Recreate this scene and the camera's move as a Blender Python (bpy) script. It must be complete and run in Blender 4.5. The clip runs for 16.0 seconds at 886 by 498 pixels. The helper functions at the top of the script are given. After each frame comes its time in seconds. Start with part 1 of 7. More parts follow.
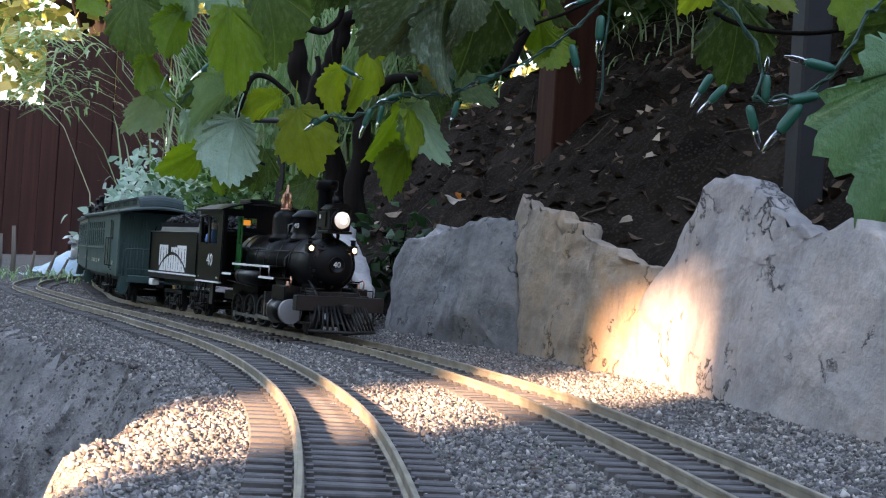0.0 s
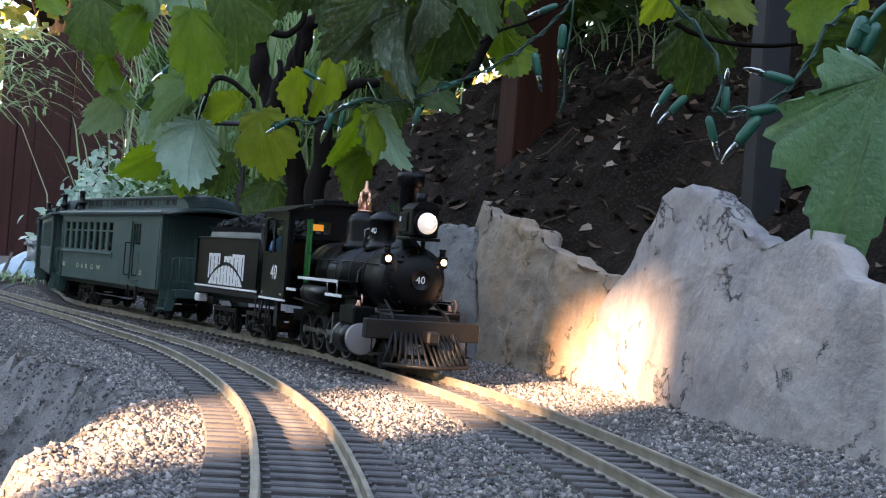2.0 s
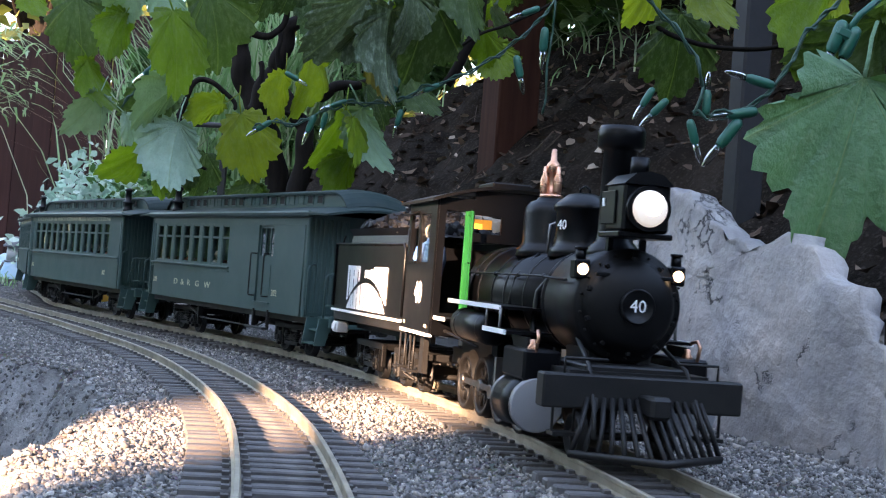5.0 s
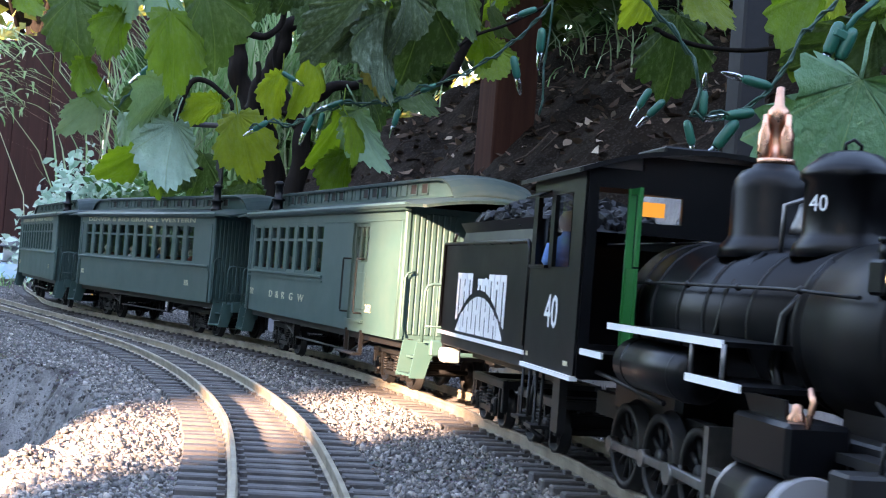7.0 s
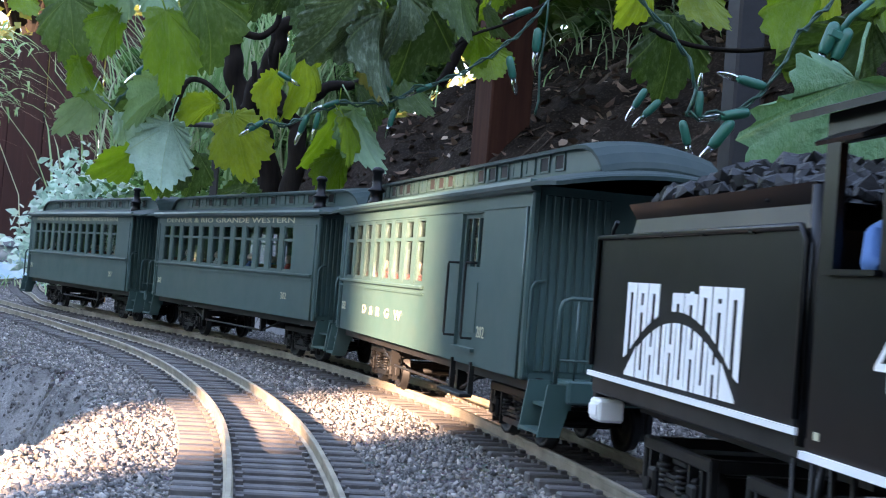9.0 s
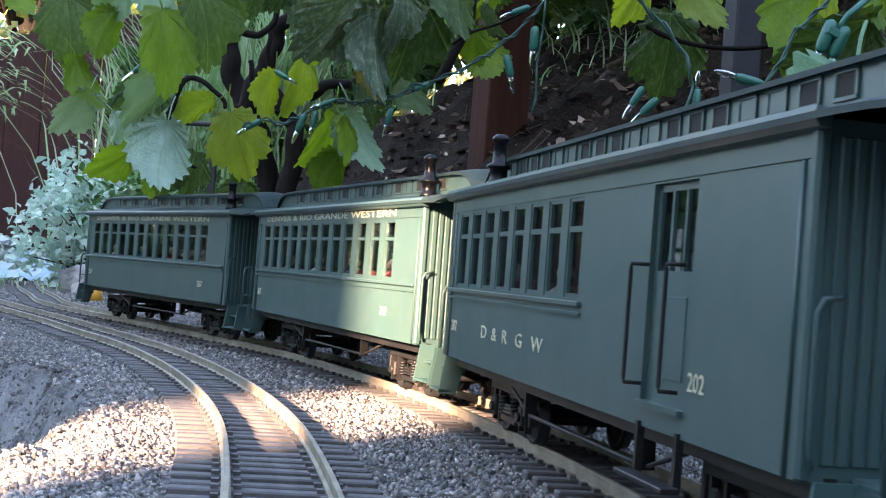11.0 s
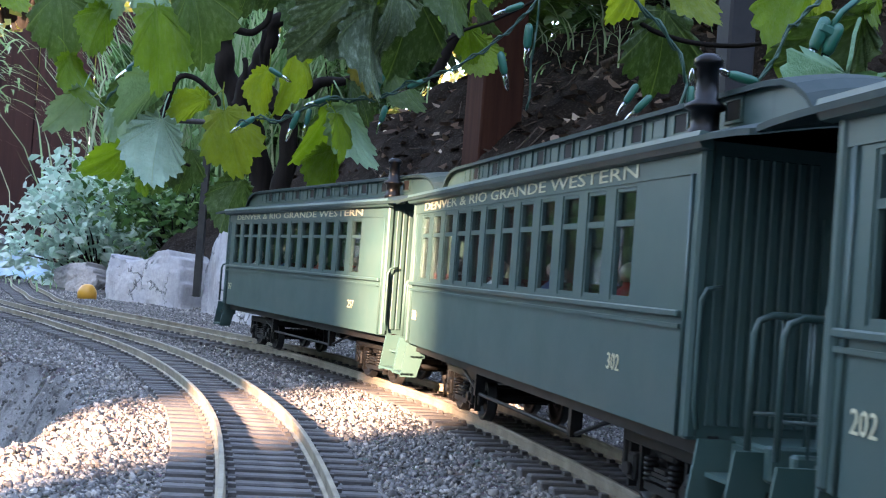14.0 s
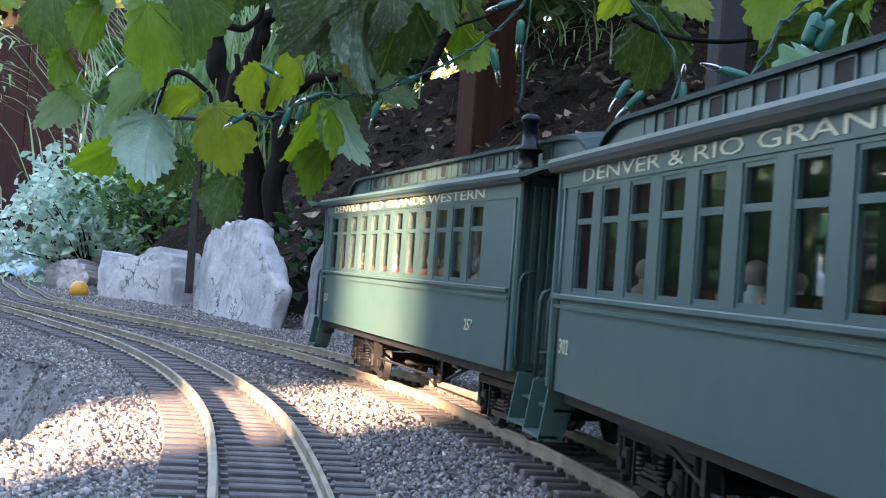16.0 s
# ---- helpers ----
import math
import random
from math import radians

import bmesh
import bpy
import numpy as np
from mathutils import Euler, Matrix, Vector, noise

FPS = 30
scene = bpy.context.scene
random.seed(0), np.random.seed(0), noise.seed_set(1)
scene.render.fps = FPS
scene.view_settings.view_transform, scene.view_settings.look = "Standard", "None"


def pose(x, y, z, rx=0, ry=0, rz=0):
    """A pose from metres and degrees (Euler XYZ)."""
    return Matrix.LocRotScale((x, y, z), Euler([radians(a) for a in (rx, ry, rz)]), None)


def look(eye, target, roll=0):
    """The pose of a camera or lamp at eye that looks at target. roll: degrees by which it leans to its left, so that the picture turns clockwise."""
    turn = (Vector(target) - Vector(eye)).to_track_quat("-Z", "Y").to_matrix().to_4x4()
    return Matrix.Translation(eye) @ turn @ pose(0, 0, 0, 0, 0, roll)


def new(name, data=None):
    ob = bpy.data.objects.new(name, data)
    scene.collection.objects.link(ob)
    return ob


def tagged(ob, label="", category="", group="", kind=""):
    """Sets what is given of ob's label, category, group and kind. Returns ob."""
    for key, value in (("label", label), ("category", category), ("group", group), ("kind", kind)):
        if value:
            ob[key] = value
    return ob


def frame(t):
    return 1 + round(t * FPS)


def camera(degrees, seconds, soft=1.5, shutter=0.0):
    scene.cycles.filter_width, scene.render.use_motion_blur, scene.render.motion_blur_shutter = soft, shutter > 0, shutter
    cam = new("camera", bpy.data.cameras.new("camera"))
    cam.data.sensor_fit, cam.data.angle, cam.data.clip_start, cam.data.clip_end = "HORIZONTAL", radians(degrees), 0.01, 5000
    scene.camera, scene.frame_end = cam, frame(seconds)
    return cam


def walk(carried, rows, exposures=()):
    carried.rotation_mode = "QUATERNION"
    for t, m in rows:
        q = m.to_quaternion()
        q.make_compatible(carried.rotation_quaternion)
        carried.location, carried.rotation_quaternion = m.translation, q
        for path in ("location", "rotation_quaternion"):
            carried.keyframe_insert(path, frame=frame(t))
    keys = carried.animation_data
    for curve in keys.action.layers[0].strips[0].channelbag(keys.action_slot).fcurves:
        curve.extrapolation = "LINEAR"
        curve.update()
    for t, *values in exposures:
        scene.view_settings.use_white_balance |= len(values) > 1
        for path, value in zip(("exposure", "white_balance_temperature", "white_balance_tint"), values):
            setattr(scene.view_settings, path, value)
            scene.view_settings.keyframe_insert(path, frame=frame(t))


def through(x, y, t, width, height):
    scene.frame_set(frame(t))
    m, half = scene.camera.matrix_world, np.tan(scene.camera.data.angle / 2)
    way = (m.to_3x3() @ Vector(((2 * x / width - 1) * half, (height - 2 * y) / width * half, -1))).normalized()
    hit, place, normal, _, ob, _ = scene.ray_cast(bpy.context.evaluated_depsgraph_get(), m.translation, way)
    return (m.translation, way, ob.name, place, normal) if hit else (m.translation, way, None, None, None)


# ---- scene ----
# World: x right, y away from the start view, z up; z = 0 is the top of the rails.
EYE = (0.0, 0.0, 0.0931)
cam = camera(38.74, 16.0, soft=1.1, shutter=0.4)
# seconds, turn to the left, tilt up, lean: degrees
PATH = [
    (0.0, 3.694, 0.723, 3.557),
    (0.5, 3.273, 0.820, 3.715),
    (1.0, 2.903, 0.923, 3.965),
    (1.5, 2.385, 1.063, 4.171),
    (2.0, 1.898, 1.120, 4.283),
    (2.5, 1.355, 1.167, 4.289),
    (3.0, 1.181, 1.242, 4.312),
    (3.5, 1.126, 1.257, 4.274),
    (4.0, 1.100, 1.253, 4.319),
    (6.5, 1.047, 1.345, 4.396),
    (7.0, 0.931, 1.320, 4.436),
    (7.5, 0.939, 1.327, 4.351),
    (8.0, 0.890, 1.326, 4.429),
    (8.5, 0.800, 1.317, 4.359),
    (9.0, 0.738, 1.335, 4.449),
    (11.5, 0.596, 1.262, 4.348),
    (12.0, 0.532, 1.281, 4.403),
    (12.5, 0.435, 1.223, 4.303),
    (13.0, 0.425, 1.191, 4.281),
    (13.5, 0.393, 1.212, 4.333),
    (14.0, 0.355, 1.178, 4.270),
    (14.5, 0.249, 1.167, 4.295),
    (15.0, 0.214, 1.134, 4.274),
    (15.5, 0.145, 1.123, 4.341),
    (16.0, -0.000, 1.027, 4.160),
]


def aim(turn, tilt, lean):
    a, b = radians(turn), radians(tilt)
    way = Vector((-math.sin(a) * math.cos(b), math.cos(a) * math.cos(b), math.sin(b)))
    return look(EYE, Vector(EYE) + way, lean)


walk(cam, [(t, aim(a, b, c)) for t, a, b, c in PATH], exposures=[(0.0, 3.06, 7600, 21), (4.0, 3.20, 7300, 20), (6.5, 3.60, 6950, 21), (16.0, 3.62, 6900, 21)])

# ---- light ----
SUN_AZ, SUN_EL = 210.5, 16.0    # degrees: azimuth from +y clockwise, height
world = bpy.data.worlds.new("world")
scene.world = world
world.use_nodes = True
wn = world.node_tree
sky = wn.nodes.new("ShaderNodeTexSky")
sky.sky_type, sky.sun_disc = "NISHITA", False
sky.sun_elevation, sky.sun_rotation = radians(SUN_EL), radians(SUN_AZ)
wn.nodes["Background"].inputs["Strength"].default_value = 0.15
wn.links.new(sky.outputs[0], wn.nodes["Background"].inputs["Color"])
sun = new("sun", bpy.data.lights.new("sun", "SUN"))
sun.data.energy, sun.data.angle, sun.data.color = 5.0, radians(0.9), (1.0, 0.70, 0.47)
SUN_DIR = Vector((math.sin(radians(SUN_AZ)) * math.cos(radians(SUN_EL)), math.cos(radians(SUN_AZ)) * math.cos(radians(SUN_EL)), math.sin(radians(SUN_EL))))
sun.matrix_world = look(SUN_DIR * 20, (0, 0, 0))

# ---- helpers of this scene ----
TRACK_R = [(-2.878, 8.508), (-2.248, 6.637), (-1.528, 4.407), (-1.152, 3.398), (-0.975, 2.896), (-0.806, 2.48), (-0.689, 2.193), (-0.543, 1.955), (-0.408, 1.762),
           (-0.274, 1.567), (-0.151, 1.37), (-0.057, 1.164), (0.021, 0.959), (0.077, 0.756), (0.122, 0.56), (0.174, 0.302), (0.228, 0.001), (0.265, -0.4), (0.27, -1.0), (0.23, -1.7)]
TRACK_L = [(-2.578, 8.407), (-1.977, 6.507), (-1.497, 4.705), (-1.317, 3.804), (-1.245, 3.384), (-1.167, 3.006), (-1.094, 2.75), (-1.008, 2.509), (-0.924, 2.341), (-0.83, 2.182),
           (-0.652, 1.885), (-0.525, 1.682), (-0.425, 1.507), (-0.332, 1.346), (-0.246, 1.163), (-0.181, 0.994), (-0.137, 0.857), (-0.105, 0.735), (-0.081, 0.619), (-0.06, 0.5),
           (-0.032, 0.303), (-0.007, 0.001), (0.003, -0.4), (-0.017, -1.0)]


class Line:
    """A smooth plan line through nodes, asked by its length."""

    def __init__(self, nodes, n=40):
        p = np.array(nodes, float)
        t = np.r_[0, np.cumsum(np.hypot(*np.diff(p, axis=0).T))]
        tan = np.gradient(p, t, axis=0)
        out = []
        for i in range(len(p) - 1):
            h = t[i + 1] - t[i]
            for u in np.linspace(0, 1, n, endpoint=False):
                out.append((2 * u**3 - 3 * u * u + 1) * p[i] + (u**3 - 2 * u * u + u) * h * tan[i] + (3 * u * u - 2 * u**3) * p[i + 1] + (u**3 - u * u) * h * tan[i + 1])
        out.append(p[-1])
        self.p = np.array(out)
        self.s = np.r_[0, np.cumsum(np.hypot(*np.diff(self.p, axis=0).T))]

    def at(self, a):
        return np.array([np.interp(a, self.s, self.p[:, 0]), np.interp(a, self.s, self.p[:, 1])])

    def way(self, a):
        d = self.at(a + 0.01) - self.at(a - 0.01)
        return d / np.hypot(*d)


LINE_R, LINE_L = Line(TRACK_R), Line(TRACK_L)


def mesh_of(name, bm, mats):
    me = bpy.data.meshes.new(name)
    bm.normal_update()
    bm.to_mesh(me)
    bm.free()
    for m in mats if isinstance(mats, (list, tuple)) else [mats]:
        me.materials.append(m)
    return me


def part(name, bm, material, parent=None, label="", smooth=False):
    """Links a bmesh as one mesh object under a thing or a part."""
    me = mesh_of(name, bm, material) if isinstance(bm, bmesh.types.BMesh) else bm
    if smooth:
        for p in me.polygons:
            p.use_smooth = True
    ob = new(name, me)
    ob.parent = parent
    return tagged(ob, label)


def box(bm, size, at=(0, 0, 0), turn=(0, 0, 0), bevel=0.0, mi=0):
    """Adds a box of full sizes, centred at a place."""
    r = bmesh.ops.create_cube(bm, size=1.0, matrix=pose(*at, *turn) @ Matrix.Diagonal((*size, 1)))
    vs = r["verts"]
    fs = {f for v in vs for f in v.link_faces}
    for f in fs:
        f.material_index = mi
    if bevel:
        es = {e for v in vs for e in v.link_edges}
        bmesh.ops.bevel(bm, geom=list(es), offset=bevel, segments=1, affect="EDGES")
    return bm


def cyl(bm, r, a, b, seg=16, r2=None, caps=True, mi=0):
    """Adds a cylinder or cone from a to b."""
    a, b = Vector(a), Vector(b)
    d = b - a
    m = Matrix.Translation((a + b) / 2) @ d.to_track_quat("Z", "Y").to_matrix().to_4x4()
    res = bmesh.ops.create_cone(bm, cap_ends=caps, segments=seg, radius1=r, radius2=r if r2 is None else r2, depth=d.length, matrix=m)
    for f in {f for v in res["verts"] for f in v.link_faces}:
        f.material_index = mi
        f.smooth = len(f.verts) == 4
    return bm


def ball(bm, r, at, seg=12, scale=(1, 1, 1), mi=0):
    res = bmesh.ops.create_uvsphere(bm, u_segments=seg, v_segments=max(6, seg // 2), radius=r, matrix=Matrix.Translation(at) @ Matrix.Diagonal((*scale, 1)))
    for f in {f for v in res["verts"] for f in v.link_faces}:
        f.material_index, f.smooth = mi, True
    return bm


def tube(bm, pts, r, seg=6, mi=0, r2=None):
    """Adds a round bar along points."""
    pts = [Vector(p) for p in pts]
    rings, last, q = [], None, None
    for i, p in enumerate(pts):
        d = (pts[min(i + 1, len(pts) - 1)] - pts[max(i - 1, 0)]).normalized()
        q = d.to_track_quat("Z", "Y") if last is None else last.rotation_difference(d) @ q
        last = d
        rr = r if r2 is None else r + (r2 - r) * i / (len(pts) - 1)
        rings.append([bm.verts.new(p + q @ Vector((math.cos(k * math.tau / seg) * rr, math.sin(k * math.tau / seg) * rr, 0))) for k in range(seg)])
    for a, b in zip(rings, rings[1:]):
        for k in range(seg):
            f = bm.faces.new((a[k], a[(k + 1) % seg], b[(k + 1) % seg], b[k]))
            f.smooth, f.material_index = True, mi
    for ring, flip in ((rings[0], True), (rings[-1], False)):
        f = bm.faces.new(ring[::-1] if flip else ring)
        f.material_index = mi
    return bm


def lathe(bm, prof, at=(0, 0, 0), seg=24, axis="Z", mi=0):
    """Adds a turned shape; prof: (radius, height) from one end to the other."""
    m = {"Z": Matrix(), "X": Matrix.Rotation(math.pi / 2, 4, "Y"), "Y": Matrix.Rotation(-math.pi / 2, 4, "X")}[axis]
    m = Matrix.Translation(at) @ m
    rings = []
    for r, z in prof:
        rings.append([bm.verts.new(m @ Vector((math.cos(k * math.tau / seg) * r, math.sin(k * math.tau / seg) * r, z))) for k in range(seg)])
    for a, b in zip(rings, rings[1:]):
        for k in range(seg):
            f = bm.faces.new((a[k], a[(k + 1) % seg], b[(k + 1) % seg], b[k]))
            f.smooth, f.material_index = True, mi
    for ring, flip in ((rings[0], True), (rings[-1], False)):
        f = bm.faces.new(ring[::-1] if flip else ring)
        f.material_index = mi
    return bm


def sheet(bm, fn, us, vs, mi=0, smooth=True):
    """Adds a surface fn(u, v) -> place over a grid."""
    grid = [[bm.verts.new(fn(u, v)) for u in us] for v in vs]
    for a, b in zip(grid, grid[1:]):
        for i in range(len(us) - 1):
            f = bm.faces.new((a[i], a[i + 1], b[i + 1], b[i]))
            f.smooth, f.material_index = smooth, mi
    return bm


def fbm(x, y, z, octaves=4, rough=0.55):
    v, a, s = 0.0, 1.0, 1.0
    for _ in range(octaves):
        v += a * noise.noise(Vector((x * s, y * s, z * s)))
        a *= rough
        s *= 2.03
    return v

# ---- materials ----
class Mat:
    """A node material with short ways to add nodes."""

    def __init__(self, name, rough=0.6, metal=0.0, spec=0.5):
        self.m = bpy.data.materials.new(name)
        self.m.use_nodes = True
        self.t = self.m.node_tree
        self.b = self.t.nodes["Principled BSDF"]
        self.b.inputs["Roughness"].default_value = rough
        self.b.inputs["Metallic"].default_value = metal
        self.b.inputs["Specular IOR Level"].default_value = spec
        self.co = None

    def node(self, kind, **inputs):
        n = self.t.nodes.new(kind)
        for k, v in inputs.items():
            s = n.inputs[k.replace("_", " ")]
            if isinstance(v, bpy.types.NodeSocket):
                self.t.links.new(v, s)
            else:
                s.default_value = v
        return n

    def place(self):
        if self.co is None:
            self.co = self.t.nodes.new("ShaderNodeTexCoord").outputs["Object"]
        return self.co

    def stretch(self, x, y, z):
        n = self.t.nodes.new("ShaderNodeMapping")
        n.inputs["Scale"].default_value = (x, y, z)
        self.t.links.new(self.place(), n.inputs["Vector"])
        return n.outputs[0]

    def noise(self, scale, detail=5.0, rough=0.6, where=None):
        return self.node("ShaderNodeTexNoise", Vector=where or self.place(), Scale=scale, Detail=detail, Roughness=rough).outputs["Fac"]

    def voronoi(self, scale, out="Distance", where=None):
        return self.node("ShaderNodeTexVoronoi", Vector=where or self.place(), Scale=scale).outputs[out]

    def ramp(self, fac, stops):
        n = self.t.nodes.new("ShaderNodeValToRGB")
        self.t.links.new(fac, n.inputs[0])
        e = n.color_ramp.elements
        while len(e) < len(stops):
            e.new(0.5)
        for i, (p, c) in enumerate(stops):
            e[i].position, e[i].color = p, (*c, 1)
        return n.outputs[0]

    def mix(self, fac, a, b, kind="MIX"):
        n = self.t.nodes.new("ShaderNodeMix")
        n.data_type, n.blend_type = "RGBA", kind
        for s, v in ((n.inputs[0], fac), (n.inputs[6], a), (n.inputs[7], b)):
            if isinstance(v, bpy.types.NodeSocket):
                self.t.links.new(v, s)
            else:
                s.default_value = v if isinstance(v, float) else (*v, 1)
        return n.outputs[2]

    def colour(self, c):
        if isinstance(c, bpy.types.NodeSocket):
            self.t.links.new(c, self.b.inputs["Base Color"])
        else:
            self.b.inputs["Base Color"].default_value = (*c, 1)
        return self

    def rough(self, fac, lo, hi):
        n = self.node("ShaderNodeMapRange", Value=fac, To_Min=lo, To_Max=hi)
        self.t.links.new(n.outputs[0], self.b.inputs["Roughness"])
        return self

    def bump(self, fac, strength=0.3, distance=0.002):
        n = self.node("ShaderNodeBump", Height=fac, Strength=strength, Distance=distance)
        old = self.b.inputs["Normal"]
        if old.links:
            self.t.links.new(old.links[0].from_socket, n.inputs["Normal"])
        self.t.links.new(n.outputs[0], old)
        return self

    def random(self):
        return self.t.nodes.new("ShaderNodeObjectInfo").outputs["Random"]

    def island(self):
        return self.t.nodes.new("ShaderNodeNewGeometry").outputs["Random Per Island"]


def painted(name, c, rough=0.45, dust=0.12, spec=0.5, metal=0.0):
    """Model paint: a plain coat, dulled by fine dust and slight unevenness."""
    m = Mat(name, rough, metal, spec)
    n = m.noise(60, 4)
    d = tuple(v * (1 - dust) + dust * k for v, k in zip(c, (0.16, 0.15, 0.13)))
    m.colour(m.ramp(n, [(0.35, c), (0.75, d)]))
    m.rough(m.noise(25, 3), rough - 0.08, rough + 0.12)
    m.bump(m.noise(900, 2), 0.05, 0.0004)
    return m.m


BLACK = painted("black_paint", (0.0022, 0.0024, 0.0032), 0.32, 0.006, 0.24)
SMOKEBOX = painted("graphite_paint", (0.0036, 0.0036, 0.004), 0.42, 0.010, 0.2)
HEAD_GREY = painted("grey_cylinder_paint", (0.26, 0.26, 0.27), 0.5, 0.05)
GREEN = painted("pullman_green", (0.036, 0.079, 0.075), 0.40, 0.11, 0.45)
ROOF = painted("roof_green", (0.013, 0.032, 0.031), 0.6, 0.12, 0.25)
WHITE = painted("white_paint", (0.88, 0.88, 0.86), 0.5, 0.02)
CREAM = painted("pale_gold_lettering", (0.58, 0.55, 0.38), 0.5, 0.05)


def rock_mat(name, a, b, c):
    """Split slate: mottled grey to rust, with dark cracks, pale scuffs and fine grain."""
    m = Mat(name, 0.75, 0, 0.35)
    big = m.noise(8, 7, 0.66)
    col = m.ramp(big, [(0.32, a), (0.5, b), (0.66, c)])
    streak = m.noise(1.0, 6, 0.65, m.stretch(30, 30, 9))
    col = m.mix(m.ramp(streak, [(0.30, (0.5, 0.5, 0.5)), (0.46, (0.0, 0.0, 0.0))]), col, tuple(0.6 * v for v in a))
    scuff = m.noise(34, 6, 0.75)
    col = m.mix(m.ramp(scuff, [(0.58, (0.0, 0.0, 0.0)), (0.72, (0.55, 0.55, 0.55))]), col, tuple(min(0.7, 1.45 * v) for v in b))
    fine = m.noise(150, 5, 0.7)
    col = m.mix(m.ramp(fine, [(0.35, (0.0, 0.0, 0.0)), (0.75, (0.45, 0.45, 0.45))]), col, tuple(0.55 * v for v in b))
    warp = m.node("ShaderNodeTexNoise", Vector=m.place(), Scale=10.0, Detail=7.0, Roughness=0.65).outputs["Color"]
    lines = []
    for scale, wide, lo in ((6.0, 0.016, 0.50), (15.0, 0.018, 0.63)):
        n = m.t.nodes.new("ShaderNodeTexVoronoi")
        n.feature = "DISTANCE_TO_EDGE"
        n.inputs["Scale"].default_value = scale
        m.t.links.new(m.mix(0.20, m.place(), warp), n.inputs["Vector"])
        line = m.ramp(n.outputs["Distance"], [(0.0, (1.0, 1.0, 1.0)), (wide, (0.0, 0.0, 0.0))])
        mask = m.ramp(m.noise(9 + scale, 4), [(lo, (0.0, 0.0, 0.0)), (lo + 0.06, (0.9, 0.9, 0.9))])
        lines.append(m.mix(1.0, line, mask, "MULTIPLY"))
    crack = m.mix(1.0, lines[0], lines[1], "LIGHTEN")
    m.colour(m.mix(crack, col, (0.045, 0.045, 0.05)))
    m.bump(m.ramp(crack, [(0.0, (1.0, 1.0, 1.0)), (1.0, (0.0, 0.0, 0.0))]), 0.8, 0.005)
    m.bump(m.noise(9, 6, 0.55), 1.0, 0.019)
    m.bump(scuff, 0.5, 0.002)
    m.bump(m.noise(260, 4, 0.7), 0.35, 0.0012)
    return m.m


ROCK_GREY = rock_mat("grey_slate", (0.26, 0.245, 0.25), (0.41, 0.385, 0.37), (0.49, 0.43, 0.385))
ROCK_TAN = rock_mat("tan_slate", (0.20, 0.17, 0.15), (0.40, 0.32, 0.25), (0.48, 0.31, 0.17))


ROCK_PALE = rock_mat("pale_grey_stone", (0.33, 0.32, 0.34), (0.46, 0.45, 0.46), (0.56, 0.54, 0.52))
ROCK_BLUE = rock_mat("blue_grey_slate", (0.14, 0.145, 0.155), (0.26, 0.26, 0.265), (0.34, 0.32, 0.30))


def soil():
    m = Mat("ground", 0.95, 0, 0.08)
    n = m.noise(7, 8, 0.65)
    col = m.ramp(n, [(0.3, (0.008, 0.006, 0.005)), (0.55, (0.022, 0.016, 0.012)), (0.8, (0.055, 0.042, 0.034))])
    col = m.mix(m.ramp(m.voronoi(160), [(0.1, (0.75, 0.75, 0.75)), (0.45, (0.0, 0.0, 0.0))]), col, (0.055, 0.045, 0.038))
    m.colour(col)
    m.bump(m.noise(40, 8, 0.75), 0.9, 0.012)
    return m.m


def gravel():
    m = Mat("gravel_bed", 0.95, 0, 0.25)
    v = m.voronoi(260, "Color")
    col = m.mix(0.75, m.ramp(m.noise(20, 5), [(0.3, (0.085, 0.078, 0.072)), (0.7, (0.20, 0.185, 0.17))]), v, "MULTIPLY")
    m.colour(m.mix(0.55, col, (0.135, 0.125, 0.115)))
    m.bump(m.voronoi(260), 1.0, 0.004)
    m.bump(m.noise(60, 4), 0.5, 0.006)
    return m.m


def mortar():
    """Weathered concrete and stone below the track bed."""
    m = Mat("mortared_stone", 0.9, 0, 0.25)
    big = m.noise(16, 8, 0.68)
    col = m.ramp(big, [(0.3, (0.17, 0.166, 0.162)), (0.5, (0.38, 0.37, 0.36)), (0.68, (0.58, 0.565, 0.55))])
    fleck = m.ramp(m.noise(190, 3, 0.6), [(0.62, (0.0, 0.0, 0.0)), (0.70, (0.9, 0.9, 0.9))])
    col = m.mix(fleck, col, (0.60, 0.58, 0.55))
    dirt = m.ramp(m.noise(48, 6, 0.7), [(0.30, (0.8, 0.8, 0.8)), (0.5, (0.0, 0.0, 0.0))])
    m.colour(m.mix(dirt, col, (0.06, 0.055, 0.048)))
    m.bump(m.noise(28, 8, 0.75), 1.0, 0.030)
    m.bump(m.noise(230, 4, 0.7), 0.6, 0.002)
    return m.m


SOIL, GRAVEL, MORTAR = soil(), gravel(), mortar()


def brass_rail():
    m = Mat("weathered_brass", 0.45, 0.35)
    col = m.ramp(m.noise(45, 5), [(0.3, (0.19, 0.165, 0.125)), (0.6, (0.33, 0.29, 0.22)), (0.85, (0.46, 0.41, 0.32))])
    m.colour(col)
    m.rough(m.noise(80, 3), 0.4, 0.65)
    return m.m


RAIL = brass_rail()


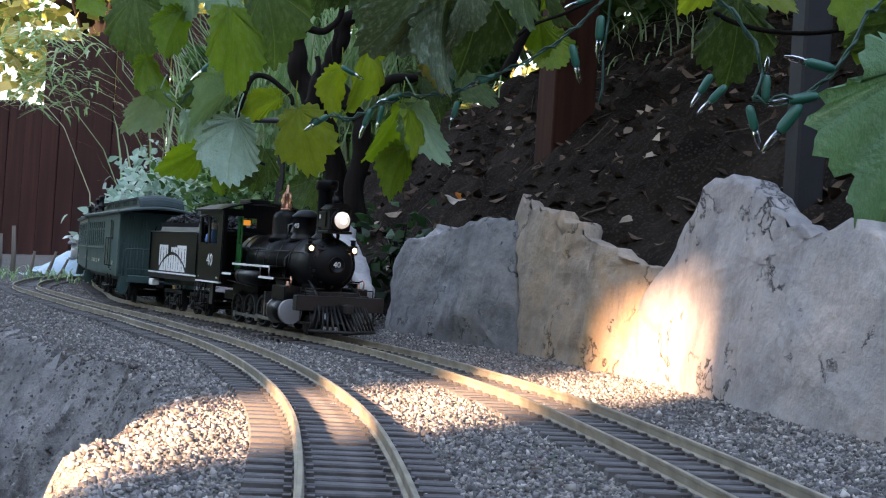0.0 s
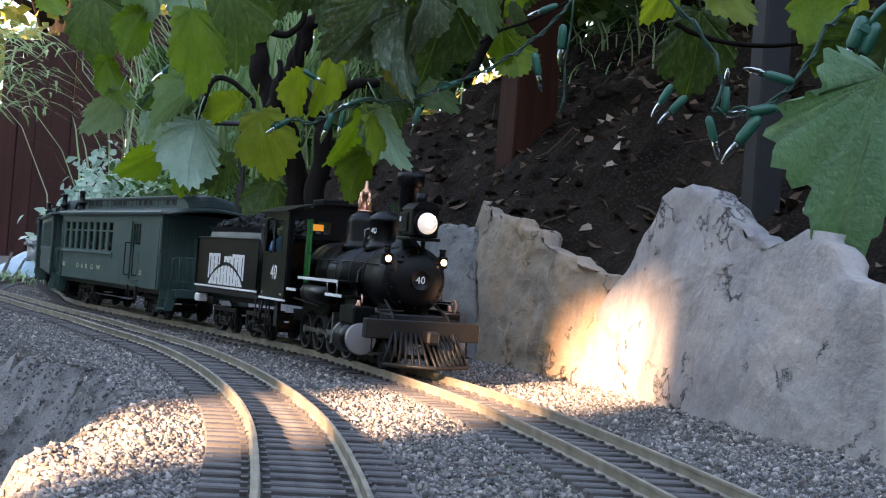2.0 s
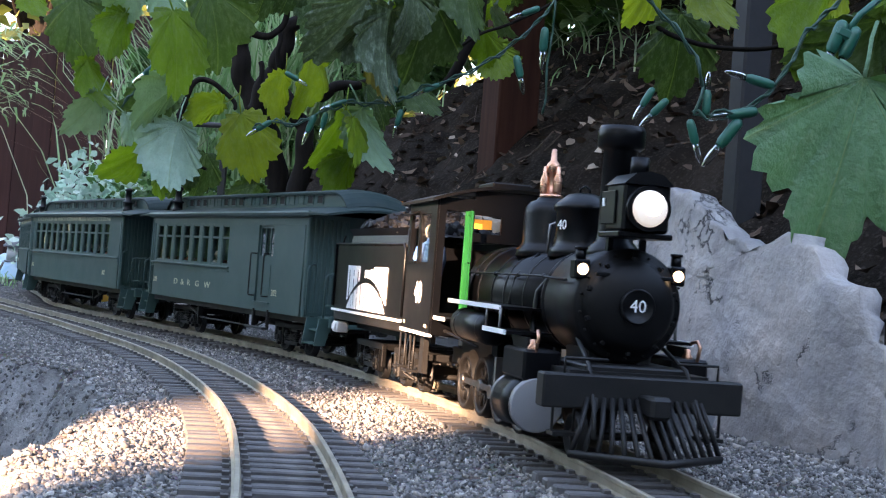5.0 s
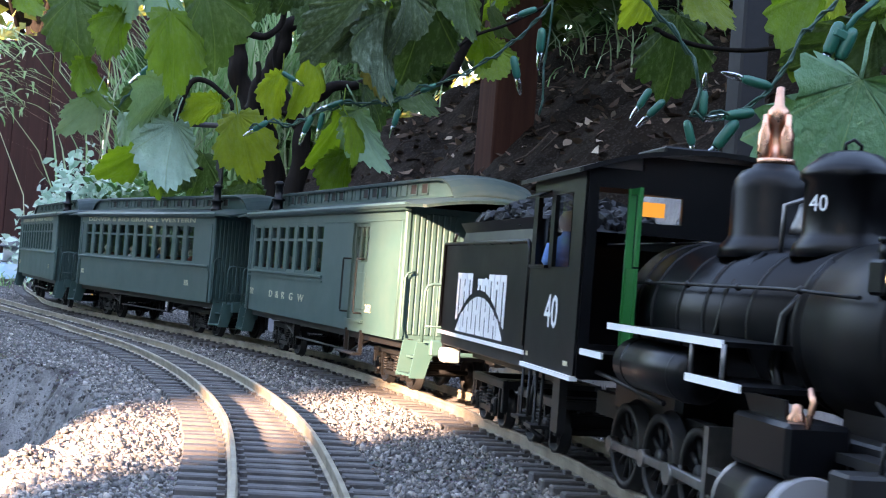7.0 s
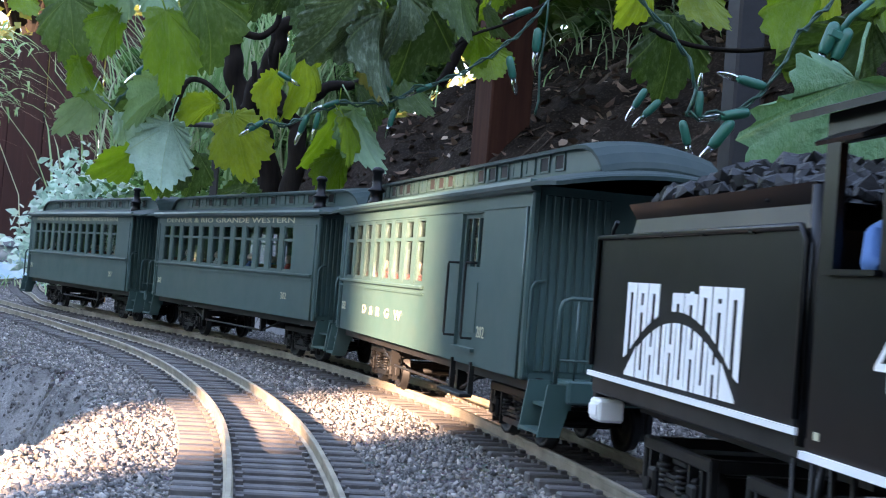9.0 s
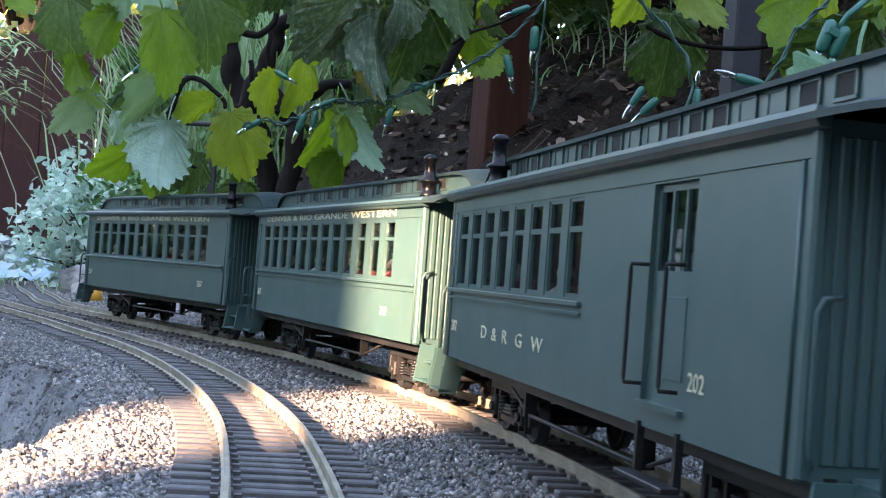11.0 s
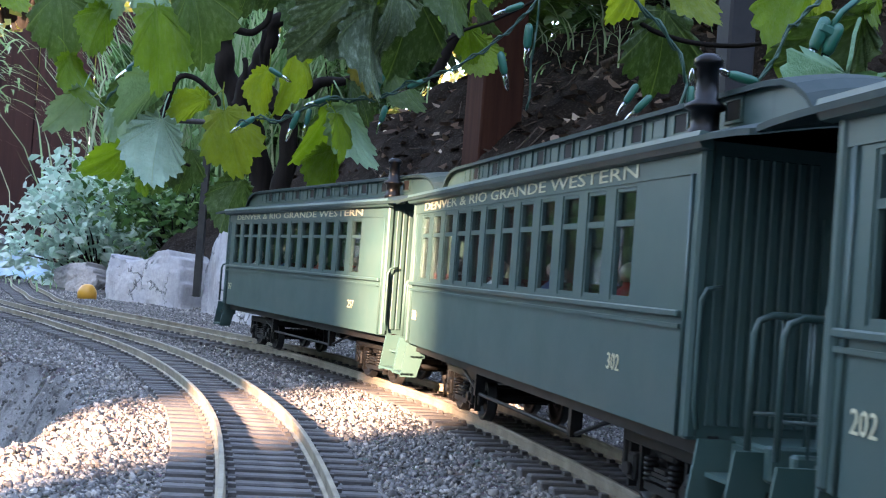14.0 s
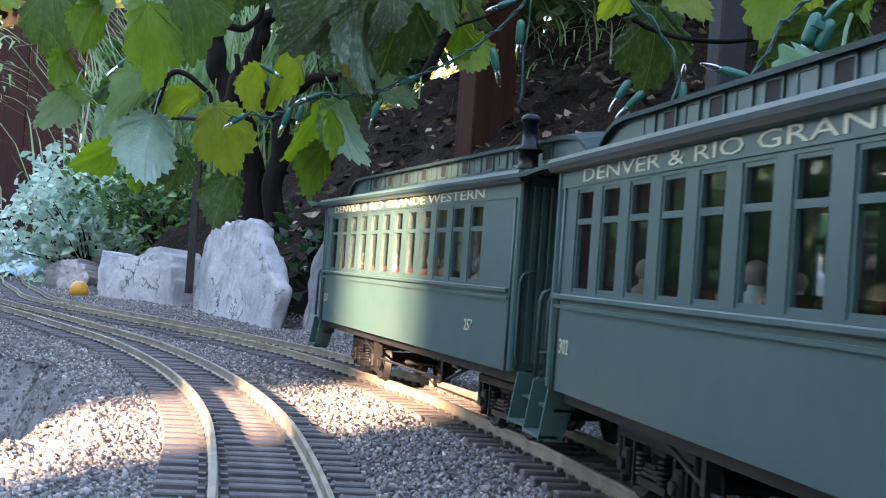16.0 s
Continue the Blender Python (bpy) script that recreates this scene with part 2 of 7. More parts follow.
def tie_mat():
    m = Mat("dark_plastic_tie", 0.7)
    col = m.ramp(m.noise(150, 5, 0.7), [(0.35, (0.048, 0.044, 0.043)), (0.7, (0.115, 0.106, 0.102))])
    m.colour(m.mix(m.ramp(m.random(), [(0.0, (0.0, 0.0, 0.0)), (1.0, (0.45, 0.45, 0.45))]), col, (0.13, 0.122, 0.12)))
    m.bump(m.noise(400, 3), 0.4, 0.0006)
    return m.m


TIE = tie_mat()


def wood(name, a, b, sx=60, sz=3):
    m = Mat(name, 0.85, 0, 0.12)
    n = m.noise(1.0, 6, 0.65, m.stretch(sx, sx, sz))
    col = m.ramp(n, [(0.3, a), (0.7, b)])
    m.colour(m.mix(m.ramp(m.random(), [(0.0, (0.0, 0.0, 0.0)), (1.0, (0.35, 0.35, 0.35))]), col, tuple(0.5 * v for v in a)))
    m.bump(n, 0.3, 0.002)
    return m.m


FENCE_WOOD = wood("red_stained_fence_wood", (0.012, 0.0052, 0.0056), (0.034, 0.015, 0.015), 30, 1.5)
POST_WOOD = wood("red_brown_post_wood", (0.024, 0.009, 0.006), (0.055, 0.021, 0.013), 50, 3)


def glass():
    m = Mat("window_glass", 0.03)
    m.b.inputs["Transmission Weight"].default_value = 1.0
    m.b.inputs["IOR"].default_value = 1.3
    m.colour((0.80, 0.84, 0.84))
    return m.m

# ---- ground, tracks ----
EDGE = Line([(-3.6, 8.4), (-2.6, 5.2), (-1.75, 3.2), (-1.12, 2.3), (-0.74, 1.72), (-0.47, 1.25), (-0.335, 1.10), (-0.225, 0.86), (-0.185, 0.68), (-0.165, 0.52), (-0.14, 0.3), (-0.12, 0.0), (-0.12, -1.0), (-0.15, -3.0)])
BANK = Line([(-1.6, 8.0), (-1.25, 5.0), (-0.95, 3.4), (-0.72, 2.72), (-0.48, 2.46), (-0.33, 2.16), (-0.17, 1.88), (0.04, 1.62), (0.13, 1.40), (0.22, 1.16), (0.31, 0.86), (0.42, 0.5), (0.48, 0.0), (0.5, -1.0), (0.45, -3.0)])


def side_of(line, x, y):
    """Signed distance of places from a plan line: positive to the right, seen along +y."""
    p = line.p[::4]
    d = np.gradient(p, axis=0)
    out = np.empty(len(x))
    for i in range(0, len(x), 4000):
        dx, dy = x[i:i + 4000, None] - p[None, :, 0], y[i:i + 4000, None] - p[None, :, 1]
        q = dx * dx + dy * dy
        k = q.argmin(1)
        r = np.arange(len(k))
        cross = d[k, 0] * dy[r, k] - d[k, 1] * dx[r, k]
        out[i:i + 4000] = np.sign(cross) * np.sqrt(q[r, k])
    return out


def smoothstep(a, b, v):
    u = np.clip((v - a) / (b - a), 0, 1)
    return u * u * (3 - 2 * u)


def heights(x, y):
    x, y = np.asarray(x, float), np.asarray(y, float)
    z = np.full(len(x), -0.0115)
    e, b = side_of(EDGE, x, y), side_of(BANK, x, y)
    n1 = np.array([fbm(a * 7, c * 7, 0.3, 3) for a, c in zip(x, y)])
    n2 = np.array([fbm(a * 38, c * 38, 4.0, 3) for a, c in zip(x, y)])
    n3 = np.array([abs(fbm(a * 15, c * 15, 9.0, 4, 0.6)) for a, c in zip(x, y)])
    z += 0.0018 * n2 + 0.002 * n1
    drop = np.clip(-e, 0, None)
    z -= np.where(e < 0, np.minimum(0.35, 0.25 * drop + 1.9 * np.clip(drop - np.where(y < 0.85, 0.032, 0.016) - 0.02 * n1, 0, None)), 0) * (1 + 0.25 * n1) - np.where(e < 0, (0.034 * n2 + 0.040 * n3) * smoothstep(0.025, 0.07, drop), 0)
    up = np.clip(b, 0, None)
    rise = 0.05 * smoothstep(0.01, 0.07, up) + 0.80 * np.clip(up - 0.05, 0, 0.40) + 0.55 * np.clip(up - 0.45, 0, None)
    rise = np.minimum(rise, 3.5)
    fade = 1 - 0.85 * smoothstep(3.2, 7.0, y - 2.2 * np.clip(x, -1.0, 3.0))
    z += rise * fade + np.where(b > 0, (0.035 * n1 + 0.012 * n2) * smoothstep(0.02, 0.2, up), 0)
    return z


def graded(a, b, fine0, fine1, step, grow=1.18):
    out = list(np.arange(fine0, fine1, step))
    s, v = step, fine1
    while v < b:
        out.append(v)
        s *= grow
        v += s
    out.append(b)
    s, v, low = step, fine0, []
    while v > a:
        s *= grow
        v -= s
        low.append(max(v, a))
    return np.array(sorted(set(np.round(low + out, 5))))


gx, gy = graded(-60, 60, -1.3, 1.5, 0.014), graded(-25, 140, 0.3, 3.2, 0.016)
X, Y = np.meshgrid(gx, gy)
GZ = heights(X.ravel(), Y.ravel())
nx, ny = len(gx), len(gy)
idx = np.arange(nx * ny).reshape(ny, nx)
quads = np.stack([idx[:-1, :-1], idx[:-1, 1:], idx[1:, 1:], idx[1:, :-1]], -1).reshape(-1, 4)
me = bpy.data.meshes.new("ground")
me.from_pydata(np.c_[X.ravel(), Y.ravel(), GZ].tolist(), [], quads.tolist())
me.materials.append(SOIL)
me.materials.append(GRAVEL)
me.materials.append(MORTAR)
mid = np.c_[X.ravel(), Y.ravel()][quads].mean(1)
is_gravel = (side_of(BANK, mid[:, 0], mid[:, 1]) < 0.03).astype(np.int32)
is_gravel[side_of(EDGE, mid[:, 0], mid[:, 1]) < np.where(mid[:, 1] < 0.85, -0.036, -0.010)] = 2
me.polygons.foreach_set("material_index", is_gravel)
me.polygons.foreach_set("use_smooth", np.ones(len(quads), bool))
ground = tagged(new("ground", me), "grey gravel ballast beside a dark leaf-littered soil bank", "ground", kind="structure")
GRID = GZ.reshape(ny, nx)


def ground_z(x, y):
    i, j = np.clip(np.searchsorted(gx, x) - 1, 0, nx - 2), np.clip(np.searchsorted(gy, y) - 1, 0, ny - 2)
    u, v = (x - gx[i]) / (gx[i + 1] - gx[i]), (y - gy[j]) / (gy[j + 1] - gy[j])
    return float((1 - v) * ((1 - u) * GRID[j, i] + u * GRID[j, i + 1]) + v * ((1 - u) * GRID[j + 1, i] + u * GRID[j + 1, i + 1]))


RAIL_PROFILE = [(-0.0023, -0.0078), (0.0023, -0.0078), (0.0023, -0.0071), (0.0006, -0.0062), (0.0006, -0.0024), (0.0013, -0.0019), (0.0013, -0.0003), (0.0010, 0.0), (-0.0010, 0.0), (-0.0013, -0.0003), (-0.0013, -0.0019), (-0.0006, -0.0024), (-0.0006, -0.0062), (-0.0023, -0.0071)]


def rail_mesh(line, offset):
    bm = bmesh.new()
    rings = []
    n = int(line.s[-1] / 0.03)
    for k in range(n + 1):
        a = line.s[-1] * k / n
        p, d = line.at(a), line.way(a)
        side = np.array([d[1], -d[0]])
        rings.append([bm.verts.new((*(p + side * (offset + u)), v)) for u, v in RAIL_PROFILE])
    m = len(RAIL_PROFILE)
    for a, b in zip(rings, rings[1:]):
        for k in range(m):
            bm.faces.new((a[k], b[k], b[(k + 1) % m], a[(k + 1) % m]))
    return bm


tie_bm = bmesh.new()
box(tie_bm, (0.0088, 0.098, 0.0062), (0, 0, -0.0109), bevel=0.0008)
for s in (-1, 1):
    for k in (-1, 1):
        box(tie_bm, (0.005, 0.0035, 0.0022), (0, s * 0.0235 + k * 0.0050, -0.0070))
TIE_MESH = mesh_of("tie", tie_bm, TIE)


def track(name, label, line, s0, s1):
    thing = tagged(new(name), label, "track", kind="structure")
    for off in (0.0235, -0.0235):
        part("rail", rail_mesh(line, off), RAIL, thing)
    rng = random.Random(len(name) * 7)
    for k in range(int((s1 - s0) / 0.0195)):
        a = s0 + 0.0195 * k
        p, d = line.at(a), line.way(a)
        t = new("tie", TIE_MESH)
        t.parent = thing
        t.matrix_local = pose(p[0], p[1], rng.uniform(-0.0006, 0.0004), rng.uniform(-0.6, 0.6), 0, math.degrees(math.atan2(d[1], d[0])) + rng.uniform(-0.9, 0.9))



# ---- rocks ----
FLAKES = {}


def cell(i, j, seed):
    if (i, j, seed) in FLAKES:
        return FLAKES[i, j, seed]
    r = random.Random(i * 7919 + j * 104729 + int(seed * 31))
    FLAKES[i, j, seed] = (i, j, r.random(), r.random(), r.uniform(-1, 1), r.uniform(-1, 1))
    return FLAKES[i, j, seed]


def cells(u, v, seed):
    """The broken-off flakes near a place on a slab's face."""
    a, b = math.floor(u), math.floor(v)
    return [cell(i, j, seed) for i in (a - 1, a, a + 1) for j in (b - 1, b, b + 1)]


def rock(label, outline, at, turn, thick, mat, seed, lean=8.0, rough=0.0045):
    """A split slab: outline in its own upright plane (metres), rough faces, standing in the gravel."""
    bm = bmesh.new()
    n = 110
    pts = [Vector((x, 0, z)) for x, z in outline]
    lens = [0.0]
    for a, b in zip(pts, pts[1:] + pts[:1]):
        lens.append(lens[-1] + (b - a).length)

    def along(u):
        d = u * lens[-1]
        for i in range(len(pts)):
            if d <= lens[i + 1] + 1e-9:
                return pts[i].lerp(pts[(i + 1) % len(pts)], (d - lens[i]) / max(lens[i + 1] - lens[i], 1e-9))
        return pts[0]

    c = sum(pts, Vector()) / len(pts)
    rim = [along(k / n) for k in range(n)]
    levels = [(k / 18, -1.0) for k in range(17)] + [(0.965, -1.0), (0.99, -0.93), (1.0, -0.78), (1.0, -0.2), (1.0, 0.40), (0.95, 0.85), (0.7, 1.0), (0.3, 1.0), (0.0, 1.0)]
    rng = random.Random(int(seed * 10))
    wide = max(abs(p.x - c.x) for p in pts)
    chips = [(rng.uniform(0, 6.28), rng.uniform(0.06, 0.18), wide * rng.uniform(0.30, 0.85)) for _ in range(8)]
    rings = []
    for s, d in levels:
        ring = []
        for k in range(1 if s == 0 else n):
            p = c + (rim[k] - c) * s
            q = Vector((p.x, d * thick / 2, p.z))
            w = fbm(q.x * 16 + seed, q.y * 16, q.z * 16, 4, 0.6)
            chip = max([0.0] + [g * ((q.x - c.x) * math.cos(a) + (q.z - c.z) * math.sin(a) - o) for a, g, o in chips])
            q.y += rough * 0.8 * w + (chip if d < 0 else -0.5 * chip)
            if d < 0:
                u, v = q.x * 11 + 1.1 * fbm(q.x * 9, seed, q.z * 9, 2), q.z * 8 + 1.1 * fbm(q.x * 9, seed + 7, q.z * 9, 2)
                best = min(((u - gi - oi) ** 2 + (v - gj - oj) ** 2, gi + oi, gj + oj, ti, tj) for gi, gj, oi, oj, ti, tj in cells(u, v, seed))
                q.y += 0.0040 * ((u - best[1]) * best[3] + (v - best[2]) * best[4]) * min(1.0, s * 1.5)
            jag = rough * 1.9 * fbm(q.x * 40, seed + 3, q.z * 40, 3, 0.7)
            q.x += jag if s > 0.9 else 0
            q.z += jag * 0.8 if s > 0.9 else 0
            ring.append(bm.verts.new(q))
        rings.append(ring)
    for a, b in zip(rings, rings[1:]):
        for k in range(n):
            if len(a) == 1:
                bm.faces.new((a[0], b[k], b[(k + 1) % n]))
            elif len(b) == 1:
                bm.faces.new((a[k], b[0], a[(k + 1) % n]))
            else:
                bm.faces.new((a[k], b[k], b[(k + 1) % n], a[(k + 1) % n]))
    bmesh.ops.recalc_face_normals(bm, faces=bm.faces)
    for v in bm.verts:
        v.co += v.normal * 0.0009 * fbm(v.co.x * 60, v.co.y * 60 + seed, v.co.z * 60, 3)
    for f in bm.faces:
        f.smooth = True
    ob = part("rock", bm, mat)
    ob.matrix_world = pose(*at, -lean, 0, turn)
    return tagged(ob, label, "rock", "rocks along the track")


# the slabs beside the track: lower left corner, turn, outline along the face
def slab(label, a, b, outline, thick, mat, seed, lean=4.0):
    d = Vector((b[0] - a[0], b[1] - a[1]))
    turn = math.degrees(math.atan2(d.y, d.x))
    back = Vector((-d.y, d.x)).normalized() * thick / 2
    rock(label, outline, (a[0] + back.x, a[1] + back.y, 0.0), turn, thick, mat, seed, lean)


slab("large pale grey slate slab with dark cracks standing in gravel", (0.108, 1.323), (0.249, 0.864), [(0.0, -0.03), (-0.002, 0.052), (0.033, 0.085), (0.071, 0.111), (0.1, 0.143), (0.134, 0.158), (0.141, 0.177), (0.171, 0.187), (0.225, 0.183), (0.259, 0.169), (0.355, 0.132), (0.401, 0.143), (0.413, 0.145), (0.442, 0.129), (0.49, 0.102), (0.514, 0.073), (0.535, 0.031), (0.55, -0.03)], 0.028, ROCK_GREY, 2.0)
slab("tan and grey slate slab stained with rust", (-0.009, 1.568), (0.108, 1.323), [(0.004, -0.03), (-0.026, 0.077), (-0.048, 0.134), (-0.054, 0.184), (0.04, 0.168), (0.118, 0.153), (0.191, 0.13), (0.256, 0.116), (0.32, 0.104), (0.303, 0.083), (0.276, 0.028), (0.275, -0.03)], 0.026, ROCK_TAN, 9.0)
slab("smooth blue-grey slate slab with a rounded top", (-0.181, 1.844), (-0.009, 1.568), [(-0.015, -0.03), (-0.038, 0.045), (-0.029, 0.097), (-0.002, 0.123), (0.103, 0.14), (0.18, 0.152), (0.253, 0.159), (0.278, 0.154), (0.295, 0.112), (0.324, -0.03)], 0.026, ROCK_BLUE, 15.0)
slab("pale grey upright stone with a chipped top", (-0.422, 2.24), (-0.257, 1.90), [(-0.089, -0.03), (-0.115, 0.072), (-0.079, 0.115), (-0.046, 0.145), (0.008, 0.147), (0.232, 0.153), (0.272, 0.128), (0.347, 0.085), (0.404, 0.044), (0.393, 0.009), (0.38, -0.03)], 0.034, ROCK_PALE, 21.0)
slab("low blunt grey stone with a wavy top beside the track", (-0.705, 2.66), (-0.505, 2.44), [(-0.05, -0.03), (-0.05, 0.053), (-0.043, 0.081), (0.041, 0.067), (0.122, 0.078), (0.162, 0.099), (0.205, 0.097), (0.250, 0.068), (0.270, -0.03)], 0.10, ROCK_PALE, 27.0)
rock("narrow pale stone half hidden behind the track", [(-0.05, -0.03), (0.07, -0.03), (0.075, 0.10), (0.05, 0.15), (-0.01, 0.12)], (-0.16, 1.88, 0.0), -50, 0.05, ROCK_PALE, 33.0)
rock("small grey stone lying by the far track", [(-0.05, -0.03), (0.05, -0.03), (0.055, 0.03), (0.01, 0.055), (-0.04, 0.05)], (-0.86, 3.02, 0.0), -30, 0.07, ROCK_GREY, 37.0)
rock("small grey stone lying by the far track", [(-0.04, -0.03), (0.05, -0.03), (0.045, 0.04), (0.0, 0.05), (-0.04, 0.03)], (-0.97, 3.25, 0.0), -20, 0.06, ROCK_BLUE, 41.0)

# ---- added unseen wall behind the camera; its gap lets the low sun in ----
def sun_mask_wall():
    m = Mat("pale_render", 0.9)
    m.colour(m.ramp(m.noise(3, 6), [(0.3, (0.42, 0.41, 0.39)), (0.7, (0.52, 0.50, 0.47))]))
    m.bump(m.noise(80, 4), 0.4, 0.004)
    az = Vector((math.sin(radians(SUN_AZ)), math.cos(radians(SUN_AZ)), 0))
    mid = Vector((-0.17, 0.79, 0)) + az * 5.0
    bm = bmesh.new()
    # gap shaped for the sun patches; the rest keeps sun off the scene
    lo, hi, half, near, top, wide = 1.25, 1.665, 0.090, 0.056, 5.8, 12.0
    t = 0.06
    for a, b, c, d in ((-wide, -half, -0.5, top), (near, wide, -0.5, top), (-half, near, -0.5, lo), (-half, near, hi, top)):
        box(bm, (b - a, t, d - c), ((a + b) / 2, 0, (c + d) / 2))
    w = part("sun_mask", bm, m.m)
    w.matrix_world = Matrix.Translation(mid) @ Matrix.Rotation(math.atan2(-az.x, az.y), 4, "Z")
    tagged(w, "unseen plain pale wall added to block the sun, with a narrow gap", "wall", kind="structure")


sun_mask_wall()


# ---- loose stones ----
def stone_mat():
    m = Mat("crushed_gravel", 0.9, 0, 0.3)
    i = m.island()
    col = m.ramp(i, [(0.0, (0.035, 0.033, 0.032)), (0.35, (0.13, 0.122, 0.115)), (0.75, (0.27, 0.25, 0.235)), (0.92, (0.38, 0.34, 0.29)), (1.0, (0.62, 0.58, 0.53))])
    m.colour(m.mix(0.25, col, m.ramp(m.noise(300, 3), [(0.3, (0.05, 0.05, 0.05)), (0.7, (0.4, 0.4, 0.4))])))
    return m.m


STONE = stone_mat()


def scatter_stones(name, label, xs, ys, zs, size, seed, mat):
    rng = np.random.default_rng(seed)
    n = len(xs)
    base = np.array([(1, 0, 0), (-1, 0, 0), (0, 1, 0), (0, -1, 0), (0, 0, 1), (0, 0, -1)], float)
    tri = np.array([(0, 2, 4), (2, 1, 4), (1, 3, 4), (3, 0, 4), (2, 0, 5), (1, 2, 5), (3, 1, 5), (0, 3, 5)])
    r = size[:, None, None] * rng.uniform(0.55, 1.25, (n, 6, 1)) * rng.uniform(0.7, 1.2, (n, 1, 3))
    q = rng.normal(size=(n, 4))
    q /= np.linalg.norm(q, axis=1)[:, None]
    a, b, c, d = q.T
    rot = np.stack([1 - 2 * (c * c + d * d), 2 * (b * c - a * d), 2 * (b * d + a * c), 2 * (b * c + a * d), 1 - 2 * (b * b + d * d), 2 * (c * d - a * b), 2 * (b * d - a * c), 2 * (c * d + a * b), 1 - 2 * (b * b + c * c)], 1).reshape(n, 3, 3)
    v = np.einsum("nij,nkj->nki", rot, base[None] * r) + np.stack([xs, ys, zs], 1)[:, None]
    f = (tri[None] + (np.arange(n) * 6)[:, None, None]).reshape(-1)
    me = bpy.data.meshes.new(name)
    me.vertices.add(n * 6)
    me.vertices.foreach_set("co", v.reshape(-1))
    me.loops.add(len(f))
    me.loops.foreach_set("vertex_index", f.astype(np.int32))
    me.polygons.add(n * 8)
    me.polygons.foreach_set("loop_start", np.arange(0, len(f), 3, dtype=np.int32))
    me.update(calc_edges=True)
    me.materials.append(mat)
    return tagged(new(name, me), label, "gravel", kind="stuff")


def grid_z(xs, ys):
    i, j = np.clip(np.searchsorted(gx, xs) - 1, 0, nx - 2), np.clip(np.searchsorted(gy, ys) - 1, 0, ny - 2)
    u, v = (xs - gx[i]) / (gx[i + 1] - gx[i]), (ys - gy[j]) / (gy[j + 1] - gy[j])
    return (1 - v) * ((1 - u) * GRID[j, i] + u * GRID[j, i + 1]) + v * ((1 - u) * GRID[j + 1, i] + u * GRID[j + 1, i + 1])


def gravel_bed():
    rng = np.random.default_rng(11)
    n = 190000
    y = 0.36 + 2.6 * rng.random(n) ** 1.7
    x = rng.uniform(-0.34, 0.42, n) - 0.42 * np.clip(y - 0.7, 0, None) * rng.uniform(0.3, 1.35, n)
    keep = side_of(BANK, x, y) < 0.035
    e = side_of(EDGE, x, y)
    keep &= (e > -0.20) & ((e > np.where(y < 0.85, -0.036, -0.010)) | (rng.random(n) < 0.30))
    x, y, e = x[keep], y[keep], e[keep]
    size = rng.uniform(0.0007, 0.0020, len(x)) * (1 + 0.7 * (rng.random(len(x)) > 0.93)) * np.where(side_of(BANK, x, y) > -0.10, 1.35, 1.0) * np.where(e < 0, 1.25, 1.0)
    z = grid_z(x, y) + size * 0.25
    # stones keep below the tie tops inside the tracks
    for line in (LINE_R, LINE_L):
        d = np.abs(side_of(line, x, y))
        z = np.where(d < 0.052, np.minimum(z, -0.0085 - size * 0.9), z)
    scatter_stones("gravel", "loose crushed grey gravel round the tracks", x, y, z, size, 12, STONE)


gravel_bed()


# ---- litter on the bank ----
def litter_mat():
    m = Mat("dry_leaf_litter", 0.85, 0, 0.2)
    m.colour(m.ramp(m.island(), [(0.0, (0.03, 0.019, 0.013)), (0.5, (0.085, 0.055, 0.038)), (0.88, (0.18, 0.125, 0.09)), (1.0, (0.46, 0.38, 0.30))]))
    return m.m


def fallen_leaf(label, x, y, size, turn, c):
    m = Mat("fallen_leaf", 0.7, 0, 0.2)
    m.colour(m.ramp(m.noise(60, 4), [(0.3, tuple(0.6 * v for v in c)), (0.7, c)]))
    bm = bmesh.new()
    rim = [bm.verts.new((math.cos(a) * size * (1 + 0.18 * math.cos(5 * a)), math.sin(a) * size * 0.62 * (1 + 0.18 * math.cos(5 * a)), size * (0.35 * math.cos(a) ** 2 + 0.12 * math.sin(4 * a)))) for a in np.linspace(0, math.tau, 26)[:-1]]
    mid = bm.verts.new((0, 0, 0))
    for a, b in zip(rim, rim[1:] + rim[:1]):
        bm.faces.new((mid, a, b))
    ob = part("fallen_leaf", bm, m.m, smooth=True)
    ob.matrix_world = pose(x, y, ground_z(x, y) + 0.008, 35, 10, turn)
    tagged(ob, label, "leaf")


fallen_leaf("dry orange leaf lying on the dark soil bank", -0.119, 2.33, 0.017, 10, (0.62, 0.20, 0.03))
fallen_leaf("pale curled dry leaf lying on the soil bank", -0.131, 2.26, 0.020, 25, (0.60, 0.52, 0.45))


